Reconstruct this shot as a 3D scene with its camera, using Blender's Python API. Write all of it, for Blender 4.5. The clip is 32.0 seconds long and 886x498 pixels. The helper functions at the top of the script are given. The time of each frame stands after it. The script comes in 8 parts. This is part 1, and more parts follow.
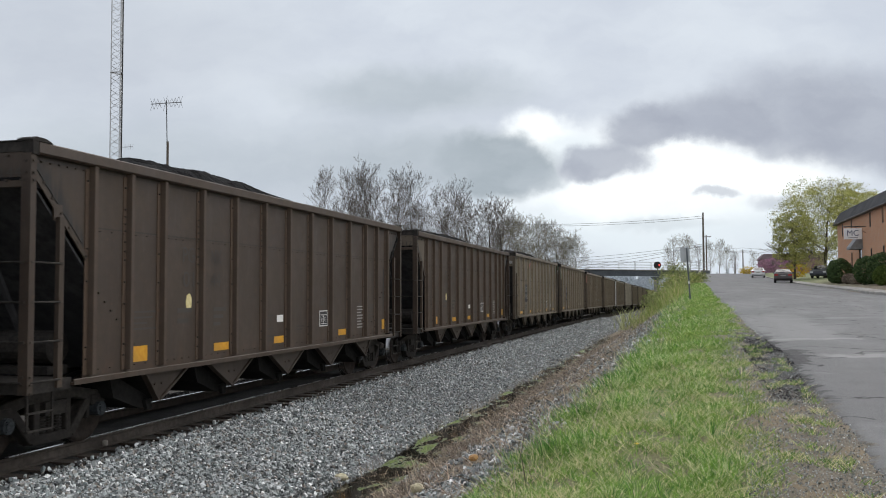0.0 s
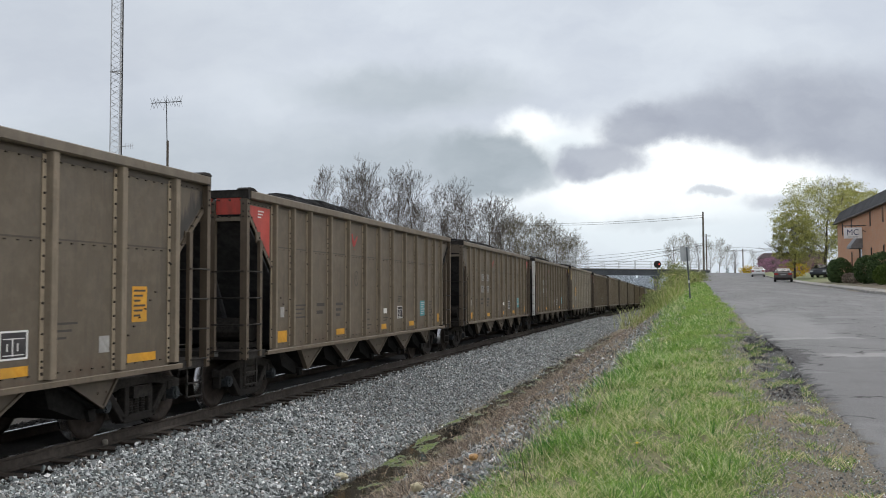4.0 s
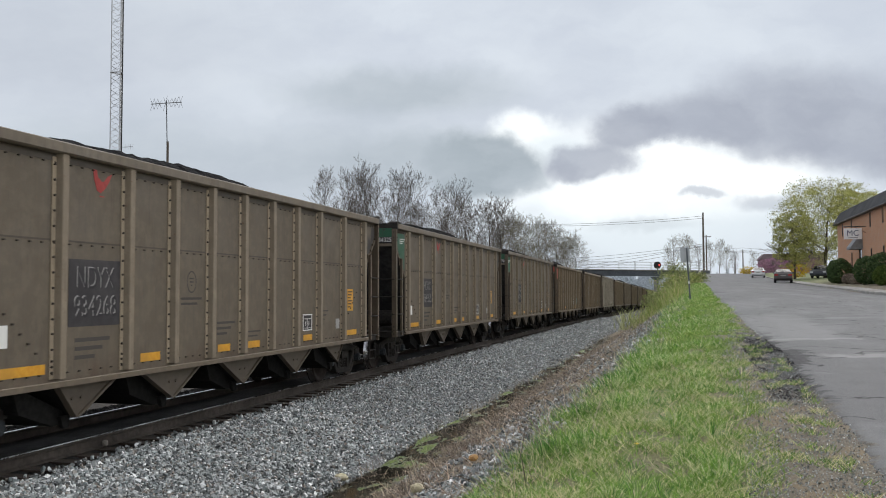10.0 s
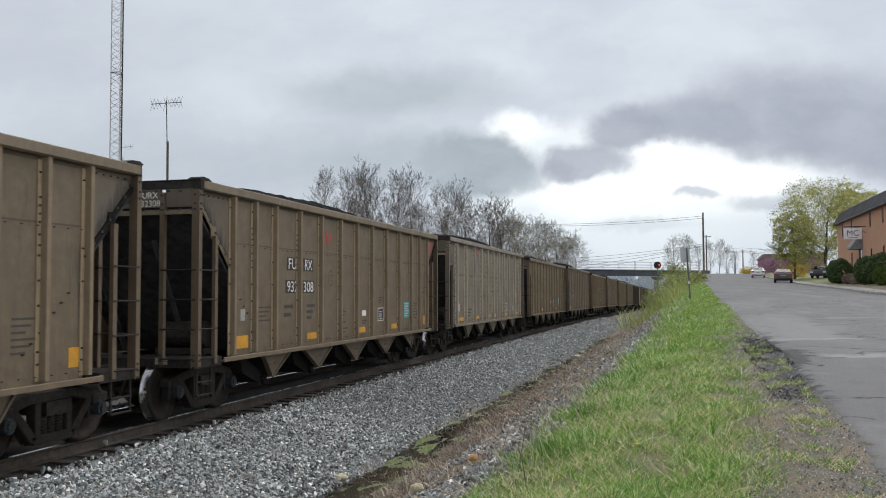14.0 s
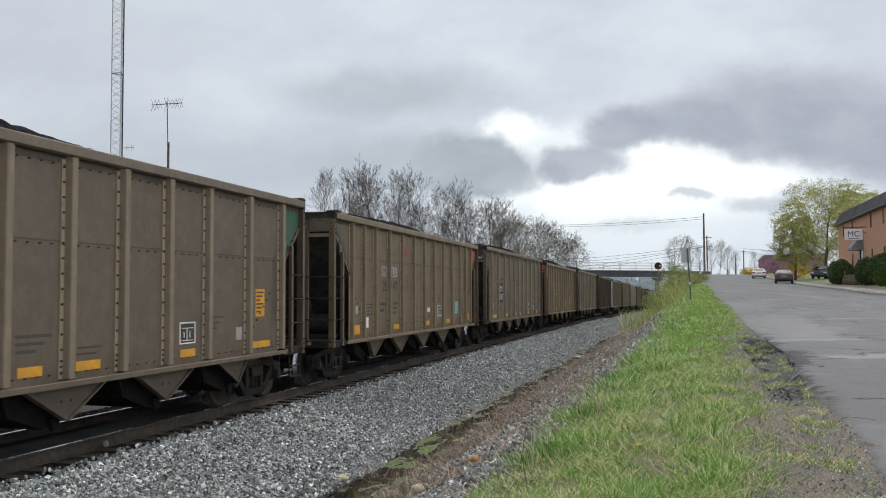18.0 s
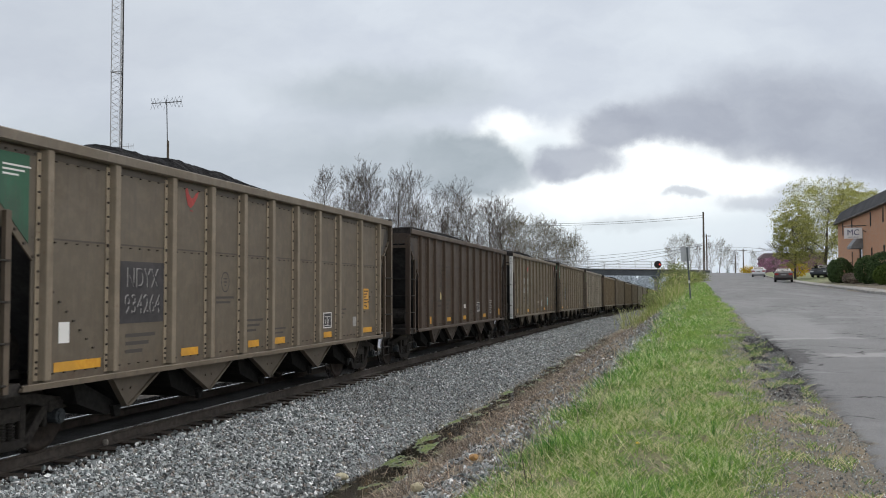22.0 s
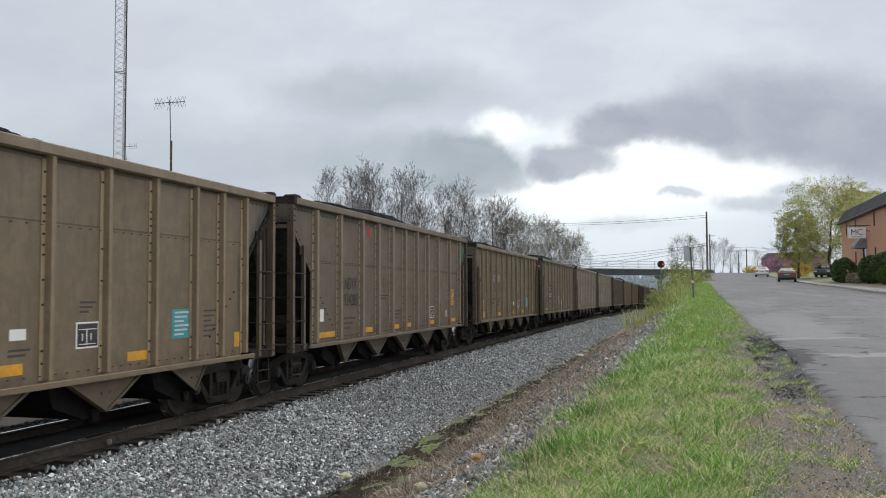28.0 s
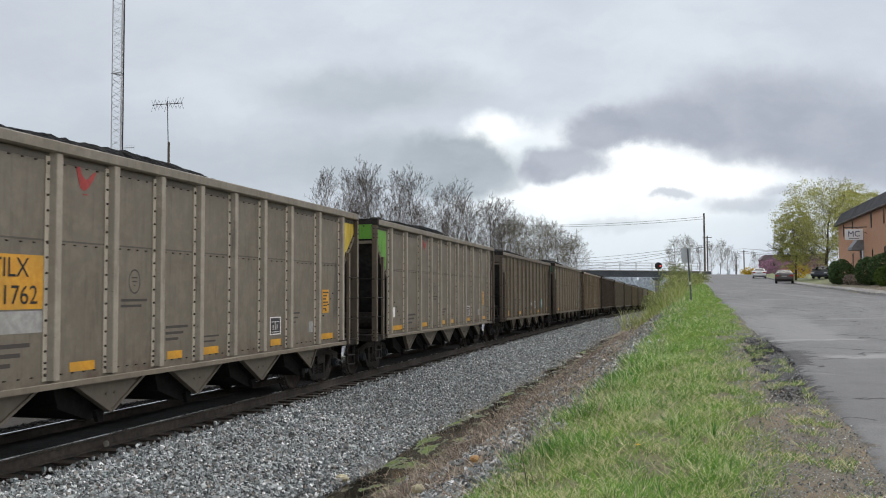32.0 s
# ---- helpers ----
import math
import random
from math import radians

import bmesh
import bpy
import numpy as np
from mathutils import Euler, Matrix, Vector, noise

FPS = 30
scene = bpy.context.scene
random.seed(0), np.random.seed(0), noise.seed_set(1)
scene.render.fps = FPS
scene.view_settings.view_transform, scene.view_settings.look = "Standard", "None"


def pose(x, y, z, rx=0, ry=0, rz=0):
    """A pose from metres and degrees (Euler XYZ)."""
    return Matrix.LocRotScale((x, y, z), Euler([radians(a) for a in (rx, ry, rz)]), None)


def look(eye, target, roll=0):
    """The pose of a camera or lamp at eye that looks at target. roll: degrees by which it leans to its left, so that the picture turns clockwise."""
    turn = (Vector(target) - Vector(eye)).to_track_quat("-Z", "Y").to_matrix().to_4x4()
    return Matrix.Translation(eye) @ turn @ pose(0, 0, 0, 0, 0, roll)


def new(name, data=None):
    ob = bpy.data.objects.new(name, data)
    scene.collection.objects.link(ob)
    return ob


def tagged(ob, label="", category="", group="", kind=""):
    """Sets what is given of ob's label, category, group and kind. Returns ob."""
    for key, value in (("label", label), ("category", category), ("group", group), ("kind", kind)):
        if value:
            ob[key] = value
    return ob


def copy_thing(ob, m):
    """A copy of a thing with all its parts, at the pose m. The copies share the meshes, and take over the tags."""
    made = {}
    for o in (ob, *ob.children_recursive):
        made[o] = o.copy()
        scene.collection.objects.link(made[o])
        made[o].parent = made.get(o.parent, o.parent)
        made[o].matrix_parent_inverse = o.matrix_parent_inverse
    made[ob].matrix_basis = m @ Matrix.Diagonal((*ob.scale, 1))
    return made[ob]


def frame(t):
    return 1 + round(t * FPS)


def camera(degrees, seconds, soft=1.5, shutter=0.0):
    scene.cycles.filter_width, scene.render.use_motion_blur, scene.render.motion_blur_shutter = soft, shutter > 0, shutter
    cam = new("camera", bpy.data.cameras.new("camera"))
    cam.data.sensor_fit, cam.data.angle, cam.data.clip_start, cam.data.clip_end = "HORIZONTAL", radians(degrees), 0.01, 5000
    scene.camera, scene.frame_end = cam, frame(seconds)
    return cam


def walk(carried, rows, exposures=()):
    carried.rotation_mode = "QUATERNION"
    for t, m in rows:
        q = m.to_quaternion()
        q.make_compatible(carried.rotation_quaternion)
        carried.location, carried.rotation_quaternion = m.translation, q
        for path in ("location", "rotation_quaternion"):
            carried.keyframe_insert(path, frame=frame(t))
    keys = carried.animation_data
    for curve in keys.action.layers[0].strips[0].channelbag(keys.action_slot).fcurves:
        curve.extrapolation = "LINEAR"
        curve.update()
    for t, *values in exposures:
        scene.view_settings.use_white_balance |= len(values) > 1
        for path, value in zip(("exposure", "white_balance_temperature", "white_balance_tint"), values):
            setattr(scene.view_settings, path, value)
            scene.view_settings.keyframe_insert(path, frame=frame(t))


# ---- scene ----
# World: the track runs along +Y, rail tops at z = 0 beside the camera, the road climbs on the +X side.
CLIP = 32.0
EYE = (0.0, 0.0, 2.035)
YAW, PITCH, ROLL = 14.66, 2.785, -0.216

cam = camera(52.4, CLIP, soft=1.0, shutter=0.06)

# tiny turns of the tripod head: seconds, to the left and up in hundredths of a degree
SWAY = [(0, 0, 0), (0.5, 0, 0), (1, 0, 0), (1.5, 0, -16), (2, 0, -16), (2.5, 0, -11), (3, 0, -6), (3.5, 0, -5),
        (5.5, 0, -5), (6, 0, -5), (7, 0, -5), (7.5, -4, -5), (8, 0, -5), (8.5, 0, -1), (9, 0, -4), (9.5, 0, 0),
        (10, 0, 0), (10.5, 0, -4), (11, 0, 0), (12, 0, 0), (13, 0, 0), (14, 0, 0), (14.5, 0, 0), (16.5, 5, -5),
        (17, 5, -5), (17.5, 5, 0), (18, 4, 5), (18.5, 1, 4), (19, 1, 0), (19.5, 4, 1), (20, 1, 0), (20.5, 1, 0),
        (21, 1, -5), (21.5, 4, -5), (22, 2, -4), (22.5, 5, 1), (23, 6, 5), (23.5, 10, -3), (24, 7, 0), (24.5, 10, 1),
        (25, 11, 5), (25.5, 12, 5), (27.5, 17, 3), (28, 21, -5), (28.5, 20, -7), (29, 17, -11), (29.5, 17, -11),
        (30, 15, -6), (30.5, 16, -4), (31, 15, 5), (31.5, 11, 9), (32, 6, 5)]


def aim(yaw, pitch):
    a, b = radians(yaw), radians(pitch)
    return look(EYE, (EYE[0] - 10 * math.sin(a) * math.cos(b), EYE[1] + 10 * math.cos(a) * math.cos(b),
                      EYE[2] + 10 * math.sin(b)), ROLL)


PATH = [(t, aim(YAW + a / 100, PITCH + b / 100)) for t, a, b in SWAY]
walk(cam, PATH)

# ---- light: an overcast spring day, brightest low ahead ----
world = bpy.data.worlds.new("world")
scene.world = world
world.use_nodes = True
wn, wl = world.node_tree.nodes, world.node_tree.links
sky = wn.new("ShaderNodeTexSky")
sky.sky_type, sky.sun_disc = "NISHITA", False
sky.sun_elevation, sky.sun_rotation = radians(42), radians(20)
sky.air_density, sky.dust_density, sky.ozone_density = 1.0, 3.0, 1.0
grey = wn.new("ShaderNodeHueSaturation")
grey.inputs["Saturation"].default_value = 0.22
wl.new(sky.outputs[0], grey.inputs["Color"])
wl.new(grey.outputs[0], wn["Background"].inputs["Color"])
wn["Background"].inputs["Strength"].default_value = 0.27

sun = new("sun", bpy.data.lights.new("sun", "SUN"))
sun.data.energy, sun.data.angle, sun.data.color = 1.3, radians(40), (1.0, 0.97, 0.93)
sun.matrix_world = look((0, 0, 0), (-math.sin(radians(20)) * 0.74, -math.cos(radians(20)) * 0.74, -0.67))
scene.view_settings.exposure = 0.0


# ---- material kit ----
def material(name, base=(0.5, 0.5, 0.5), rough=0.8, metal=0.0):
    m = bpy.data.materials.new(name)
    m.use_nodes = True
    b = m.node_tree.nodes["Principled BSDF"]
    b.inputs["Base Color"].default_value = (*base, 1)
    b.inputs["Roughness"].default_value = rough
    b.inputs["Metallic"].default_value = metal
    return m


class Kit:
    """Short hand for wiring the nodes of one material."""

    def __init__(self, m):
        self.t = m.node_tree
        self.b = m.node_tree.nodes.get("Principled BSDF")

    def node(self, kind, **props):
        n = self.t.nodes.new(kind)
        for k, v in props.items():
            if k == "operation":
                n.operation = v
            elif k == "data_type":
                n.data_type = v
            elif k == "blend_type":
                n.blend_type = v
        return n

    def link(self, a, b):
        self.t.links.new(a, b)

    def put(self, socket, v):
        if isinstance(v, (int, float)):
            socket.default_value = v
        elif isinstance(v, (tuple, list)):
            socket.default_value = (*v, 1) if len(v) == 3 and socket.type == "RGBA" else v
        else:
            self.link(v, socket)

    def math(self, op, a, b=0.0, c=0.0, clamp=False):
        n = self.node("ShaderNodeMath", operation=op)
        n.use_clamp = clamp
        for i, v in enumerate((a, b, c)):
            self.put(n.inputs[i], v)
        return n.outputs[0]

    def coords(self, scale=(1, 1, 1), space="Object"):
        tc = self.node("ShaderNodeTexCoord")
        mp = self.node("ShaderNodeMapping")
        self.link(tc.outputs[space], mp.inputs[0])
        mp.inputs["Scale"].default_value = scale
        return mp.outputs[0]

    def place(self, scale=(1, 1, 1)):
        g = self.node("ShaderNodeNewGeometry")
        mp = self.node("ShaderNodeMapping")
        self.link(g.outputs["Position"], mp.inputs[0])
        mp.inputs["Scale"].default_value = scale
        return mp.outputs[0]

    def noise(self, vec, scale, detail=4.0, rough=0.6, distort=0.0):
        n = self.node("ShaderNodeTexNoise")
        self.link(vec, n.inputs["Vector"])
        n.inputs["Scale"].default_value, n.inputs["Detail"].default_value = scale, detail
        n.inputs["Roughness"].default_value, n.inputs["Distortion"].default_value = rough, distort
        return n.outputs[0]

    def ramp(self, fac, lo, hi, a=0.0, b=1.0):
        n = self.node("ShaderNodeMapRange")
        n.interpolation_type = "SMOOTHSTEP"
        for i, v in enumerate((fac, lo, hi, a, b)):
            self.put(n.inputs[i], v)
        return n.outputs[0]

    def mix(self, fac, a, b, blend="MIX"):
        n = self.node("ShaderNodeMix", data_type="RGBA", blend_type=blend)
        self.put(n.inputs["Factor"], fac)
        self.put(n.inputs[6], a)
        self.put(n.inputs[7], b)
        return n.outputs[2]

    def colour(self, v):
        self.put(self.b.inputs["Base Color"], v)

    def rough(self, v):
        self.put(self.b.inputs["Roughness"], v)

    def bump(self, height, strength=0.3, distance=0.02):
        n = self.node("ShaderNodeBump")
        n.inputs["Strength"].default_value, n.inputs["Distance"].default_value = strength, distance
        self.link(height, n.inputs["Height"])
        self.link(n.outputs[0], self.b.inputs["Normal"])


def speckled(name, dark, light, scale, rough=0.85, bump=0.3, distance=0.02, stain=None, stretch=(1, 1, 1), metal=0.0, own=True):
    """A two-scale surface: fine grain between two colours, large soft stains over it."""
    m = material(name, light, rough, metal)
    k = Kit(m)
    v = k.coords(stretch) if own else k.place(stretch)
    fine, wide = k.noise(v, scale, 5, 0.65), k.noise(v, scale * 0.09, 3, 0.6)
    c = k.mix(k.ramp(fine, 0.3, 0.7), dark, light)
    c = k.mix(k.ramp(wide, 0.42, 0.68, 0.0, 0.65), c, stain or dark)
    k.colour(c)
    k.rough(k.ramp(wide, 0.3, 0.7, rough - 0.08, min(1.0, rough + 0.08)))
    if bump:
        k.bump(fine, bump, distance)
    return m


def paint(name, rough=0.62, dust=0.5, rust=0.45, pale=0.45, lift=1.5, shade=1.0, soot=False):
    """Weathered car paint in the colour set on each object, with dust, streaks and rust specks; coal soot clings to the sloped cuts."""
    m = material(name, (0.3, 0.27, 0.23), rough)
    k = Kit(m)
    info = k.node("ShaderNodeObjectInfo")
    own = k.coords((1, 1, 1))
    shift = k.node("ShaderNodeVectorMath", operation="ADD")
    k.link(own, shift.inputs[0])
    k.link(info.outputs["Random"], shift.inputs[1])
    sv = k.node("ShaderNodeMapping")
    k.link(shift.outputs[0], sv.inputs[0])
    sv.inputs["Scale"].default_value = (3.0, 3.0, 0.35)
    streak = k.noise(sv.outputs[0], 3.2, 5, 0.7)
    cloud = k.noise(shift.outputs[0], 0.9, 4, 0.6)
    speck = k.noise(shift.outputs[0], 22.0, 5, 0.75)
    base = info.outputs["Color"]
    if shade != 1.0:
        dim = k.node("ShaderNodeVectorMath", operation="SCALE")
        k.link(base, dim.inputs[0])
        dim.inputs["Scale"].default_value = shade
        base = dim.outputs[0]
    soil = k.mix(0.72, (0.135, 0.110, 0.080), base)
    c = k.mix(k.ramp(cloud, 0.35, 0.7, 0.0, dust), base, soil)
    c = k.mix(k.ramp(streak, 0.48, 0.75, 0.0, 0.45), c, (0.060, 0.048, 0.037))
    bright = k.node("ShaderNodeVectorMath", operation="SCALE")
    k.link(c, bright.inputs[0])
    bright.inputs["Scale"].default_value = lift
    mottle = k.noise(shift.outputs[0], 4.5, 6, 0.7)
    c = k.mix(k.ramp(mottle, 0.42 if pale < 0.9 else 0.2, 0.66 if pale < 0.9 else 0.5, 0.0, pale), c, bright.outputs[0])
    tall = k.node("ShaderNodeMapping")
    k.link(shift.outputs[0], tall.inputs[0])
    tall.inputs["Scale"].default_value = (9.0, 9.0, 0.5)
    c = k.mix(k.ramp(k.noise(tall.outputs[0], 3.0, 4, 0.7), 0.56, 0.72, 0.0, 0.35), c, bright.outputs[0])
    c = k.mix(k.ramp(speck, 0.58, 0.72, 0.0, rust), c, (0.13, 0.055, 0.024))
    if soot:
        at = k.node("ShaderNodeSeparateXYZ")
        k.link(own, at.inputs[0])
        along = k.math("SUBTRACT", k.math("ABSOLUTE", at.outputs[1]), 6.15)
        above = k.math("SUBTRACT", k.math("SUBTRACT", at.outputs[2], 2.5), along)
        above = k.math("ADD", k.math("MAXIMUM", above, k.math("MULTIPLY", along, -1.6)), k.math("MULTIPLY", k.math("SUBTRACT", k.noise(sv.outputs[0], 2.2, 6, 0.75), 0.5), 1.3))
        cling = k.math("MULTIPLY", k.ramp(above, 0.42, 0.10), info.outputs["Alpha"])
        c = k.mix(k.math("MULTIPLY", cling, k.ramp(at.outputs[2], 1.2, 1.8)), c, (0.012, 0.011, 0.010))
        rusty = k.math("MULTIPLY", k.ramp(at.outputs[2], 1.35, 1.0), k.ramp(k.noise(shift.outputs[0], 3.4, 5, 0.7), 0.42, 0.66, 0.0, 0.55))
        c = k.mix(rusty, c, (0.075, 0.042, 0.024))
    k.colour(c)
    k.rough(k.ramp(cloud, 0.3, 0.7, rough - 0.1, rough + 0.15))
    k.bump(speck, 0.12, 0.004)
    return m


M_PAINT = paint("weathered_paint")
M_SIDE = paint("side_sheet_paint", soot=True)
# half-bright body colour, for the chord's painted shade and the grimy seam
M_SHADEGRIME = paint("chord_shade_and_grimy_seam", shade=0.5)
M_CORNER = paint("corner_panel_paint", 0.55, 0.25, 0.35, 0.2, soot=True)
M_BRIGHT = paint("marking_paint", 0.55, 0.25, 0.35, 0.2)
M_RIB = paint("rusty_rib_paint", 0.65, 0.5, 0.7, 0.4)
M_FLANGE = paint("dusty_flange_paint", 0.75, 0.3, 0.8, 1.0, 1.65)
M_STEEL = speckled("grimy_steel", (0.020, 0.018, 0.017), (0.045, 0.040, 0.035), 14, 0.75, 0.3, 0.006)
# near-black: painted shade of the cars' undersides, and soot on the end flanges
M_SHADESOOT = speckled("underside_shade_and_soot", (0.007, 0.0068, 0.0065), (0.017, 0.016, 0.015), 10, 0.95, 0.3, 0.01)
M_BOLT = speckled("brown_bolt", (0.022, 0.016, 0.012), (0.055, 0.040, 0.028), 20, 0.8, 0.1, 0.003)
M_DARK = speckled("sooty_sheet", (0.034, 0.034, 0.037), (0.072, 0.070, 0.072), 6, 0.8, 0.2, 0.006)
M_WHEEL = speckled("rusty_wheel_plate", (0.020, 0.016, 0.014), (0.046, 0.036, 0.030), 9, 0.7, 0.25, 0.006)
M_TREAD = speckled("polished_tread", (0.30, 0.30, 0.31), (0.48, 0.48, 0.49), 20, 0.22, 0.05, 0.002, metal=1.0)
M_BEARING = speckled("blue_grey_bearing_cap", (0.022, 0.025, 0.028), (0.055, 0.062, 0.068), 20, 0.6, 0.2, 0.004)
M_COAL = speckled("coal", (0.003, 0.003, 0.0035), (0.012, 0.0115, 0.012), 9, 0.95, 0.9, 0.06)
for _m in (M_SHADESOOT, M_COAL, M_STEEL, M_WHEEL, M_DARK, M_BEARING):
    _m.node_tree.nodes["Principled BSDF"].inputs["Specular IOR Level"].default_value = 0.15
M_BLACK = material("black_ink", (0.015, 0.015, 0.016), 0.7)
M_WHITE = material("dull_white_ink", (0.72, 0.71, 0.68), 0.7)
M_INK = material("faded_ink", (0.055, 0.048, 0.042), 0.8)
M_RAILSIDE = speckled("rusty_rail", (0.034, 0.027, 0.022), (0.075, 0.060, 0.049), 10, 0.85, 0.3, 0.004, own=False)
M_RAILHEAD = speckled("worn_rail_head", (0.38, 0.37, 0.36), (0.58, 0.58, 0.58), 12, 0.24, 0.1, 0.002, metal=0.9, own=False)
M_TIE = speckled("creosoted_tie", (0.028, 0.021, 0.016), (0.095, 0.072, 0.055), 9, 0.9, 0.6, 0.012, stretch=(0.4, 4, 2), own=False)


# ---- geometry kit ----
def box(bm, x0, y0, z0, x1, y1, z1, m=None):
    r = bmesh.ops.create_cube(bm, size=1.0, matrix=Matrix.Translation(((x0 + x1) / 2, (y0 + y1) / 2, (z0 + z1) / 2)) @ Matrix.Diagonal((abs(x1 - x0), abs(y1 - y0), abs(z1 - z0), 1)))
    if m is not None:
        bmesh.ops.transform(bm, matrix=m, verts=r["verts"])
    return r["verts"]


def rod(bm, a, b, r, sides=8, r2=None):
    a, b = Vector(a), Vector(b)
    m = Matrix.Translation((a + b) / 2) @ (b - a).to_track_quat("Z", "Y").to_matrix().to_4x4()
    return bmesh.ops.create_cone(bm, cap_ends=True, segments=sides, radius1=r, radius2=r if r2 is None else r2, depth=(b - a).length, matrix=m)["verts"]


def prism(bm, outline, axis, lo, hi):
    """Extrudes a closed outline of two coordinates along an axis ('x', 'y' or 'z')."""
    def at(p, d):
        return {"x": (d, p[0], p[1]), "y": (p[0], d, p[1]), "z": (p[0], p[1], d)}[axis]
    a = [bm.verts.new(at(p, lo)) for p in outline]
    b = [bm.verts.new(at(p, hi)) for p in outline]
    n = len(outline)
    bm.faces.new(a)
    bm.faces.new(b)
    for i in range(n):
        bm.faces.new((a[i], a[(i + 1) % n], b[(i + 1) % n], b[i]))
    return a + b


def mesh_of(name, bm, mats, bevel=0.0):
    if bevel:
        bmesh.ops.bevel(bm, geom=bm.edges[:], offset=bevel, segments=1, affect="EDGES", clamp_overlap=True)
    bmesh.ops.recalc_face_normals(bm, faces=bm.faces[:])
    me = bpy.data.meshes.new(name)
    bm.to_mesh(me)
    bm.free()
    for m in (mats if isinstance(mats, (list, tuple)) else [mats]):
        me.materials.append(m)
    return me


def part(name, bm, mat, parent, label="", bevel=0.0):
    """Links a bmesh, or a mesh that is shared, as one mesh under a thing or a part."""
    me = mesh_of(name, bm, mat, bevel) if isinstance(bm, bmesh.types.BMesh) else bm
    ob = new(name, me)
    ob.parent = parent
    if label:
        tagged(ob, label)
    return ob


def empty(name, label, category, group="", m=None):
    ob = new(name)
    ob.empty_display_size = 0.3
    if m is not None:
        ob.matrix_basis = m
    return tagged(ob, label, category, group)


def sheet(name, verts, faces, mats, smooth=True):
    """A mesh from numpy arrays of vertices and of triangles or quads."""
    verts, faces = np.asarray(verts, np.float32), np.asarray(faces, np.int32)
    me = bpy.data.meshes.new(name)
    me.vertices.add(len(verts))
    me.vertices.foreach_set("co", verts.ravel())
    k = faces.shape[1]
    me.loops.add(faces.size)
    me.loops.foreach_set("vertex_index", faces.ravel())
    me.polygons.add(len(faces))
    me.polygons.foreach_set("loop_start", np.arange(0, faces.size, k, dtype=np.int32))
    me.polygons.foreach_set("use_smooth", np.full(len(faces), smooth))
    me.update(calc_edges=True)
    me.validate()
    for m in (mats if isinstance(mats, (list, tuple)) else [mats]):
        me.materials.append(m)
    return me


def grid_faces(nu, nv):
    i = np.arange(nu * nv).reshape(nu, nv)
    return np.stack([i[:-1, :-1], i[1:, :-1], i[1:, 1:], i[:-1, 1:]], -1).reshape(-1, 4)


def lettering(text, height, mat, width=None):
    """A flat mesh of letters in the x-z plane of its own space (x to the right, z up), centred, facing -y."""
    cu = bpy.data.curves.new("letters", "FONT")
    cu.body, cu.size, cu.align_x, cu.align_y = text, 1.0, "CENTER", "CENTER"
    ob = new("letters", cu)
    me = bpy.data.meshes.new_from_object(ob.evaluated_get(bpy.context.evaluated_depsgraph_get()))
    bpy.data.objects.remove(ob)
    co = np.empty(len(me.vertices) * 3, np.float32)
    me.vertices.foreach_get("co", co)
    co = co.reshape(-1, 3)
    if len(co):
        co -= (co.max(0) + co.min(0)) / 2
        sz = height / max(1e-6, float(np.ptp(co[:, 1])))
        sx = width / float(np.ptp(co[:, 0])) if width else sz
        co = np.stack([co[:, 0] * sx, np.zeros(len(co)), co[:, 1] * sz], 1).astype(np.float32)
        me.vertices.foreach_set("co", co.ravel())
    me.materials.clear()
    me.materials.append(mat)
    return me


# ---- the line of the track ----
TRACK_X = -8.9


def track_x(s):
    a = min(max(s - 10, 0), 220)
    return TRACK_X + 0.372e-4 * a * a + 0.372e-4 * 2 * a * max(s - 230, 0)


def track_z(s):
    a = min(max(s - 10, 0), 100)
    return -0.492e-4 * a * a - 0.492e-4 * 2 * a * min(max(s - 110, 0), 200)


def on_track(s):
    """The pose of a thing that stands on the rails at s metres along the line, facing along it."""
    e = 0.5
    d = Vector((track_x(s + e) - track_x(s - e), 2 * e, track_z(s + e) - track_z(s - e)))
    return Matrix.Translation((track_x(s), s, track_z(s))) @ d.to_track_quat("Y", "Z").to_matrix().to_4x4()


def curve(points, x):
    """Straight pieces between points (x, value)."""
    return float(np.interp(x, [p[0] for p in points], [p[1] for p in points]))


# heights of the road along the line, the grass verge's outer edge and the road's edges
ROAD_Z = [(-300, -3), (-40, -0.3), (0, 0.55), (6.5, 0.68), (16, 1.15), (28, 1.62), (45, 2.12), (60, 2.40), (80, 2.75), (95, 3.08), (125, 3.85), (170, 5.2), (186, 5.68), (240, 6.2), (700, 6.6), (2200, 7)]
VERGE_X = [(-300, -1.75), (6, -1.65), (8.8, -1.42), (11, -1.27), (14, -0.92), (22, -0.5), (40, -0.1), (60, 0.3), (300, 0.5)]
ROAD_L = [(-300, 1.25), (6.5, 1.28), (9, 1.42), (14, 1.50), (18, 1.38), (24, 1.38), (30, 1.28), (45, 1.4), (72, 1.9), (120, 3.0), (169, 4.4), (190, 5.6), (240, 7.0), (700, 12.0)]
ROAD_R = [(-300, 7.5), (30, 8.2), (44, 9.0), (64, 10.3), (90, 11.3), (140, 12.5), (240, 16.0), (700, 22.0)]


def road_fall(y):
    """How far the road's far edge lies below its near one."""
    return curve([(20, 0), (50, 0.33), (110, 0.33), (170, 0.1), (240, 0)], y)


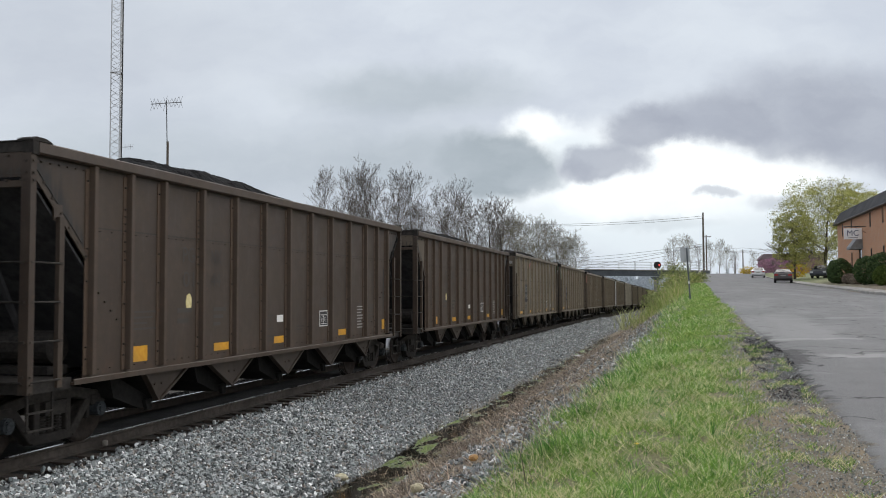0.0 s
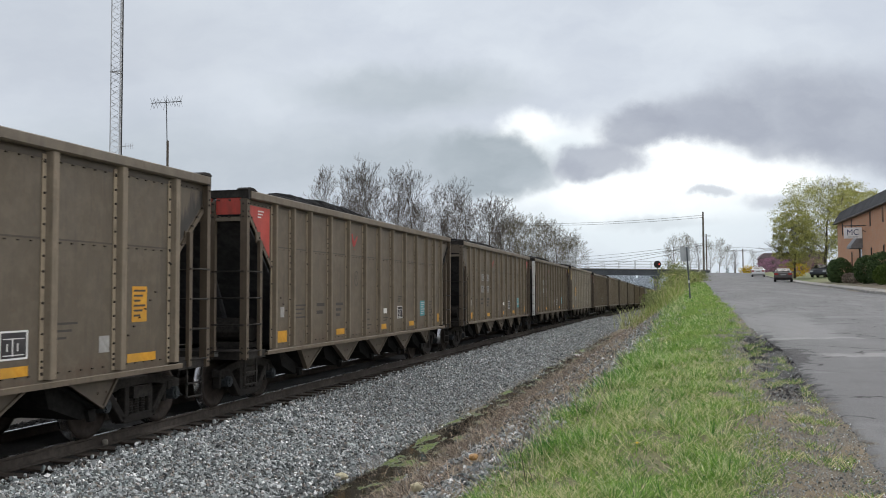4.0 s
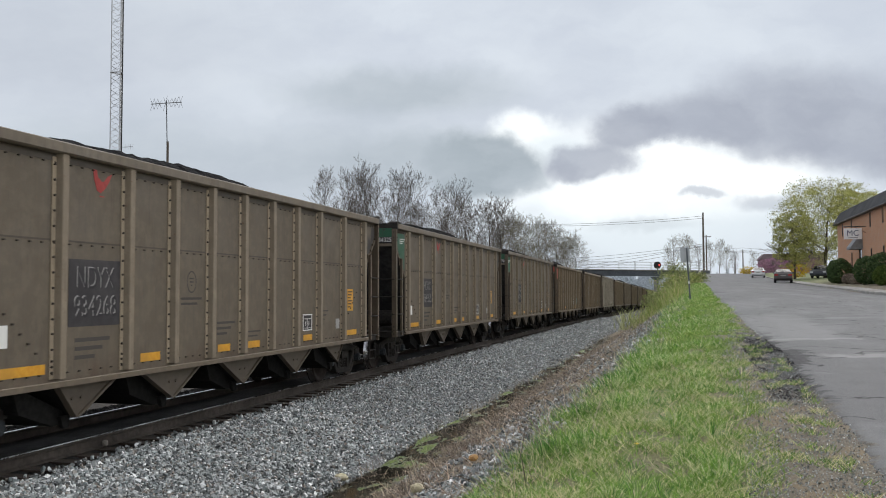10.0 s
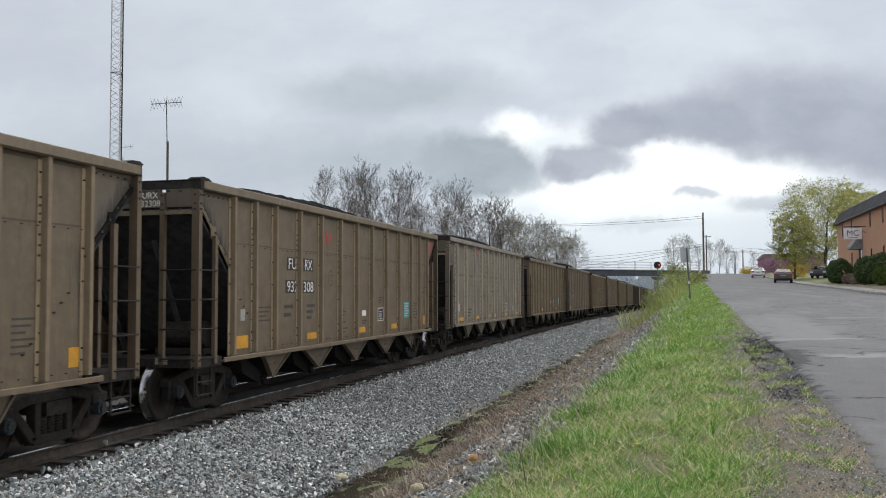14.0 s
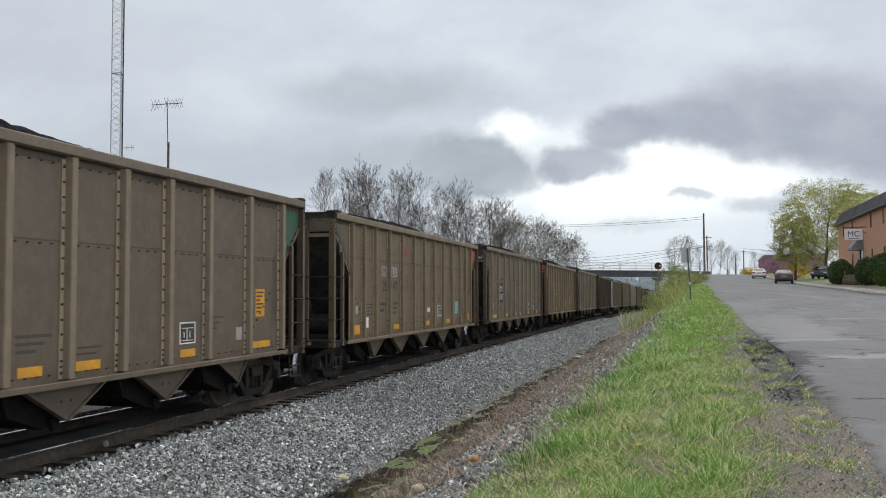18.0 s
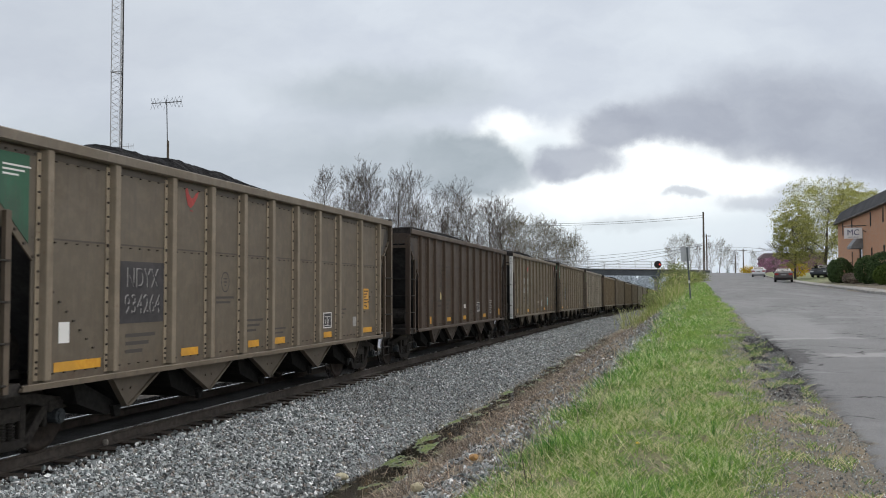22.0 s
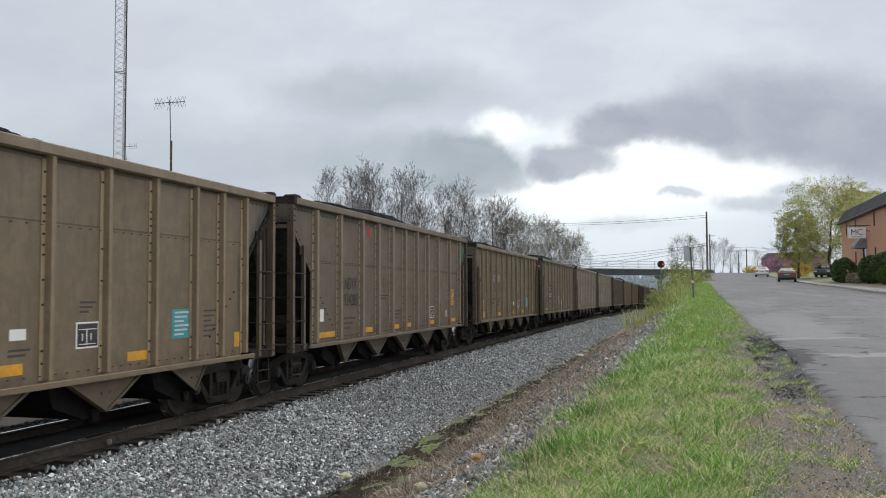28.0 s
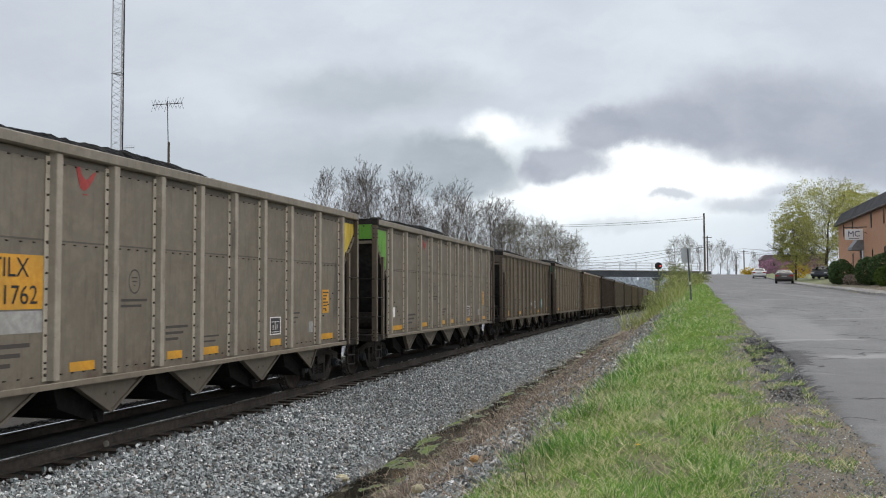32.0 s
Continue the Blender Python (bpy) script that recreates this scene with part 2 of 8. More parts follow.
# ---- ground and track ----
def ground_height(x, y):
    zr, xv, xl, xr = curve(ROAD_Z, y), curve(VERGE_X, y), curve(ROAD_L, y), curve(ROAD_R, y)
    zt = track_z(y)
    dx = track_x(y) - TRACK_X
    pts = [(-400, -1.5), (-60, -0.6 + zt), (-13 + dx, -0.75 + zt), (-11.6 + dx, -0.45 + zt), (-7.2 + dx, -0.36 + zt), (-4.95 + dx, -0.66 + zt), (-4.45 + dx, -0.80 + zt),
           (-4.1 + dx, -0.78 + zt), (-3.6 + dx, -0.58 + zt), (xv, zr - 0.28), (xv + 0.9, zr - 0.05), (xl - 0.25, zr - 0.022), (xl + 0.25, zr - 0.022), (xl + 0.6, zr - 0.12), (xr - 0.3, zr - 0.14 - road_fall(y)),
           (xr + 0.1, zr + 0.06 - road_fall(y)), (xr + 2.2, zr + 0.10 - 0.5 * road_fall(y)), (xr + 6, zr + 0.16), (40, zr + 0.3), (400, zr + 1.0)]
    return curve(pts, x)


def lumps(x, y, amp, size):
    return amp * noise.noise(Vector((x / size, y / size, 3.7)))


def terrain_mesh(name, xs, ys, mat, lift=None):
    v = np.empty((len(ys), len(xs), 3), np.float32)
    for j, y in enumerate(ys):
        for i, x in enumerate(xs):
            z = ground_height(x, y)
            z += lift(x, y) if lift else 0.0
            v[j, i] = (x, y, z)
    return sheet(name, v.reshape(-1, 3), grid_faces(len(ys), len(xs))[:, ::-1], mat)


def ground_material():
    """Dry soil and litter with green where turf grows, gravelly near the ditch."""
    m = material("verge_soil", (0.12, 0.10, 0.07), 0.95)
    k = Kit(m)
    v = k.place()
    fine, mid, wide = k.noise(v, 26, 5, 0.7), k.noise(v, 3.2, 4, 0.6), k.noise(v, 0.5, 3, 0.6)
    soil = k.mix(k.ramp(fine, 0.32, 0.68), (0.085, 0.072, 0.058), (0.22, 0.19, 0.155))
    straw = k.mix(k.ramp(fine, 0.3, 0.7), (0.11, 0.09, 0.052), (0.26, 0.215, 0.135))
    green = k.mix(k.ramp(fine, 0.3, 0.7), (0.075, 0.095, 0.028), (0.24, 0.25, 0.10))
    lush = k.mix(k.ramp(fine, 0.3, 0.7), (0.10, 0.18, 0.04), (0.27, 0.36, 0.11))
    c = k.mix(k.ramp(mid, 0.42, 0.6), soil, straw)
    wisp = k.node("ShaderNodeMapping")
    k.link(v, wisp.inputs[0])
    wisp.inputs["Scale"].default_value = (60, 14, 20)
    wisp.inputs["Rotation"].default_value = (0, 0, 0.5)
    litter = k.noise(wisp.outputs[0], 1.0, 4, 0.75)
    c = k.mix(k.ramp(litter, 0.54, 0.64, 0.0, 0.7), c, (0.42, 0.36, 0.22))
    c = k.mix(k.ramp(litter, 0.44, 0.34, 0.0, 0.7), c, (0.05, 0.048, 0.026))
    sep = k.node("ShaderNodeSeparateXYZ")
    k.link(v, sep.inputs[0])
    drift = k.math("SUBTRACT", sep.outputs[0], k.ramp(sep.outputs[1], 14, 45, 0.0, 1.0))
    turf = k.math("MULTIPLY", k.ramp(sep.outputs[0], -1.6, -0.6), k.ramp(drift, 0.9, -0.2))
    far = k.ramp(sep.outputs[1], 60, 110)
    turf = k.math("MAXIMUM", turf, k.math("MULTIPLY", far, 0.7))
    c = k.mix(k.math("MULTIPLY", turf, k.ramp(wide, 0.30, 0.6, 0.30, 0.80)), c, k.mix(k.ramp(sep.outputs[1], 11, 18), green, lush))
    grit = k.noise(v, 55, 4, 0.75)
    dirt = k.mix(k.ramp(grit, 0.34, 0.66), (0.085, 0.070, 0.052), (0.25, 0.215, 0.16))
    dirt = k.mix(k.ramp(k.noise(v, 1.6, 4, 0.65), 0.48, 0.6, 0, 0.75), dirt, (0.23, 0.175, 0.105))
    side = k.math("ADD", drift, k.math("MULTIPLY", k.math("SUBTRACT", mid, 0.5), 1.3))
    c = k.mix(k.math("MULTIPLY", k.ramp(side, 0.30, 0.75), k.ramp(sep.outputs[1], 60, 30)), c, dirt)
    # soil beyond the track painted near-black, for the shade seen under the cars
    c = k.mix(k.ramp(sep.outputs[0], -10.4, -11.4), c, k.mix(k.ramp(fine, 0.3, 0.7), (0.018, 0.015, 0.012), (0.060, 0.048, 0.036)))
    tar = k.math("MULTIPLY", k.math("MULTIPLY", k.ramp(sep.outputs[1], 9.5, 11.5), k.ramp(sep.outputs[1], 20, 17)), k.ramp(k.math("ADD", sep.outputs[0], k.math("MULTIPLY", k.math("SUBTRACT", k.noise(v, 1.5, 6, 0.7), 0.5), 2.0)), 0.98, 1.10))
    c = k.mix(k.math("MULTIPLY", tar, 0.9), c, k.mix(k.ramp(grit, 0.4, 0.7), (0.028, 0.028, 0.030), (0.085, 0.083, 0.083)))
    k.colour(c)
    k.bump(fine, 0.7, 0.03)
    return m


M_GROUND = ground_material()
gx = [-400, -150, -60, -30, -18, -13, -12.2, -11.6, -9, -7.2, -6.4, -5.6, -4.95, -4.7, -4.45, -4.2, -3.9, -3.6, -3.2, -2.8, -2.4, -2.0, -1.7, -1.4, -1.1, -0.8, -0.4, 0, 0.4, 0.6, 0.8, 0.95, 1.1, 1.25, 1.4, 1.55, 1.7, 1.9, 2.2, 5, 8, 9, 10, 10.6, 11.2, 11.8, 12.6, 14, 17, 25, 40, 120, 400]
gy = [-500, -200, -80, -30, -10] + [round(v, 2) for v in np.arange(-4, 40, 0.5)] + list(range(40, 130, 3)) + list(range(130, 300, 15)) + [330, 450, 700, 1200, 2200]
ground = tagged(new("ground", terrain_mesh("ground", gx, gy, M_GROUND, lambda x, y: lumps(x, y, 0.05, 0.9) if -3.8 < x < 1 and y < 60 else 0.0)),
                "grassy verge and bank of soil, straw and litter", "ground", kind="structure")


def ballast_material():
    """Crushed stone: each piece of its own grey, some white, some tan or greenish."""
    m = material("grey_ballast", (0.3, 0.3, 0.3), 0.9)
    k = Kit(m)
    geo = k.node("ShaderNodeNewGeometry")
    rnd = geo.outputs["Random Per Island"]
    hue = k.math("FRACT", k.math("MULTIPLY", rnd, 37.7))
    v = k.place()
    fine = k.noise(v, 60, 3, 0.6)
    wide = k.noise(v, 0.8, 3, 0.6)
    c = k.mix(k.ramp(rnd, 0.0, 1.0), (0.060, 0.066, 0.066), (0.54, 0.57, 0.56))
    c = k.mix(k.ramp(hue, 0.86, 0.90, 0.0, 0.45), c, (0.36, 0.27, 0.20))
    c = k.mix(k.ramp(hue, 0.14, 0.08, 0.0, 0.5), c, (0.22, 0.28, 0.28))
    c = k.mix(k.ramp(fine, 0.35, 0.7, 0.0, 0.30), c, (0.20, 0.20, 0.195))
    c = k.mix(k.ramp(rnd, 0.92, 0.935), c, (0.80, 0.81, 0.80))
    c = k.mix(k.ramp(wide, 0.55, 0.8, 0.0, 0.30), c, (0.14, 0.13, 0.115))
    k.colour(c)
    k.bump(fine, 0.35, 0.01)
    return m


def bed_material():
    """The bed under the loose stones, and all of it far off: stones as cells."""
    m = material("ballast_bed", (0.2, 0.2, 0.2), 0.95)
    k = Kit(m)
    v = k.place()
    cell = k.node("ShaderNodeTexVoronoi")
    k.link(v, cell.inputs["Vector"])
    cell.inputs["Scale"].default_value = 19.0
    grains = k.node("ShaderNodeSeparateColor")
    k.link(cell.outputs["Color"], grains.inputs[0])
    wide = k.noise(v, 0.7, 3, 0.6)
    c = k.mix(grains.outputs[0], (0.07, 0.073, 0.074), (0.40, 0.41, 0.41))
    c = k.mix(k.ramp(cell.outputs["Distance"], 0.25, 0.6, 0.0, 0.75), c, (0.05, 0.048, 0.045))
    c = k.mix(k.ramp(wide, 0.5, 0.75, 0.0, 0.45), c, (0.13, 0.115, 0.095))
    k.colour(c)
    k.bump(k.math("SUBTRACT", 1.0, cell.outputs["Distance"]), 0.8, 0.03)
    return m


M_BALLAST, M_BED = ballast_material(), bed_material()
# coal-dusted stone, coloured darker still for the shade under the train
M_SHADESOOTSTONE = speckled("coal_dust_and_shade_stone", (0.008, 0.0075, 0.007), (0.032, 0.029, 0.027), 20, 0.95, 0.6, 0.02, own=False)


def bed_height(u):
    """Height of the ballast across the line, u metres from its centre towards the road."""
    return curve([(-6, -0.85), (-4.0, -0.70), (-1.9, -0.19), (-0.9, -0.165), (-0.5, -0.15), (0.5, -0.15), (0.72, -0.19), (1.0, -0.25), (1.32, -0.225), (1.5, -0.19), (4.0, -0.63), (4.35, -0.86)], u)


def build_bed():
    us = np.array([-6, -4.0, -3, -1.9, -0.9, -0.5, 0, 0.5, 0.72, 1.0, 1.3, 1.5, 2.2, 2.8, 3.4, 4.0, 4.35])
    ys = np.concatenate([np.arange(-60, 0, 10), np.arange(0, 50, 0.5), np.arange(50, 700, 10)])
    v = np.empty((len(ys), len(us), 3))
    for j, y in enumerate(ys):
        tx, tz = track_x(y), track_z(y)
        for i, u in enumerate(us):
            w = 0.22 * noise.noise(Vector((y / 1.6, 7.1, 0))) if u > 3.5 else 0.0
            v[j, i] = (tx + u + w, y, tz + bed_height(u) + lumps(u, y, 0.025, 0.4))
    me = sheet("trackbed", v.reshape(-1, 3), grid_faces(len(ys), len(us))[:, ::-1], [M_BED, M_SHADESOOTSTONE])
    # bed below the cars gets the dark stone: painted shade besides coal dust
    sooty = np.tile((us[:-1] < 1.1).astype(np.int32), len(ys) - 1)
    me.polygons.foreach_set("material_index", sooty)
    return tagged(new("trackbed", me),
                  "crushed grey stone ballast bed under the rails", "track bed", kind="structure")


build_bed()

STONE = np.array([(1, 0, 0), (-1, 0, 0), (0, 1, 0), (0, -1, 0), (0, 0, 1), (0, 0, -1)], float)
STONE_F = np.array([(0, 2, 4), (2, 1, 4), (1, 3, 4), (3, 0, 4), (2, 0, 5), (1, 2, 5), (3, 1, 5), (0, 3, 5)])
ROCK = np.array([(x, y, z) for x in (-1, 1) for y in (-1, 1) for z in (-1, 1)], float)
ROCK_F = np.array([(0, 1, 3), (0, 3, 2), (4, 6, 7), (4, 7, 5), (0, 4, 5), (0, 5, 1), (2, 3, 7), (2, 7, 6), (0, 2, 6), (0, 6, 4), (1, 5, 7), (1, 7, 3)])


def scatter(name, xyz, size, mat, rng, shape=(STONE, STONE_F), flat=0.75, jitter=0.35):
    """Broken stones at the places xyz, joined in one mesh."""
    sv, sf = shape
    n, k = len(xyz), len(sv)
    v = sv[None] * (1 + jitter * (rng.random((n, k, 3)) - 0.5) * 2) * np.asarray(size)[:, None, None] * (rng.random((n, 1, 3)) * 0.6 + 0.6) * np.array([1, 1, flat])
    q = rng.normal(size=(n, 4))
    q /= np.linalg.norm(q, axis=1, keepdims=True)
    w, x, y, z = q.T
    r = np.stack([1 - 2 * (y * y + z * z), 2 * (x * y - z * w), 2 * (x * z + y * w), 2 * (x * y + z * w), 1 - 2 * (x * x + z * z), 2 * (y * z - x * w),
                  2 * (x * z - y * w), 2 * (y * z + x * w), 1 - 2 * (x * x + y * y)], 1).reshape(n, 3, 3)
    v = np.einsum("nij,nkj->nki", r, v) + np.asarray(xyz)[:, None]
    f = sf[None] + (np.arange(n) * k)[:, None, None]
    return sheet(name, v.reshape(-1, 3), f.reshape(-1, 3), mat, smooth=False)


def build_stones():
    rng = np.random.default_rng(5)
    N = 175000
    y = 4.0 + 86 * rng.random(N) ** 2.1
    u = 1.08 + 3.15 * rng.random(N)
    u += 0.25 * np.array([noise.noise(Vector((a / 1.3, 2.2, 0))) for a in y]) * (u > 3.4)
    rim = 1.47 + 0.16 * np.array([noise.noise(Vector((a / 0.4, 8.8, 0))) for a in y])
    keep = (u > rim) | ((u > rim - 0.25) & (rng.random(N) < 0.12))
    y, u = y[keep], u[keep]
    uu = np.array([-6, -4.0, -1.9, 1.0, 1.22, 1.5, 4.0, 4.35])
    zz = np.array([-0.85, -0.70, -0.19, -0.21, -0.165, -0.18, -0.63, -0.86])
    z = np.interp(u, uu, zz) + np.array([track_z(a) for a in y]) + 0.03 * rng.random(len(y))
    x = u + np.array([track_x(a) for a in y])
    size = 0.011 + 0.018 * rng.random(len(y)) ** 1.6
    size = size * np.interp(y, [22, 30, 60, 90], [1.0, 1.35, 1.9, 2.4])
    # the far shoulder, glimpsed under the cars, coloured dark for the shade there
    n2 = 9000
    y2, u2 = 6 + 30 * rng.random(n2), -1.4 - 2.6 * rng.random(n2)
    x2 = u2 + TRACK_X
    z2 = np.interp(u2, uu, zz) + 0.02
    near = y < 17
    for sel, shape in ((near, (ROCK, ROCK_F)), (~near, (STONE, STONE_F))):
        tagged(new("ballast_stones", scatter("ballast_stones", np.stack([x, y, z], 1)[sel], size[sel] * (1.0 if shape[0] is ROCK else 1.2), M_BALLAST, rng, shape, 0.8, 0.4)),
               "loose angular grey and white ballast stones beside the rails", "gravel", kind="stuff")
    tagged(new("ballast_stones", scatter("ballast_stones", np.stack([x2, y2, z2], 1), 0.03 + 0.02 * rng.random(n2), M_SHADESOOTSTONE, rng, (STONE, STONE_F), 0.8, 0.4)),
           "ballast stones beyond the rails, darkened for shade and coal dust", "gravel", kind="stuff")
    # dark stones between the ends of the ties
    n3 = 26000
    y3, u3 = 5 + 60 * rng.random(n3) ** 1.6, 0.86 + 0.66 * rng.random(n3)
    z3 = np.interp(u3, [0.86, 1.1, 1.52], [-0.235, -0.225, -0.205]) + np.array([track_z(a) for a in y3])
    tagged(new("ballast_stones", scatter("ballast_stones", np.stack([u3 + np.array([track_x(a) for a in y3]), y3, z3], 1), 0.016 + 0.018 * rng.random(n3), M_SHADESOOTSTONE, rng, (STONE, STONE_F), 0.8, 0.4)),
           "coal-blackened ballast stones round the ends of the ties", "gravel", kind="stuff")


build_stones()


def build_rails():
    prof = [(-0.07, -0.178), (0.07, -0.178), (0.07, -0.165), (0.015, -0.145), (0.011, -0.048), (0.035, -0.036), (0.036, -0.006), (0.028, 0.0), (-0.028, 0.0), (-0.036, -0.006), (-0.035, -0.036), (-0.011, -0.048), (-0.015, -0.145), (-0.07, -0.165)]
    ys = np.concatenate([np.arange(-500, -20, 60), np.arange(-20, 260, 4), np.arange(260, 701, 20)])
    for side in (-1, 1):
        n = len(prof)
        v = np.array([[(track_x(y) + side * 0.755 + px, y, track_z(y) + pz) for px, pz in prof] for y in ys])
        i = np.arange(len(ys) * n).reshape(len(ys), n)
        j = np.roll(i, -1, axis=1)
        f = np.stack([i[:-1], j[:-1], j[1:], i[1:]], -1)
        me = sheet("rail", v.reshape(-1, 3), f.reshape(-1, 4), [M_RAILSIDE, M_RAILHEAD], smooth=False)
        idx = np.zeros((len(ys) - 1, n), np.int32)
        idx[:, 7] = 1
        me.polygons.foreach_set("material_index", idx.ravel())
        tagged(new("rail", me), "rusty steel rail with a worn bright running surface", "rail", "rails of the track", "structure")


build_rails()


# ---- coal cars ----
HALVES = (7.235, 7.29)  # half the length of the body, narrow and wide ribs
HALF = 7.29             # half the length of the body
LEAD = 7.30             # from the near end's reference to the middle, for the markings
MID = (7.185, 7.24)     # the same for the body, narrow and wide ribs
SHIFT = (0.085, 0.16)   # the ribs and bays sit a little towards the far end
TOPS = (3.845, 3.915)   # height of the top chord
TOP = 3.915
OFF = 0.16
WIDE = 1.58           # half its width
SPEED = 14.63
SILL = 0.96
RIBS_WIDE = [0, 1.13, 2.26, 3.43, 4.85, 6.20]
RIBS_NARROW = [0, 1.075, 2.2, 3.32, 4.44, 5.28, 6.10]
AXLES = (-0.89, 0.89)
BOGIE = 6.15
WHEEL_R = 0.46


def cut_line(wide):
    """The sloped cut of the side sheet at a car's ends: distance from the end and height, top and bottom."""
    return ((0.05, 3.37), (1.02, 2.45)) if wide else ((0.05, 3.53), (1.10, 2.50))


def side_sheet(s, wide):
    """One side of the hopper, cut back below the sloped ends."""
    bm = bmesh.new()
    e = HALF
    (a, za), (b, zb) = cut_line(wide)
    side = [(-e + 0.02, TOP - 0.1), (-e + a, za), (-e + b, zb), (-e + b, SILL), (e - b, SILL), (e - b, zb), (e - a, za), (e - 0.02, TOP - 0.1)]
    prism(bm, side, "x", s * (WIDE - 0.10), s * (WIDE - 0.085))
    n = len(bm.faces)
    seam = 2.69 if wide else 2.89
    # upper strip paints the overhanging chord's shade; lower one is the plate seam
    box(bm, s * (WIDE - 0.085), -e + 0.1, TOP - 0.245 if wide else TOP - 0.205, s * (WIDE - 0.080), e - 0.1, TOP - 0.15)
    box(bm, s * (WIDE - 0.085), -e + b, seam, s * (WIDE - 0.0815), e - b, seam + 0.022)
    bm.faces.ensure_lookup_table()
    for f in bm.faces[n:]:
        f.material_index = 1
    return bm


def slope_sheet(t):
    bm = bmesh.new()
    e = HALF
    prism(bm, [(t * (e - 0.10), 3.36), (t * (e - 0.14), 3.36), (t * (e - 2.55), 0.98), (t * (e - 2.5), 0.98)], "x", -WIDE + 0.1, WIDE - 0.1)
    return bm


def centre_sill():
    bm = bmesh.new()
    box(bm, -0.30, -HALF + 0.15, 0.62, 0.30, HALF - 0.15, 0.96)
    return bm


def floor_sheet():
    bm = bmesh.new()
    box(bm, -WIDE + 0.11, -HALF + 2.5, 0.975, WIDE - 0.11, HALF - 2.5, 1.0)
    return bm


def slope_brace(t, x):
    """A raking strut that holds the sloped end sheet."""
    bm = bmesh.new()
    rod(bm, (x, t * (HALF - 0.25), 2.9), (x, t * (HALF - 1.3), 1.05), 0.05, 6)
    return bm


def car_chord(s):
    bm = bmesh.new()
    prism(bm, [(s * (WIDE - 0.12), TOP - 0.15), (s * (WIDE - 0.005), TOP - 0.15), (s * (WIDE + 0.025), TOP - 0.13), (s * (WIDE + 0.025), TOP - 0.015), (s * (WIDE + 0.005), TOP), (s * (WIDE - 0.12), TOP)], "y", -HALF + 0.09, HALF - 0.02)
    return bm


def end_chord(s):
    bm = bmesh.new()
    box(bm, -WIDE + 0.12, s * (HALF - 0.12), TOP - 0.13, WIDE - 0.12, s * (HALF + 0.01), TOP - 0.005)
    box(bm, -WIDE + 0.12, s * (HALF - 0.30), TOP - 0.004, WIDE - 0.12, s * (HALF + 0.03), TOP + 0.008)
    return bm


def corner_cap(s, t):
    """The sooty rounded gusset over a corner."""
    bm = bmesh.new()
    x0, x1, e = s * (WIDE - 0.20), s * (WIDE + 0.022), HALF
    box(bm, s * (WIDE - 0.12), t * (e - 0.088), TOP - 0.16, s * (WIDE + 0.018), t * (e + 0.012), TOP + 0.002)
    prism(bm, [(t * (e - 0.34), TOP + 0.002), (t * (e - 0.22), TOP + 0.045), (t * (e - 0.05), TOP + 0.052), (t * (e + 0.03), TOP + 0.02), (t * (e + 0.03), TOP + 0.002)], "x", x0, x1)
    return bm


def car_sill(s):
    bm = bmesh.new()
    prism(bm, [(s * (WIDE - 0.14), 0.90), (s * (WIDE + 0.02), 0.90), (s * (WIDE + 0.02), 0.965), (s * (WIDE - 0.0), 0.975), (s * (WIDE - 0.0), 0.925), (s * (WIDE - 0.14), 0.925)], "y", -HALF + 0.80, HALF - 0.80)
    return bm


def rib(width, bolts, size=0.024):
    """A hat-section post with its bolted flange, its back on the side sheet (x = 0), facing +x."""
    bm = bmesh.new()
    w, d = width / 2, 0.085
    prism(bm, [(0, -w), (d * 0.9, -w * 0.62), (d, -w * 0.5), (d, w * 0.5), (d * 0.9, w * 0.62), (0, w)], "z", 1.0, TOP - 0.15)
    n0 = len(bm.faces)
    box(bm, 0.0, -w - 0.066, 1.0, 0.012, -w + 0.01, TOP - 0.19)
    n = len(bm.faces)
    for z in bolts:
        rod(bm, (0.010, -w - 0.032, z), (0.032, -w - 0.032, z), size, 6)
    bm.faces.ensure_lookup_table()
    for f in bm.faces[n0:]:
        f.material_index = 2
    for f in bm.faces[n:]:
        f.material_index = 1
    return bm


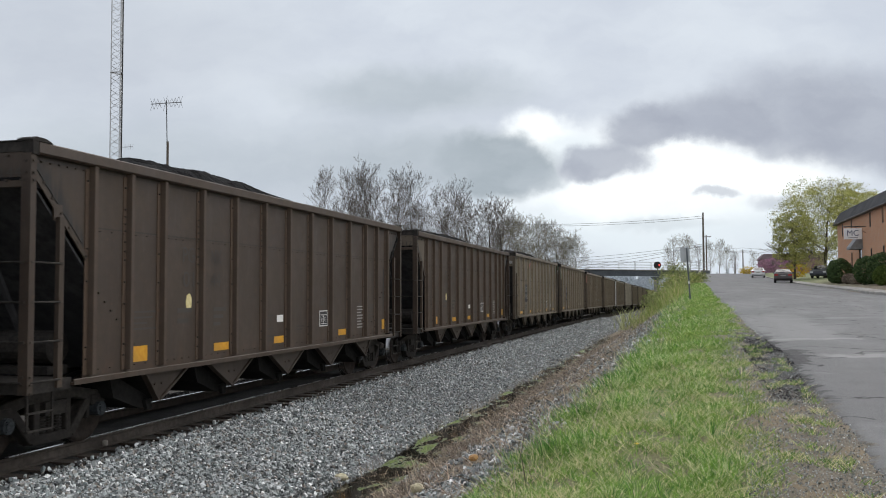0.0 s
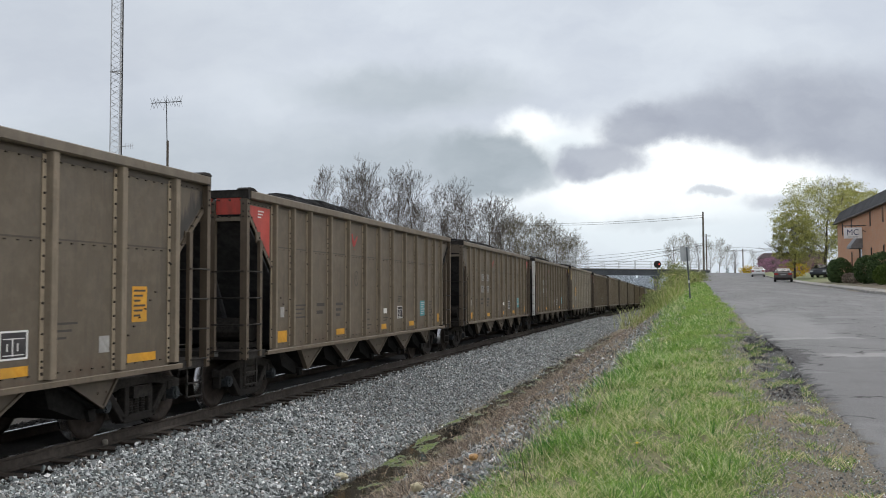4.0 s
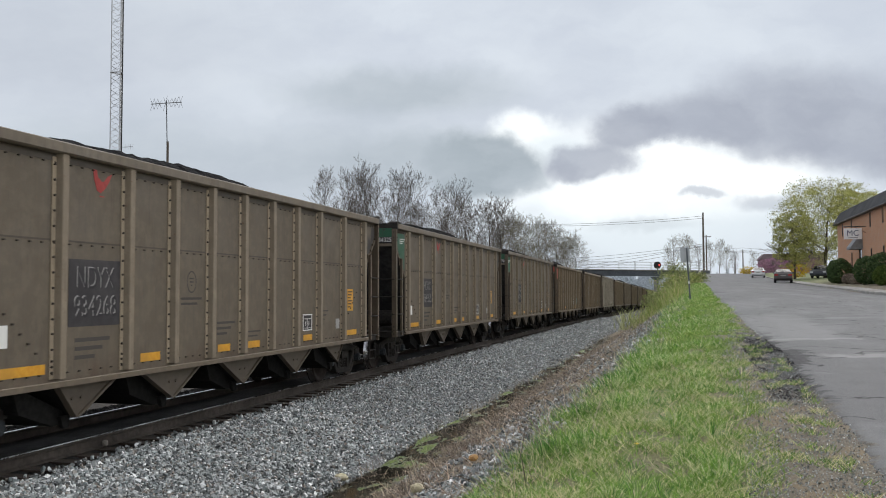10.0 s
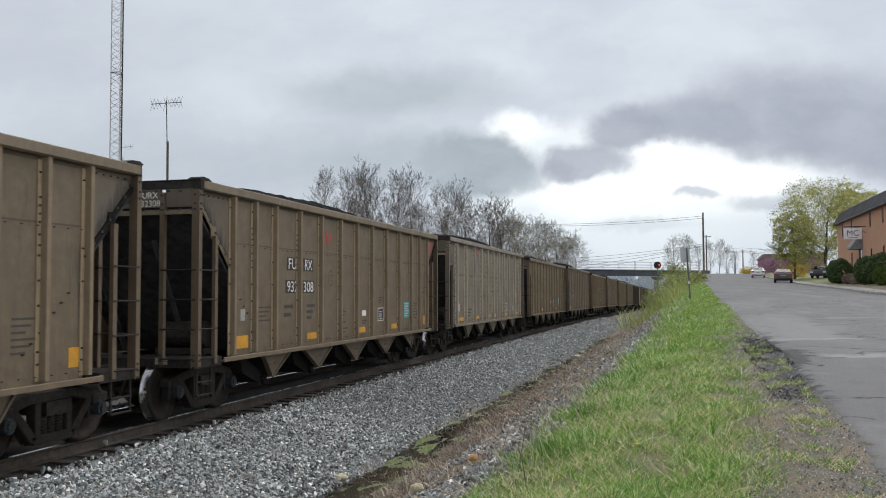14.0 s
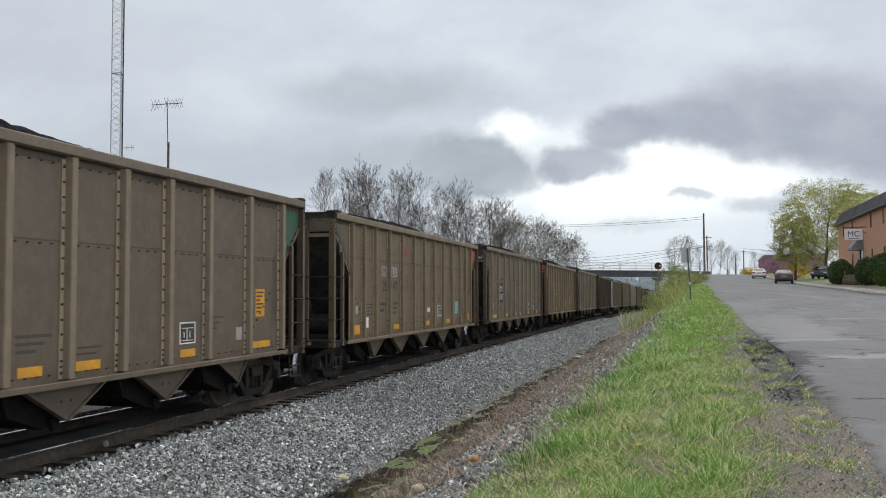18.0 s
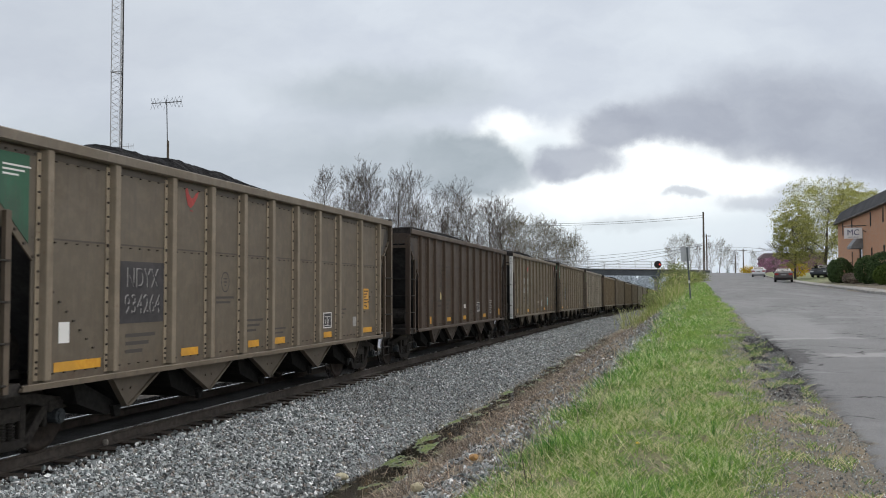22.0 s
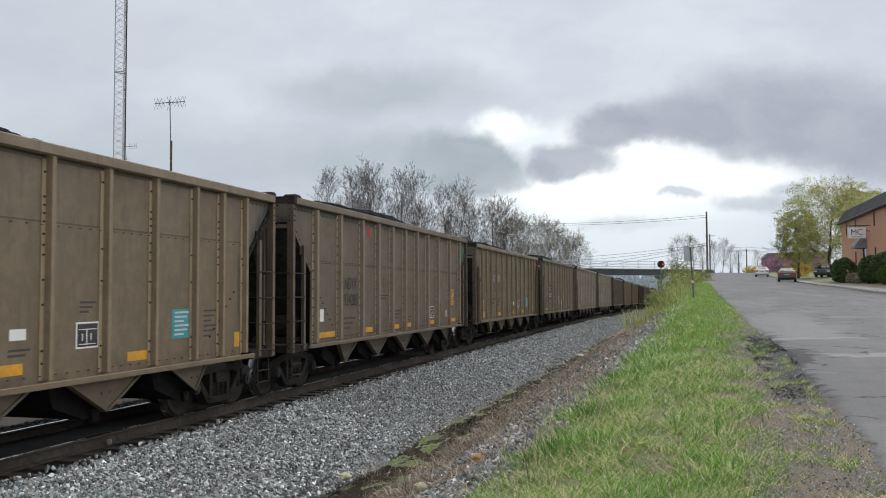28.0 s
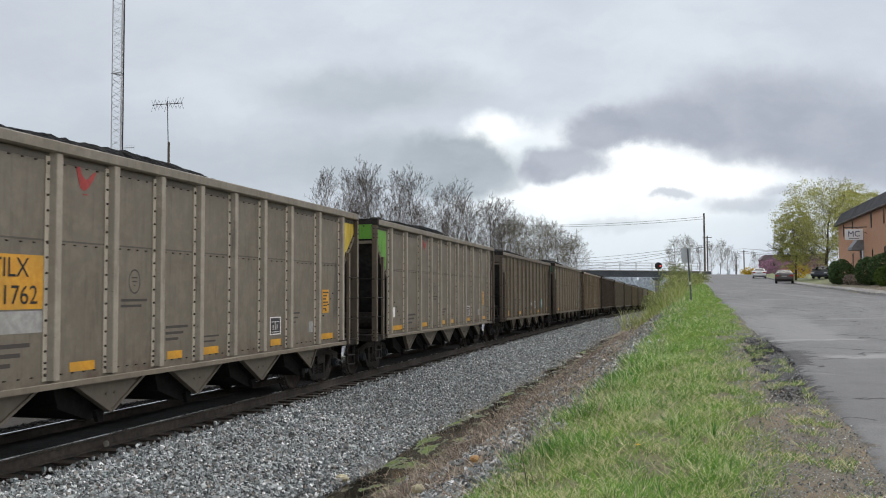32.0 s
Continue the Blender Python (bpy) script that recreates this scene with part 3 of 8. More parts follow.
def bolt_rows(ribs, wide):
    """Rows of small fixing bolts along the seams of the side sheets and up the posts."""
    bm = bmesh.new()
    g = 0.016 if wide else 0.011
    spots = sorted({OFF - r for r in ribs} | {OFF + r for r in ribs})
    for a, b in zip(spots, spots[1:]):
        n = int((b - a - 0.25) / 0.17)
        for i in range(n):
            y = a + 0.18 + (b - a - 0.3) * i / max(1, n - 1)
            for z in ((TOP - 0.26, 2.66, 1.06) if wide else (2.86, 1.05)):
                box(bm, WIDE - 0.085, y - g, z - g / 2, WIDE - 0.066, y + g, z + g / 2)
    (a, za), (b, zb) = cut_line(wide)
    for t in (-1, 1):
        e = t * HALF
        for i in range(7):
            f = i / 6
            y, z = e - t * (1.40 + 0.80 * f), 2.05 - 0.72 * f
            box(bm, WIDE - 0.085, y - 0.018, z - 0.012, WIDE - 0.066, y + 0.018, z + 0.012)
            y, z = e - t * (a + 0.06 + (b - a - 0.06) * f), za + 0.02 + (zb - za) * f
            box(bm, WIDE - 0.085, y - 0.02, z - 0.016, WIDE - 0.052, y + 0.02, z + 0.016)
            x = WIDE - 1.45 + f * 1.3
            box(bm, x, e - 0.03, 3.36, x + 0.04, e + 0.03, 3.39)
            box(bm, x, e - 0.02, TOP - 0.185, x + 0.04, e + 0.022, TOP - 0.16)
        for i in range(6):
            z = (3.66, 3.52, 3.43, 1.12, 1.03, 0.93)[i] + TOP - 3.9
            box(bm, WIDE - 0.01, e - t * 0.02 - 0.02, z - 0.014, WIDE + 0.022, e - t * 0.02 + 0.02, z + 0.014)
            box(bm, WIDE - 0.09, e - 0.04, z - 0.014, WIDE - 0.05, e + 0.04, z + 0.014)
            for x in (-0.92, 0.92):
                box(bm, x - 0.02, e - 0.05, z - 0.014, x + 0.02, e + 0.05, z + 0.014)
        for z in (1.47, 1.94, 2.41):
            for d in (0.03, 0.55):
                box(bm, WIDE - 0.02, e - t * d - 0.03, z - 0.016, WIDE + 0.014, e - t * d + 0.03, z + 0.016)
            for x in (0.94, WIDE - 0.07):
                box(bm, x - 0.03, e - 0.055, z - 0.018, x + 0.03, e + 0.055, z + 0.014)
        for i in range(6):
            y = e - t * (0.25 + 0.16 * i)
            box(bm, WIDE - 0.085, y - g, TOP - 0.23, WIDE - 0.066, y + g, TOP - 0.21)
    return bm


def corner_panel(s, t, wide):
    """The painted triangle of side sheet at a car's end."""
    bm = bmesh.new()
    x = s * (WIDE - 0.084)
    (a, za), (b, zb) = cut_line(wide)
    k = (zb - za) / (b - a)
    lo, hi = 0.10, b - 0.06
    prism(bm, [(t * (HALF - lo), TOP - 0.25), (t * (HALF - lo), za + k * (lo - a) + 0.12), (t * (HALF - hi), za + k * (hi - a) + 0.12), (t * (HALF - hi), TOP - 0.25)], "x", x, x + s * 0.006)
    return bm


def slope_flange(s, t, wide):
    """The bolted angle along the sloped cut of the side sheet, stepped over the ladder."""
    bm = bmesh.new()
    x = s * (WIDE - 0.086)
    (a, za), (b, zb) = cut_line(wide)
    e = HALF
    prism(bm, [(t * (e - a), za + 0.07), (t * (e - a), za - 0.03), (t * (e - b), zb - 0.03), (t * (e - b), zb + 0.07)], "x", x, x + s * 0.022)
    zm = za + (zb - za) * (0.55 - a) / (b - a)
    box(bm, x, t * (e - 0.47), zm - 0.10, x + s * 0.024, t * (e - 0.63), zm + 0.10)
    return bm


def end_panel(t):
    bm = bmesh.new()
    for a, b in ((-WIDE + 0.12, -0.97), (-0.87, 0.87), (0.97, WIDE - 0.12)):
        box(bm, a, t * (HALF - 0.03), 3.42, b, t * (HALF + 0.004), TOP - 0.19)
        box(bm, a, t * (HALF - 0.06), TOP - 0.20, b, t * (HALF - 0.004), TOP - 0.12)
    return bm


def end_rail(t):
    bm = bmesh.new()
    box(bm, -WIDE + 0.1, t * (HALF - 0.05), 3.30, WIDE - 0.1, t * (HALF + 0.016), 3.375)
    return bm


def post(x, y, z0, z1, wx=0.13, wy=0.12):
    bm = bmesh.new()
    box(bm, x - wx / 2, y - wy / 2, z0, x + wx / 2, y + wy / 2, z1)
    return bm


def stirrup(s, t):
    """The slim step of bent bar that hangs below a corner."""
    bm = bmesh.new()
    for d in (0.06, 0.50):
        box(bm, s * (WIDE - 0.09), t * (HALF - d), 0.42, s * (WIDE - 0.065), t * (HALF - d - 0.03), 0.9)
    for z in (0.41, 0.62):
        box(bm, s * (WIDE - 0.11), t * (HALF - 0.06), z, s * (WIDE - 0.045), t * (HALF - 0.53), z + 0.018)
    return bm


def end_sill(t):
    bm = bmesh.new()
    box(bm, -WIDE + 0.04, t * (HALF - 0.82), 0.86, WIDE - 0.04, t * (HALF + 0.0), 1.0)
    box(bm, -0.42, t * (HALF - 1.2), 0.62, 0.42, t * (HALF - 0.02), 0.87)
    return bm


def coupler(t):
    bm = bmesh.new()
    box(bm, -0.11, t * (HALF - 0.1), 0.72, 0.11, t * (HALF + 0.48), 0.90)
    prism(bm, [(-0.17, t * (HALF + 0.44)), (0.05, t * (HALF + 0.44)), (0.17, t * (HALF + 0.55)), (0.15, t * (HALF + 0.68)), (0.02, t * (HALF + 0.66)), (-0.02, t * (HALF + 0.58)), (-0.17, t * (HALF + 0.62))], "z", 0.67, 0.96)
    prev = None
    for i in range(9):
        a = i / 8
        p = Vector((0.32, t * (HALF + 0.05 + 0.5 * a), 0.74 - 0.36 * math.sin(math.pi * min(1, a * 1.05))))
        if prev:
            rod(bm, prev, p, 0.022, 6)
        prev = p
    return bm


def bay_outline(y):
    if abs(y - OFF) < 4:
        return [(y - 0.74, 0.91), (y, 0.50), (y + 0.74, 0.91)]
    t = 1 if y > 0 else -1
    return [(y + t * 0.34, 0.91), (y, 0.50), (y - t * 0.76, 0.91)]


def bay(y):
    """One discharge bay: a V-shaped trough across the car."""
    bm = bmesh.new()
    prism(bm, bay_outline(y), "x", -WIDE + 0.115, WIDE - 0.115)
    return bm


def bay_plate(y, s):
    """The painted triangular end plate of a bay, its rim and two bolts."""
    bm = bmesh.new()
    o = bay_outline(y)
    prism(bm, o, "x", s * (WIDE - 0.11), s * (WIDE - 0.095))
    for a, b in ((o[0], o[1]), (o[1], o[2])):
        d = Vector((0, b[0] - a[0], b[1] - a[1])).normalized()
        n = Vector((0, d.z, -d.y)) * 0.035
        p, q = Vector((0, *a)), Vector((0, *b))
        prism(bm, [(p.y, p.z), (q.y, q.z), (q.y + n.y, q.z + n.z), (p.y + n.y, p.z + n.z)], "x", s * (WIDE - 0.16), s * (WIDE - 0.065))
    for d in (-0.10, 0.08):
        rod(bm, (s * (WIDE - 0.10), y + d, 0.72), (s * (WIDE - 0.078), y + d, 0.72), 0.02, 6)
    return bm


def door_gear(y):
    """The sloped hopper door below a bay, its hinge shaft and its two hooks."""
    bm = bmesh.new()
    prism(bm, [(y - 0.92, 0.88), (y - 0.80, 0.90), (y + 0.0, 0.54), (y + 0.02, 0.42), (y - 0.20, 0.38), (y - 0.82, 0.60)], "x", -1.30, 1.30)
    rod(bm, (-1.34, y - 0.06, 0.42), (1.34, y - 0.06, 0.42), 0.04, 8)
    for s in (-1, 1):
        prism(bm, [(y - 0.14, 0.50), (y + 0.04, 0.50), (y + 0.02, 0.34), (y - 0.08, 0.34)], "x", s * 1.30, s * 1.36)
    return bm


def sideframe(s):
    """The cast side frame of a bogie, with its two window openings and spring seat."""
    bm = bmesh.new()
    x0, x1 = s * 0.93, s * 1.08
    prism(bm, [(-1.12, 0.66), (-0.98, 0.70), (-0.45, 0.80), (0.45, 0.80), (0.98, 0.70), (1.12, 0.66), (1.12, 0.54), (0.92, 0.54), (0.45, 0.66), (-0.45, 0.66), (-0.92, 0.54), (-1.12, 0.54)], "x", x0, x1)
    prism(bm, [(-0.80, 0.60), (-0.66, 0.62), (-0.30, 0.22), (-0.42, 0.16)], "x", x0, x1)
    prism(bm, [(0.80, 0.60), (0.66, 0.62), (0.30, 0.22), (0.42, 0.16)], "x", x0, x1)
    prism(bm, [(-0.44, 0.26), (0.44, 0.26), (0.36, 0.14), (-0.36, 0.14)], "x", x0, x1)
    for d in (-0.30, 0.30):
        box(bm, x0, d - 0.055, 0.24, x1, d + 0.055, 0.70)
    for d in AXLES:
        box(bm, s * 0.90, d - 0.14, 0.52, s * 1.10, d + 0.14, 0.66)
        box(bm, s * 0.92, d - 0.19, 0.34, s * 1.06, d - 0.12, 0.60)
        box(bm, s * 0.92, d + 0.12, 0.34, s * 1.06, d + 0.19, 0.60)
    return bm


def springs(s):
    bm = bmesh.new()
    for d in (-0.15, 0.0, 0.15):
        for i in range(6):
            z = 0.275 + i * 0.036
            rod(bm, (s * 1.0, d, z), (s * 1.0, d, z + 0.020), 0.070, 10)
        rod(bm, (s * 1.0, d, 0.26), (s * 1.0, d, 0.48), 0.040, 8)
    return bm


def bolster():
    bm = bmesh.new()
    box(bm, -1.12, -0.2, 0.49, 1.12, 0.2, 0.66)
    rod(bm, (0, 0, 0.6), (0, 0, 0.82), 0.2, 12)
    return bm


def bearing(s, d):
    bm = bmesh.new()
    rod(bm, (s * 1.0, d, WHEEL_R), (s * 1.16, d, WHEEL_R), 0.10, 14)
    rod(bm, (s * 1.16, d, WHEEL_R), (s * 1.18, d, WHEEL_R), 0.055, 8)
    for i in range(3):
        a = 2.1 * i
        rod(bm, (s * 1.16, d + 0.07 * math.cos(a), WHEEL_R + 0.07 * math.sin(a)), (s * 1.175, d + 0.07 * math.cos(a), WHEEL_R + 0.07 * math.sin(a)), 0.014, 6)
    return bm


def wheelset():
    """Two flanged wheels on their axle, turned about the x axis."""
    prof = [(0.0, 0.09), (0.10, 0.11), (0.085, 0.16), (0.045, 0.30), (0.05, 0.36), (0.075, 0.40), (0.075, 0.455), (0.06, 0.46), (-0.04, 0.468), (-0.05, 0.492), (-0.07, 0.492), (-0.072, 0.40), (-0.03, 0.36), (-0.03, 0.30), (-0.06, 0.16), (-0.08, 0.09)]
    n, segs = len(prof), 36
    bm = bmesh.new()
    for s in (-1, 1):
        rings = []
        for i in range(segs):
            a = 2 * math.pi * i / segs
            rings.append([bm.verts.new((s * (0.775 + px), r * math.cos(a), r * math.sin(a))) for px, r in prof])
        for i in range(segs):
            p, q = rings[i], rings[(i + 1) % segs]
            for j in range(n - 1):
                f = bm.faces.new((p[j], p[j + 1], q[j + 1], q[j]))
                f.smooth = True
                f.material_index = 1 if 7 <= j <= 8 else 0
    rod(bm, (-1.02, 0, 0), (1.02, 0, 0), 0.085, 12)
    return bm


def coal(seed, amp):
    """A heaped load, lumpy, lower towards the ends."""
    nu, nv = 170, 18
    v = np.empty((nu, nv, 3))
    for i in range(nu):
        y = -HALF + 0.26 + (2 * HALF - 0.52) * i / (nu - 1)
        end = min(1, max(0, (y + HALF - 1.3) / 2.4), (HALF - y) / 2.2)
        hump = curve([(-HALF, 0.8), (-3.0, 0.92), (0.5, 0.95), (2, 0.78), (3.6, 0.58), (HALF, 0.45)], y) + 0.10 * math.sin(y * 0.9 + seed) * math.sin(y * 0.37 + 2 * seed)
        for j in range(nv):
            x = -WIDE + 0.11 + (2 * WIDE - 0.22) * j / (nv - 1)
            edge = 1 - (abs(x) / WIDE) ** 3
            z = -0.20 + (amp * hump * end ** 0.8) * edge + 0.06 * edge * noise.noise(Vector((x * 1.6, y * 1.6, seed * 5.0))) + 0.055 * noise.noise(Vector((x * 11, y * 11, seed * 3.0))) * min(1, 4 * edge)
            v[i, j] = (x, y, z - (0.35 if end < 0.12 else 0.0))
    return sheet("coal_load", v.reshape(-1, 3), grid_faces(nu, nv)[:, ::-1], M_COAL, smooth=False)


COALS = [coal(i * 1.7 + 0.4, a) for i, a in enumerate((0.625, 0.565, 0.60, 0.55, 0.58))]


def make_car(wide):
    global HALF, TOP, OFF
    HALF, TOP, OFF = HALVES[wide], TOPS[wide], SHIFT[wide]
    car = empty("coal_car", "weathered grey-brown steel coal hopper car heaped with coal, on the rails", "train car", "coal cars of the train")
    ribs = RIBS_WIDE if wide else RIBS_NARROW
    part("centre_sill", centre_sill(), M_DARK, car)
    part("floor_sheet", floor_sheet(), M_DARK, car)
    for s in (-1, 1):
        part("side_sheet", side_sheet(s, wide), [M_SIDE, M_SHADEGRIME], car)
        part("slope_sheet", slope_sheet(s), M_DARK, car, "sooty sloped end sheet")
        for x in (-0.6, 0.6):
            part("slope_brace", slope_brace(s, x), M_DARK, car)
        part("top_chord", car_chord(s), M_PAINT, car)
        part("side_sill", car_sill(s), M_PAINT, car)
    random.seed(4 if wide else 9)
    zs = [1.08, 1.15, 1.22, 1.36, 1.55] + [1.73 + 0.19 * i for i in range(11)]
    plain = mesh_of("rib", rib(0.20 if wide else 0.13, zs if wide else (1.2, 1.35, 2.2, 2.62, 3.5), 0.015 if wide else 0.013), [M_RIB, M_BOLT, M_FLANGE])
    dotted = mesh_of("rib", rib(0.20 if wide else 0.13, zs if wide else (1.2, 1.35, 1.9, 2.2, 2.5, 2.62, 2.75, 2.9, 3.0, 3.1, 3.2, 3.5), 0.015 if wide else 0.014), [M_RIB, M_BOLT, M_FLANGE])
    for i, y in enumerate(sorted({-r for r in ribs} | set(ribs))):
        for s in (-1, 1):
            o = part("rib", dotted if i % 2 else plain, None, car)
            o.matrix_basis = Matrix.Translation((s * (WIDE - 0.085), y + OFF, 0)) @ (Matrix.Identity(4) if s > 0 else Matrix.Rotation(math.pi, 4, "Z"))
    tagged(part("bolt_row", bolt_rows(ribs, wide), M_BOLT, car), kind="stuff")
    bm = bmesh.new()
    rod(bm, (0, -0.26, 0), (0, 0.26, 0), 0.013, 6)
    side_rung = mesh_of("rung", bm, M_STEEL)
    bm = bmesh.new()
    rod(bm, (-0.29, 0, 0), (0.29, 0, 0), 0.013, 6)
    end_rung = mesh_of("rung", bm, M_STEEL)
    for t in (-1, 1):
        part("end_chord", end_chord(t), M_STEEL, car, "sooty black end chord")
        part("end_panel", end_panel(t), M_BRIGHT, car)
        part("end_rail", end_rail(t), M_PAINT, car)
        part("end_sill", end_sill(t), M_STEEL, car)
        part("coupler", coupler(t), M_STEEL, car, "dark cast steel coupler with its air hose")
        for s in (-1, 1):
            part("corner_cap", corner_cap(s, t), M_STEEL, car)
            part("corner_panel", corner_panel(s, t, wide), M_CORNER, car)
            part("slope_flange", slope_flange(s, t, wide), M_PAINT, car)
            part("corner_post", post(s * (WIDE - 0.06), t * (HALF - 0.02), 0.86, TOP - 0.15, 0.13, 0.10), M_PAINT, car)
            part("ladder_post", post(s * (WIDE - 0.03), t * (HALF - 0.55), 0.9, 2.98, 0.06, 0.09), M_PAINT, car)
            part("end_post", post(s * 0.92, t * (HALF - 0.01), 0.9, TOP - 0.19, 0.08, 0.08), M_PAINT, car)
            part("stirrup", stirrup(s, t), M_STEEL, car, "dark steel stirrup step")
            for z in ((1.0, 1.47, 1.94, 2.41) if s > 0 else (1.0, 1.94)):
                o = part("rung", side_rung, None, car)
                o.location = (s * WIDE, t * (HALF - 0.29), z)
                o = part("rung", end_rung, None, car)
                o.location = (s * 1.21, t * (HALF + 0.035), z)
    for y in (OFF - 4.46, OFF - 2.22, OFF + 0.03, OFF + 2.28, OFF + 4.53):
        # shade beneath the car is put into the near-black of bays and doors
        part("hopper_bay", bay(y), M_SHADESOOT, car)
        part("hopper_door", door_gear(y), M_SHADESOOT, car)
        for s in (-1, 1):
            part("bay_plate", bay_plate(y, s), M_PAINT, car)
    for t in (-1, 1):
        truck = new("bogie")
        truck.parent = car
        truck.matrix_basis = Matrix.Translation((0, t * BOGIE, 0))
        part("bolster", bolster(), M_STEEL, truck)
        for s in (-1, 1):
            part("side_frame", sideframe(s), M_STEEL, truck, bevel=0.012)
            tagged(part("spring_nest", springs(s), M_STEEL, truck), kind="stuff")
            for d in AXLES:
                part("bearing_cap", bearing(s, d), M_BEARING, truck)
        for d in AXLES:
            o = part("wheelset", wheelset(), [M_WHEEL, M_TREAD], truck, "brown wheels with polished treads")
            o.location = (0, d, WHEEL_R)
    bm = bmesh.new()
    rod(bm, (0.35, -HALF + 1.05, 1.35), (1.15, -HALF + 1.05, 1.35), 0.22, 14)
    box(bm, 0.3, -HALF + 0.8, 1.02, 1.2, -HALF + 1.2, 1.12)
    part("brake_cylinder", bm, M_STEEL, car)
    part("coal_load", COALS[0], None, car, "heaped black coal").location = (0, 0, TOP)
    return car


# colours of the steel and of the painted ends
TAUPE, TAN, DARKB, SILVER, UMBER = (0.143, 0.116, 0.083, 1), (0.176, 0.136, 0.088, 1), (0.050, 0.0315, 0.0205, 1), (0.200, 0.175, 0.136, 1), (0.132, 0.105, 0.075, 1)
RED, GREEN, LIME, YELLOW = (0.44, 0.050, 0.035, 1), (0.008, 0.088, 0.043, 1), (0.11, 0.33, 0.03, 1), (0.62, 0.44, 0.02, 1)
SOOT = (0.020, 0.019, 0.018, 1)
MAROON = (0.26, 0.05, 0.045, 1)

# near-end place at 0 s, wide ribs, body, near end, far end, mark, number, patch style
CARS = [
    (-7.0, 0, DARKB, DARKB, DARKB, "", "", ""),
    (9.0, 0, DARKB, DARKB, DARKB, "PGNX", "0144", "oval"),
    (25.03, 0, DARKB, UMBER, DARKB, "PGNX", "5117", "oval"),
    (41.04, 1, TAUPE, UMBER, GREEN, "NDYX", "934300", "black"),
    (57.07, 1, TAUPE, GREEN, TAUPE, "NDYX", "934363", "black"),
    (72.98, 0, TAUPE, RED, TAUPE, "", "", "faded"),
    (89.21, 0, TAUPE, UMBER, RED, "NDYX", "932782", "white"),
    (105.18, 0, TAUPE, TAUPE, MAROON, "WFRX", "935555", "white"),
    (121.02, 1, SILVER, YELLOW, SILVER, "TILX", "421722", "yellow"),
    (137.29, 0, TAUPE, MAROON, TAUPE, "WFRX", "935519", "white"),
    (153.31, 1, TAUPE, GREEN, TAUPE, "NDYX", "934268", "black"),
    (169.38, 1, TAUPE, GREEN, TAUPE, "NDYX", "934325", "black"),
    (185.48, 1, TAUPE, GREEN, TAUPE, "NDYX", "934272", "black"),
    (201.54, 0, TAN, RED, TAUPE, "MILX", "25154", "white"),
    (217.65, 0, TAN, UMBER, MAROON, "FURX", "932308", "dark"),
    (233.6, 1, SILVER, UMBER, TAUPE, "", "", ""),
    (249.87, 0, TAN, UMBER, RED, "FURX", "939520", "faded"),
    (265.66, 1, UMBER, SOOT, GREEN, "NDYX", "931108", "plate"),
    (281.9, 0, TAN, UMBER, RED, "MILX", "25147", "white"),
    (297.87, 1, UMBER, SOOT, GREEN, "NDYX", "931057", "plate"),
    (314.01, 0, TAN, RED, TAUPE, "FURX", "939534", "white"),
    (329.94, 1, TAUPE, GREEN, TAUPE, "NDYX", "934264", "black"),
    (346.15, 0, DARKB, DARKB, DARKB, "PGNX", "4114", "oval"),
    (362.1, 0, TAUPE, TAUPE, MAROON, "WFRX", "935542", "white"),
    (378.13, 1, TAUPE, GREEN, TAUPE, "NDYX", "934286", "black"),
    (394.05, 1, SILVER, LIME, TAUPE, "", "", ""),
    (410.57, 0, TAN, MAROON, TAUPE, "FURX", "932246", "dark"),
    (425.9, 1, UMBER, UMBER, GREEN, "NDYX", "934280", "bare"),
    (441.87, 0, TAN, UMBER, RED, "MILX", "25127", "white"),
    (457.77, 1, TAUPE, SOOT, GREEN, "NDYX", "931055", "plate"),
    (473.61, 1, SILVER, UMBER, YELLOW, "TILX", "421762", "yellow"),
    (489.55, 1, SILVER, LIME, TAUPE, "", "", ""),
    (505.9, 0, TAUPE, UMBER, TAUPE, "", "", "faded"),
]
_looks = [(0, TAN, UMBER, RED), (1, TAUPE, GREEN, TAUPE), (0, TAUPE, RED, TAUPE), (1, UMBER, UMBER, GREEN), (0, TAN, UMBER, TAUPE), (0, TAUPE, TAUPE, MAROON), (1, SILVER, YELLOW, SILVER), (0, DARKB, DARKB, DARKB)]
for _i in range(10):
    CARS.append((522.1 + 16.07 * _i, *_looks[(_i * 3 + 1) % 8], "", "", "faded"))

# inks and boards on the cars
M_SIGNYELLOW = speckled("reflective_yellow", (0.56, 0.25, 0.012), (0.66, 0.34, 0.025), 12, 0.5, 0.05, 0.002, stain=(0.45, 0.24, 0.03))
M_LETTER = speckled("worn_dark_lettering", (0.008, 0.007, 0.009), (0.030, 0.026, 0.030), 26, 0.7, 0.05, 0.002)
M_TEAL = speckled("teal_board", (0.03, 0.24, 0.27), (0.05, 0.33, 0.36), 12, 0.6, 0.05, 0.002)
M_REDLOGO = speckled("faded_red_logo", (0.30, 0.035, 0.03), (0.42, 0.06, 0.05), 10, 0.7, 0.05, 0.002)
M_PALE = speckled("pale_lettering_board", (0.27, 0.26, 0.245), (0.39, 0.38, 0.36), 10, 0.7, 0.05, 0.002)
M_BLACKBOARD = speckled("faded_black_board", (0.026, 0.023, 0.025), (0.050, 0.045, 0.047), 8, 0.75, 0.05, 0.002)
M_OVAL = speckled("yellow_oval", (0.60, 0.50, 0.22), (0.75, 0.66, 0.36), 12, 0.6, 0.05, 0.002)
M_PURPLE = speckled("purple_spray", (0.13, 0.08, 0.26), (0.20, 0.13, 0.36), 12, 0.7, 0.05, 0.002)
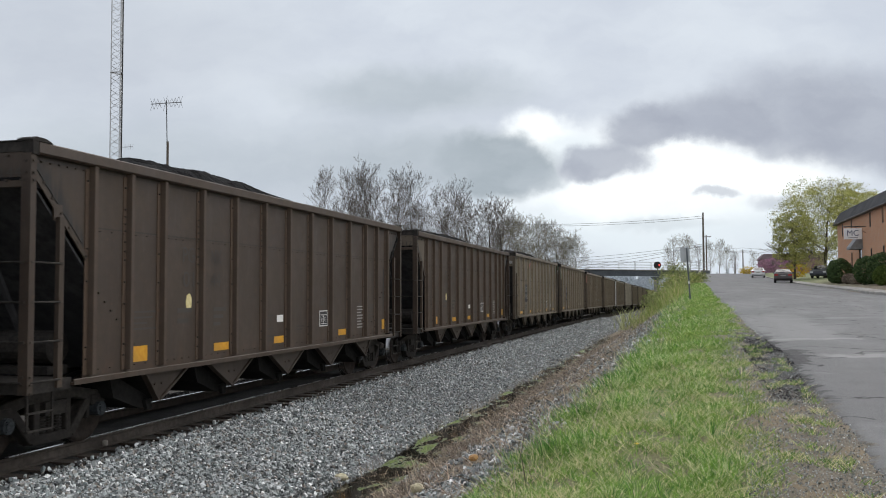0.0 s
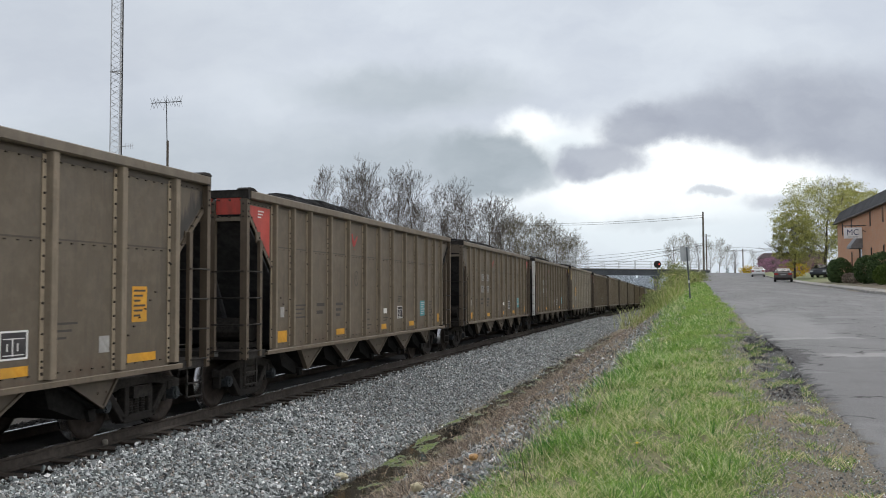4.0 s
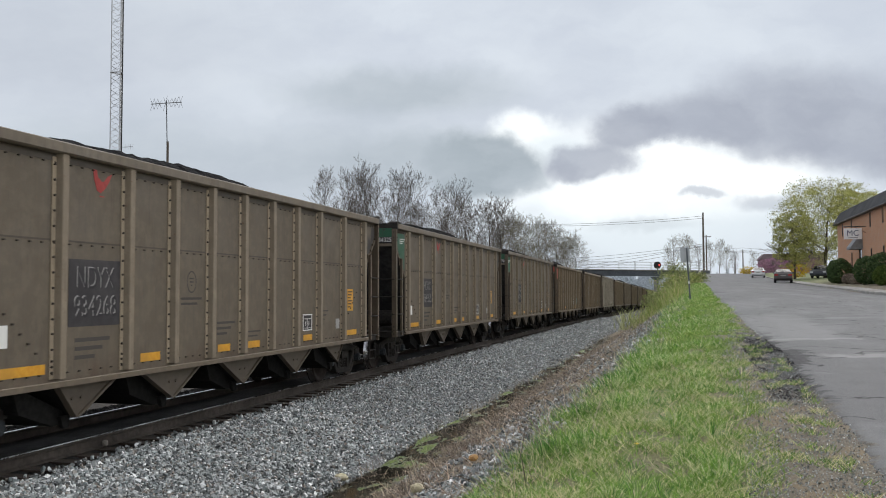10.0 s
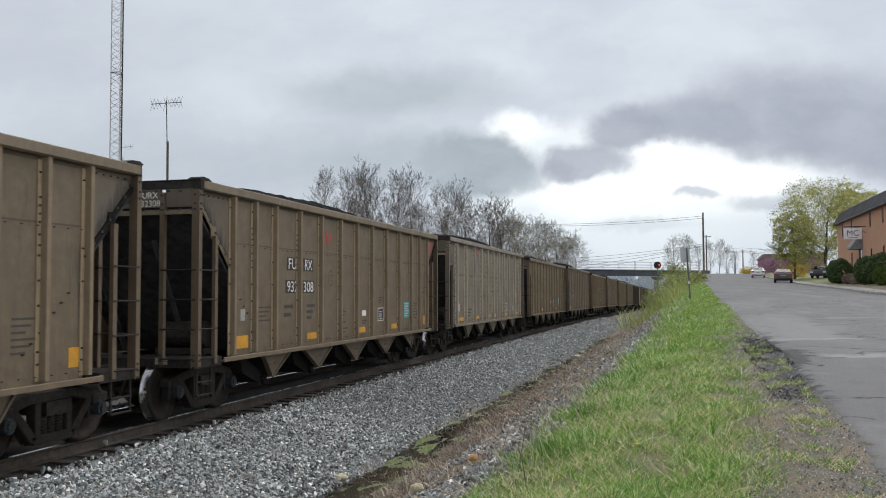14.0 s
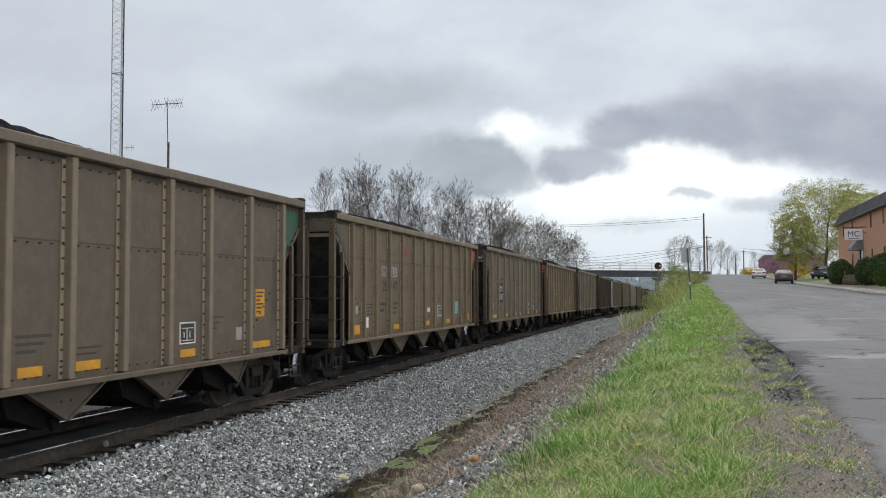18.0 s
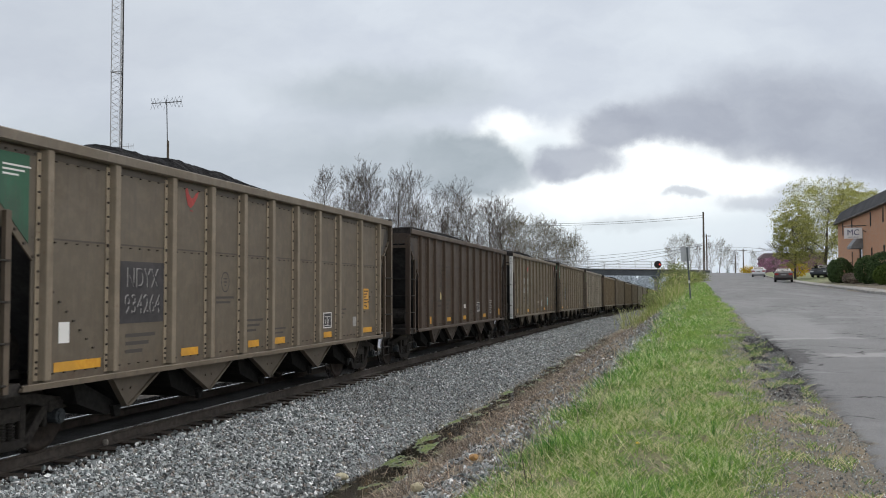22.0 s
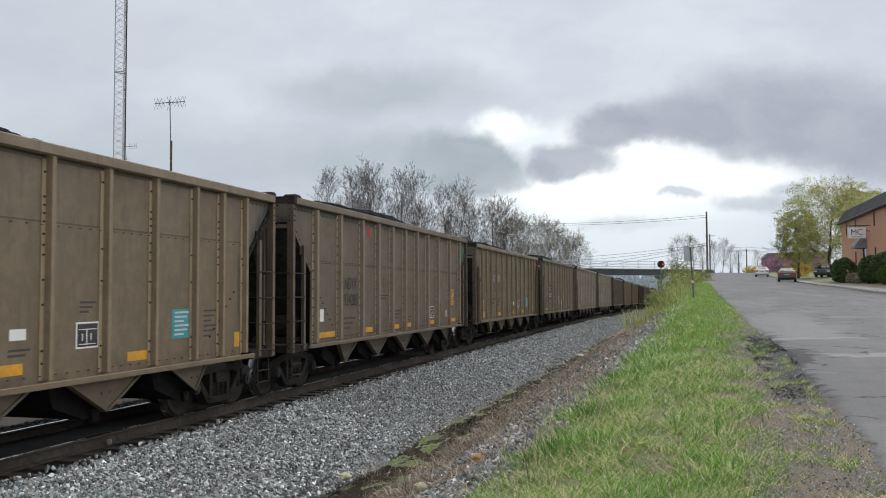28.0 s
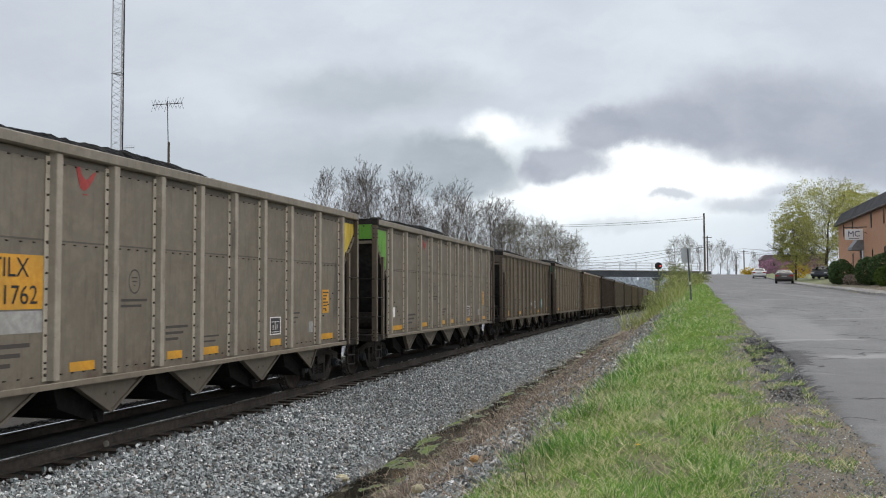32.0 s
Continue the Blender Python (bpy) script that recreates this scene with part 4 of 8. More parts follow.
M_BLUE = speckled("blue_spray", (0.03, 0.06, 0.14), (0.06, 0.11, 0.22), 12, 0.7, 0.05, 0.002)
M_SPRAY = speckled("pale_spray", (0.45, 0.46, 0.48), (0.62, 0.62, 0.64), 12, 0.7, 0.05, 0.002)
TURN = Matrix.Rotation(math.pi / 2, 4, "Z")
FACE = WIDE - 0.085
_plates, _words = {}, {}


def plate(car, name, s, z, w, h, mat, label="", lift=0.004):
    """A painted board, s metres from the near end; alike boards share a mesh."""
    key = (w, h, mat.name, lift)
    if key not in _plates:
        bm = bmesh.new()
        box(bm, 0.0005, -w / 2, -h / 2, lift, w / 2, h / 2)
        _plates[key] = mesh_of(name, bm, mat)
    o = part(name, _plates[key], None, car, label)
    o.location = (FACE, -LEAD + s, z)
    return o


def words(car, text, s, z, h, mat, lift=0.009, width=None, end=False, x=0.0):
    key = (text, h, mat.name, width)
    if key not in _words:
        _words[key] = lettering(text, h, mat, width)
    o = part("lettering", _words[key], None, car)
    if end:
        o.matrix_basis = Matrix.Translation((x, -HALF - 0.010, z))
    else:
        o.matrix_basis = Matrix.Translation((FACE + lift, -LEAD + s, z)) @ TURN
    return o


def end_board(car, x, z, w, h, pale=False):
    """A board on the end's painted panel, black or chalky white."""
    key = ("end", w, h, pale)
    if key not in _plates:
        bm = bmesh.new()
        box(bm, -w / 2, -0.0035, -h / 2, w / 2, 0, h / 2)
        _plates[key] = mesh_of("number_board", bm, M_PALE if pale else M_BLACKBOARD)
    o = part("number_board", _plates[key], None, car, "small chalky white number board" if pale else "small black number board")
    o.location = (x, -HALF - 0.004, z)


def lines_of_print(car, s, z, w, rows, gap=0.07, mat=None, h=0.028):
    """Small print that nobody could read: plain bars."""
    key = ("print", w, rows, gap, (mat or M_INK).name, h)
    if key not in _plates:
        bm = bmesh.new()
        for i in range(rows):
            k = w * (1 - 0.22 * ((i * 7) % 3))
            box(bm, 0.0005, -w / 2, -i * gap - h / 2, 0.003, -w / 2 + k, -i * gap + h / 2)
        _plates[key] = mesh_of("small_print", bm, mat or M_INK)
    o = part("small_print", _plates[key], None, car)
    o.location = (FACE + 0.0005 + (0.004 if mat else 0), -LEAD + s, z)
    return o


def ring(bm, y, z, r, w):
    n = 24
    for i in range(n):
        a, b = 2 * math.pi * i / n, 2 * math.pi * (i + 1) / n
        q = [(0.003, y + rr * math.cos(c), z + rr * math.sin(c) * 1.25) for rr, c in ((r, a), (r, b), (r - w, b), (r - w, a))]
        bm.faces.new([bm.verts.new(p) for p in q])


def emblem(car, s, z):
    if "emblem" not in _plates:
        bm = bmesh.new()
        ring(bm, 0, 0, 0.14, 0.018)
        for i, w in enumerate((0.13, 0.10, 0.04)):
            box(bm, 0.001, -w / 2, 0.055 - 0.055 * i - 0.010, 0.004, w / 2, 0.055 - 0.055 * i + 0.010)
        _plates["emblem"] = mesh_of("emblem", bm, M_INK)
    o = part("emblem", _plates["emblem"], None, car, "faded round emblem")
    o.location = (FACE, -LEAD + s, z)


def bird(car, s, z):
    if "bird" not in _plates:
        bm = bmesh.new()
        prism(bm, [(-0.20, 0.15), (-0.13, 0.16), (-0.09, 0.06), (-0.01, 0.0), (0.05, 0.02), (0.12, 0.09), (0.21, 0.13), (0.16, 0.03), (0.07, -0.08), (-0.03, -0.15), (-0.11, -0.12), (-0.17, 0.02)], "x", 0.001, 0.004)
        box(bm, 0.001, -0.05, -0.20, 0.004, 0.04, -0.185)
        _plates["bird"] = mesh_of("red_mark", bm, M_REDLOGO)
    o = part("red_mark", _plates["bird"], None, car, "faded red painted mark")
    o.location = (FACE, -LEAD + s, z)


def stencil_frame(car, s, z):
    """A black board with a white frame and white figures that cannot be read."""
    if "frame" not in _plates:
        bm = bmesh.new()
        box(bm, 0.001, -0.24, -0.21, 0.004, 0.24, 0.21)
        n = len(bm.faces)
        for a in ((-0.27, -0.24, -0.24, 0.24), (0.24, 0.27, -0.24, 0.24), (-0.24, 0.24, 0.21, 0.24), (-0.24, 0.24, -0.24, -0.21), (-0.20, 0.20, 0.10, 0.115), (-0.03, -0.01, -0.18, 0.10), (-0.13, -0.11, -0.10, 0.03), (0.07, 0.09, -0.10, 0.03), (-0.2, 0.2, -0.17, -0.155)):
            box(bm, 0.003, a[0], a[2], 0.007, a[1], a[3])
        for i, f in enumerate(bm.faces):
            f.material_index = 0 if i < n else 1
        _plates["frame"] = mesh_of("stencil_board", bm, [M_BLACKBOARD, M_WHITE])
    o = part("stencil_board", _plates["frame"], None, car, "black board in a white frame")
    o.location, o.scale = (FACE, -LEAD + s, z), (1, 0.86, 0.70)


def scrawl(car, s, z, w, h, mat, seed):
    """Sprayed loops and strokes."""
    rng = random.Random(seed)
    bm = bmesh.new()
    x = -w / 2
    while x < w / 2:
        r, c = rng.uniform(0.3, 0.5) * h, rng.uniform(-0.15, 0.15) * h
        pts = [(x + r * 0.6 * math.cos(a), c + r * math.sin(a + 0.6 * rng.random())) for a in np.linspace(rng.uniform(0, 3), rng.uniform(5, 8), 9)]
        for p, q in zip(pts, pts[1:]):
            d = Vector((q[0] - p[0], q[1] - p[1]))
            if d.length < 1e-4:
                continue
            nrm = Vector((-d.y, d.x)).normalized() * 0.017
            quad = [(0.003, p[0] + nrm.x, p[1] + nrm.y), (0.003, p[0] - nrm.x, p[1] - nrm.y), (0.003, q[0] - nrm.x, q[1] - nrm.y), (0.003, q[0] + nrm.x, q[1] + nrm.y)]
            bm.faces.new([bm.verts.new(k) for k in quad])
        x += r * 1.1
    o = part("graffiti", bm, mat, car, "sprayed graffiti scrawl")
    o.location = (FACE, -LEAD + s, z)


def mark_car(car, wide, mark, number, style, rng):
    global LEAD
    LEAD = 7.22 - SHIFT[1] if wide else 7.13 - SHIFT[0]
    if wide:
        for s, w in ((1.68, 0.92), (4.38, 0.5), (6.56, 0.42), (7.64, 0.5), (10.08, 0.45), (12.62, 0.7)):
            plate(car, "reflector", s, 1.13, w, 0.12, M_SIGNYELLOW, "yellow reflective strip")
        plate(car, "notice", 1.40, 1.55, 0.20, 0.26, M_WHITE, "small white notice")
        lines_of_print(car, 3.05, 1.45, 0.72, 3, 0.11, None, 0.05)
        lines_of_print(car, 6.62, 1.55, 0.62, 3, 0.09, None, 0.04)
        lines_of_print(car, 7.66, 1.36, 0.5, 2, 0.08)
        lines_of_print(car, 10.95, 1.66, 0.5, 3, 0.09)
        emblem(car, 5.50, 2.22)
        lines_of_print(car, 5.50, 1.96, 0.62, 2, 0.08, None, 0.036)
        stencil_frame(car, 10.06, 1.44)
        plate(car, "label_board", 12.55, 1.88, 0.36, 0.5, M_SIGNYELLOW, "orange-yellow board of small print")
        lines_of_print(car, 12.55, 2.07, 0.28, 6, 0.07, M_INK)
        plate(car, "notice", 11.75, 1.36, 0.22, 0.22, M_PALE)
        if style != "plate":
            bird(car, 3.2 if number == "934268" else 4.40, 3.52)
        if style == "yellow":
            plate(car, "number_board", 3.06, 2.19, 1.14, 0.64, M_SIGNYELLOW, "bright yellow board with black lettering")
            plate(car, "patch", 3.06, 1.72, 1.14, 0.26, M_PALE)
            words(car, mark, 3.06, 2.36, 0.22, M_BLACK, width=0.62)
            words(car, number, 3.06, 2.04, 0.22, M_BLACK, width=0.92)
        elif style == "black":
            plate(car, "number_board", 3.11, 2.05, 1.12, 0.86, M_BLACKBOARD, "faded black board with dark lettering")
            words(car, mark, 3.095, 2.255, 0.27, M_PALE, 0.006, width=0.78)
            words(car, number, 3.095, 1.885, 0.27, M_PALE, 0.006, width=0.88)
            words(car, mark, 3.11, 2.24, 0.27, M_LETTER, width=0.78)
            words(car, number, 3.11, 1.87, 0.27, M_LETTER, width=0.88)
        elif style == "bare":
            words(car, mark, 3.11, 2.24, 0.27, M_LETTER, width=0.78)
            words(car, number, 3.11, 1.87, 0.27, M_LETTER, width=0.88)
        elif style == "plate":
            plate(car, "number_board", 3.06, 2.10, 0.96, 0.84, M_BLACK, "black board with white lettering")
            words(car, mark, 3.06, 2.28, 0.24, M_WHITE, width=0.70)
            words(car, number, 3.06, 1.93, 0.24, M_WHITE, width=0.84)
    else:
        plate(car, "reflector", 2.12 if style == "oval" else 1.42, 1.19, 0.46, 0.22, M_SIGNYELLOW, "yellow reflective board")
        for s, w in ((4.52, 0.5), (6.75 if style == "oval" else 7.6, 0.42), (10.1, 0.5)):
            plate(car, "reflector", s, 1.16, w, 0.13, M_SIGNYELLOW, "yellow reflective strip")
        plate(car, "reflector", 13.08, 1.24, 0.36, 0.25, M_SIGNYELLOW, "yellow reflective board")
        plate(car, "notice", 6.8 if style == "oval" else 7.72, 1.56, 0.27, 0.13, M_WHITE, "small white notice")
        lines_of_print(car, 8.98, 1.92, 0.32, 3, 0.06)
        lines_of_print(car, 7.75, 1.38, 0.36, 2, 0.06)
        lines_of_print(car, 2.3, 1.78, 0.62, 4, 0.08)
        lines_of_print(car, 3.35, 1.78, 0.42, 2, 0.16, None, 0.07)
        lines_of_print(car, 4.45, 1.78, 0.42, 3, 0.12, None, 0.06)
        lines_of_print(car, 6.3, 1.62, 0.4, 4, 0.08)
        lines_of_print(car, 6.3, 1.24, 0.66, 2, 0.08)
        lines_of_print(car, 12.1, 1.75, 0.42, 6, 0.08)
        stencil_frame(car, 8.98, 1.50)
        if style == "oval":
            bm = bmesh.new()
            v = [bm.verts.new((0.003, 0.085 * math.cos(a), 0.14 * math.sin(a))) for a in np.linspace(0, 2 * math.pi, 24, endpoint=False)]
            bm.faces.new(v)
            o = part("oval_mark", bm, M_OVAL, car, "pale yellow oval")
            o.location = (FACE, -LEAD + 3.47, 1.90)
            if mark:
                words(car, mark[:2], 3.45, 2.64, 0.24, M_INK, width=0.34)
                words(car, mark[2:], 4.32, 2.64, 0.24, M_INK, width=0.34)
            if number:
                words(car, number[:2], 3.45, 2.26, 0.24, M_INK, width=0.32)
                words(car, number[2:], 4.30, 2.26, 0.24, M_INK, width=0.32)
            lines_of_print(car, 11.3, 1.72, 0.5, 8, 0.07, M_PALE)
        else:
            plate(car, "notice", 1.44, 1.66, 0.17, 0.20, M_PALE, "small pale notice")
            if number.startswith("25"):
                plate(car, "notice", 2.14, 1.34, 0.26, 0.25, M_WHITE, "white notice")
            plate(car, "label_board", 11.26, 1.57, 0.60, 0.44, M_TEAL, "teal board of pale print")
            lines_of_print(car, 11.26, 1.74, 0.46, 6, 0.066, M_SPRAY)
            emblem(car, 5.55, 2.37)
            if number != "25127":
                bird(car, 4.47 if number == "935542" else 5.42, 3.25)
            cut = len(number) - 3
            if mark and style in ("white", "dark"):
                board, ink, what = (M_PALE, M_BLACK, "pale patch with black lettering") if style == "white" else (M_BLACKBOARD, M_WHITE, "black patch with white lettering")
                for a, b, s in ((mark[:2], number[:cut], 3.52), (mark[2:], number[cut:], 4.32)):
                    plate(car, "letter_patch", s, 2.62, 0.50, 0.26, board, what)
                    words(car, a, s, 2.62, 0.21, ink, width=0.36)
                    if number.startswith("25"):
                        words(car, b, s, 2.24, 0.26, M_BLACK, width=0.36 if len(b) < 3 else 0.5)
                    else:
                        plate(car, "letter_patch", s, 2.17, 0.62, 0.26, board, what)
                        words(car, b, s, 2.17, 0.21, ink, width=0.50)
            elif mark:
                words(car, mark[:2], 3.40, 2.66, 0.25, M_INK, width=0.36)
                words(car, mark[2:], 4.42, 2.66, 0.25, M_INK, width=0.36)
                words(car, number[:cut], 3.40, 2.24, 0.25, M_INK, width=0.48)
                words(car, number[cut:], 4.42, 2.24, 0.25, M_INK, width=0.48)


PALE_END = 3


def build_train():
    global HALF, TOP
    bm = bmesh.new()
    for z in (0.0, 0.055):
        box(bm, -0.11, -0.006, z - 0.024, 0.11, 0, z + 0.024)
    _end_notice = mesh_of("notice", bm, M_PALE)
    made = {1: make_car(1), 0: make_car(0)}
    used, cars, sooty = set(), [], {}
    for i, (s0, wide, body, near, far, mark, number, style) in enumerate(CARS):
        car = made[wide] if wide not in used else copy_thing(made[wide], Matrix.Identity(4))
        used.add(wide)
        cars.append((car, s0, wide, body, near, far, mark, number, style))
    for i, (car, s0, wide, body, near, far, mark, number, style) in enumerate(cars):
        HALF, TOP = HALVES[wide], TOPS[wide]
        rng = random.Random(i)
        car.matrix_basis = on_track(s0 + MID[wide])
        f = 0.93 + 0.14 * rng.random()
        tint = (body[0] * f, body[1] * f, body[2] * f, 1)
        for o in car.children_recursive:
            kind = o.name.split(".")[0]
            o.color = tint
            if kind in ("end_panel", "corner_panel"):
                toward = o.data.vertices[0].co.y < 0
                shade = near if toward else far
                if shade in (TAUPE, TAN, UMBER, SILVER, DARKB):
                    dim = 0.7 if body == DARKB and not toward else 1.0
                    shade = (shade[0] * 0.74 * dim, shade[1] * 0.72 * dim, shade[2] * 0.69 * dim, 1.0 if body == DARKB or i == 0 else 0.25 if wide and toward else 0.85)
                else:
                    shade = (*shade[:3], 0.75 if shade == MAROON else 0.2)
                o.color = shade
            elif kind == "top_chord":
                o.color = (tint[0] * 0.9, tint[1] * 0.9, tint[2] * 0.9, 1)
            elif kind == "rib" and body == SILVER:
                o.color = (0.30, 0.262, 0.208, 1)
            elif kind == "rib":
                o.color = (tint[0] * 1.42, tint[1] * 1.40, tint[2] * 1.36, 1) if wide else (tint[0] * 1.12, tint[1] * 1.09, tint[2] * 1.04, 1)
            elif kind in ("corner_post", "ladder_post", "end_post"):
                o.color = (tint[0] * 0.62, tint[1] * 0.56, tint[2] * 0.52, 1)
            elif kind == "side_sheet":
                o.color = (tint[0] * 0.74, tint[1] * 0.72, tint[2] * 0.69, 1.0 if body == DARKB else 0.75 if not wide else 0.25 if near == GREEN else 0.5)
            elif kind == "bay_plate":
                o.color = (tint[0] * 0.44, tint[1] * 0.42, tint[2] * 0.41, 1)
            elif kind == "slope_flange":
                o.color = (tint[0] * 0.72, tint[1] * 0.68, tint[2] * 0.64, 1)
                if not wide and o.data.vertices[0].co.y > 0 and far not in (GREEN, RED, YELLOW):
                    side = o.data.vertices[0].co.x > 0
                    if side not in sooty:
                        sooty[side] = o.data.copy()
                        sooty[side].materials[0] = M_SHADESOOT
                    o.data = sooty[side]
            elif kind == "side_sill":
                o.color = (tint[0] * 0.78, tint[1] * 0.74, tint[2] * 0.70, 1)
            elif kind == "coal_load":
                o.data = COALS[0 if i == 20 else 1 + i % 4]
            if kind == "corner_post" and i in (7, 23) and o.data.vertices[0].co.y < 0 and o.data.vertices[0].co.x > 0:
                o.color = (0.62, 0.62, 0.60, 1)
        if -1 < s0 < 560:
            mark_car(car, wide, mark, number, style, rng)
        if near in (RED, GREEN, YELLOW, MAROON) and -1 < s0 < 560:
            o = lines_of_print(car, 0.52 if wide else 0.48, 3.52, 0.46 if wide else 0.24, 3, 0.055, M_INK if near == YELLOW else M_WHITE, 0.022)
            o.location.x += 0.004
        ends = {"yellow": M_BLACK, "oval": M_INK}.get(style, M_INK if near == TAUPE or style == "bare" else M_WHITE)
        if -1 < s0 < 500 and not wide:
            o = part("notice", _end_notice, None, car, "small pale plate on the end sill")
            o.location = (0.92, -HALF - 0.001, 0.935)
        if mark and number:
            if style in ("white", "faded", "dark"):
                words(car, mark, 0, 3.615, 0.10, ends, end=True, x=0.66)
                words(car, number, 0, 3.485, 0.10, ends, end=True, x=0.66)
            else:
                if ends is M_WHITE:
                    # one car has worn white boards with black figures
                    for x, w in ((0.62, 0.46), (1.215, 0.47)):
                        end_board(car, x, 3.475, w, 0.15, i == PALE_END)
                    if i == PALE_END:
                        ends = M_INK
                words(car, mark, 0, 3.475, 0.115, ends, end=True, x=0.62, width=0.42)
                words(car, number, 0, 3.475, 0.115, ends, end=True, x=1.215, width=0.44)
        colour = {TAUPE: "grey-brown", TAN: "tan-grey", DARKB: "dark brown", SILVER: "silver-grey", UMBER: "brown"}[body]
        trim = {RED: " with red ends", GREEN: " with green ends", LIME: " with bright green ends", YELLOW: " with yellow ends", MAROON: " with dull red ends"}
        extra = trim.get(near) or trim.get(far) or ""
        tagged(car, "weathered %s coal hopper car%s, heaped with coal" % (colour, extra))
        if number == "935519":
            scrawl(car, 5.35, 1.45, 0.8, 0.5, M_PURPLE, 3)
        if number == "931055":
            scrawl(car, 4.2, 1.55, 1.0, 0.8, M_BLUE, 5)
            scrawl(car, 4.2, 1.45, 0.9, 0.7, M_BLUE, 25)
            scrawl(car, 4.3, 1.5, 0.9, 0.45, M_BLUE, 15)
            scrawl(car, 6.9, 1.75, 0.8, 0.6, M_SPRAY, 6)
            scrawl(car, 6.9, 1.60, 0.8, 0.42, M_SPRAY, 16)
            scrawl(car, 8.05, 1.5, 0.9, 0.9, M_SPRAY, 7)
            scrawl(car, 8.0, 1.4, 0.8, 0.6, M_SPRAY, 27)
            scrawl(car, 8.05, 1.5, 0.7, 0.4, M_SPRAY, 17)
            scrawl(car, 9.1, 1.75, 0.5, 0.4, M_SPRAY, 8)
        if number == "932782":
            scrawl(car, 7.3, 1.5, 0.08, 0.6, M_SPRAY, 12)
    return [(c[0], c[1] + MID[c[2]]) for c in cars]


TRAIN = build_train()


# ---- road ----
def road_material():
    m = material("old_asphalt", (0.1, 0.1, 0.1), 0.9)
    k = Kit(m)
    v = k.place()
    fine, mid, wide = k.noise(v, 90, 4, 0.7), k.noise(v, 2.2, 5, 0.65), k.noise(v, 0.25, 3, 0.6)
    long_v = k.place((0.5, 0.12, 1))
    lane = k.noise(long_v, 1.3, 4, 0.65, 0.6)
    c = k.mix(k.ramp(fine, 0.3, 0.7), (0.105, 0.105, 0.108), (0.205, 0.203, 0.200))
    c = k.mix(k.ramp(mid, 0.5, 0.75, 0, 0.35), c, (0.085, 0.084, 0.084))
    c = k.mix(k.ramp(lane, 0.42, 0.72, 0, 0.7), c, (0.215, 0.215, 0.214))
    c = k.mix(k.ramp(wide, 0.5, 0.7, 0, 0.4), c, (0.10, 0.10, 0.105))
    bent = k.node("ShaderNodeVectorMath", operation="ADD")
    k.link(v, bent.inputs[0])
    wob = k.node("ShaderNodeTexNoise")
    k.link(v, wob.inputs["Vector"])
    wob.inputs["Scale"].default_value, wob.inputs["Detail"].default_value = 1.5, 4.0
    k.link(wob.outputs["Color"], bent.inputs[1])
    cell = k.node("ShaderNodeTexVoronoi")
    cell.feature = "DISTANCE_TO_EDGE"
    k.link(bent.outputs[0], cell.inputs["Vector"])
    cell.inputs["Scale"].default_value = 0.55
    line = k.math("MULTIPLY", k.ramp(cell.outputs["Distance"], 0.016, 0.004), k.ramp(mid, 0.44, 0.56))
    c = k.mix(line, c, (0.035, 0.034, 0.033))
    sep = k.node("ShaderNodeSeparateXYZ")
    k.link(v, sep.inputs[0])
    reach = k.math("MULTIPLY", k.ramp(sep.outputs[1], 9.0, 12.0), k.ramp(sep.outputs[1], 20.0, 16.0))
    torn = k.noise(k.place((2.2, 4.0, 1)), 1.0, 8, 0.75)
    hole = k.math("MULTIPLY", k.ramp(sep.outputs[1], 12.6, 14.6), k.ramp(sep.outputs[1], 15.8, 14.9))
    brink = k.math("SUBTRACT", k.math("ADD", sep.outputs[0], k.math("MULTIPLY", k.math("SUBTRACT", torn, 0.5), 1.7)), k.math("MULTIPLY", hole, 0.30))
    worn = k.math("MULTIPLY", k.ramp(brink, 1.60, 1.52), reach)
    thin = k.math("ADD", sep.outputs[0], k.math("MULTIPLY", k.math("SUBTRACT", k.noise(v, 2.4, 7, 0.75), 0.5), 1.5))
    worn = k.math("MAXIMUM", worn, k.math("MULTIPLY", k.ramp(thin, 1.42, 1.22), 0.7))
    across = k.noise(k.place((0.18, 0.5, 1)), 1.1, 4, 0.6, 0.5)
    c = k.mix(k.ramp(across, 0.58, 0.68, 0, 0.35), c, (0.285, 0.285, 0.283))
    drift = k.math("MULTIPLY", k.math("SUBTRACT", k.noise(v, 0.9, 5, 0.65), 0.5), 1.2)
    ahead = k.math("ADD", sep.outputs[1], drift)
    aside = k.math("ADD", sep.outputs[0], drift)
    pale = k.math("MULTIPLY", k.math("MULTIPLY", k.ramp(ahead, 16.6, 17.2), k.ramp(ahead, 25.0, 22.0)), k.ramp(aside, 3.0, 2.7))
    seam = k.math("MULTIPLY", k.ramp(k.math("ABSOLUTE", k.math("SUBTRACT", ahead, 14.45)), 0.22, 0.06), k.ramp(aside, 1.7, 2.0))
    seam = k.math("MAXIMUM", seam, k.math("MULTIPLY", k.ramp(k.math("ABSOLUTE", k.math("SUBTRACT", ahead, 16.9)), 0.2, 0.06), k.ramp(aside, 3.2, 2.9)))
    c = k.mix(k.math("MULTIPLY", pale, 0.38), c, (0.27, 0.27, 0.265))
    c = k.mix(k.math("MULTIPLY", seam, k.ramp(mid, 0.35, 0.55, 0.25, 0.75)), c, (0.30, 0.295, 0.285))
    broken = k.noise(v, 38, 5, 0.8)
    c = k.mix(k.math("MULTIPLY", worn, 0.92), c, k.mix(k.ramp(broken, 0.36, 0.68), (0.016, 0.016, 0.017), (0.10, 0.098, 0.097)))
    grime = k.math("ADD", sep.outputs[0], k.math("MULTIPLY", k.math("SUBTRACT", k.noise(v, 3.2, 8, 0.8), 0.5), 1.5))
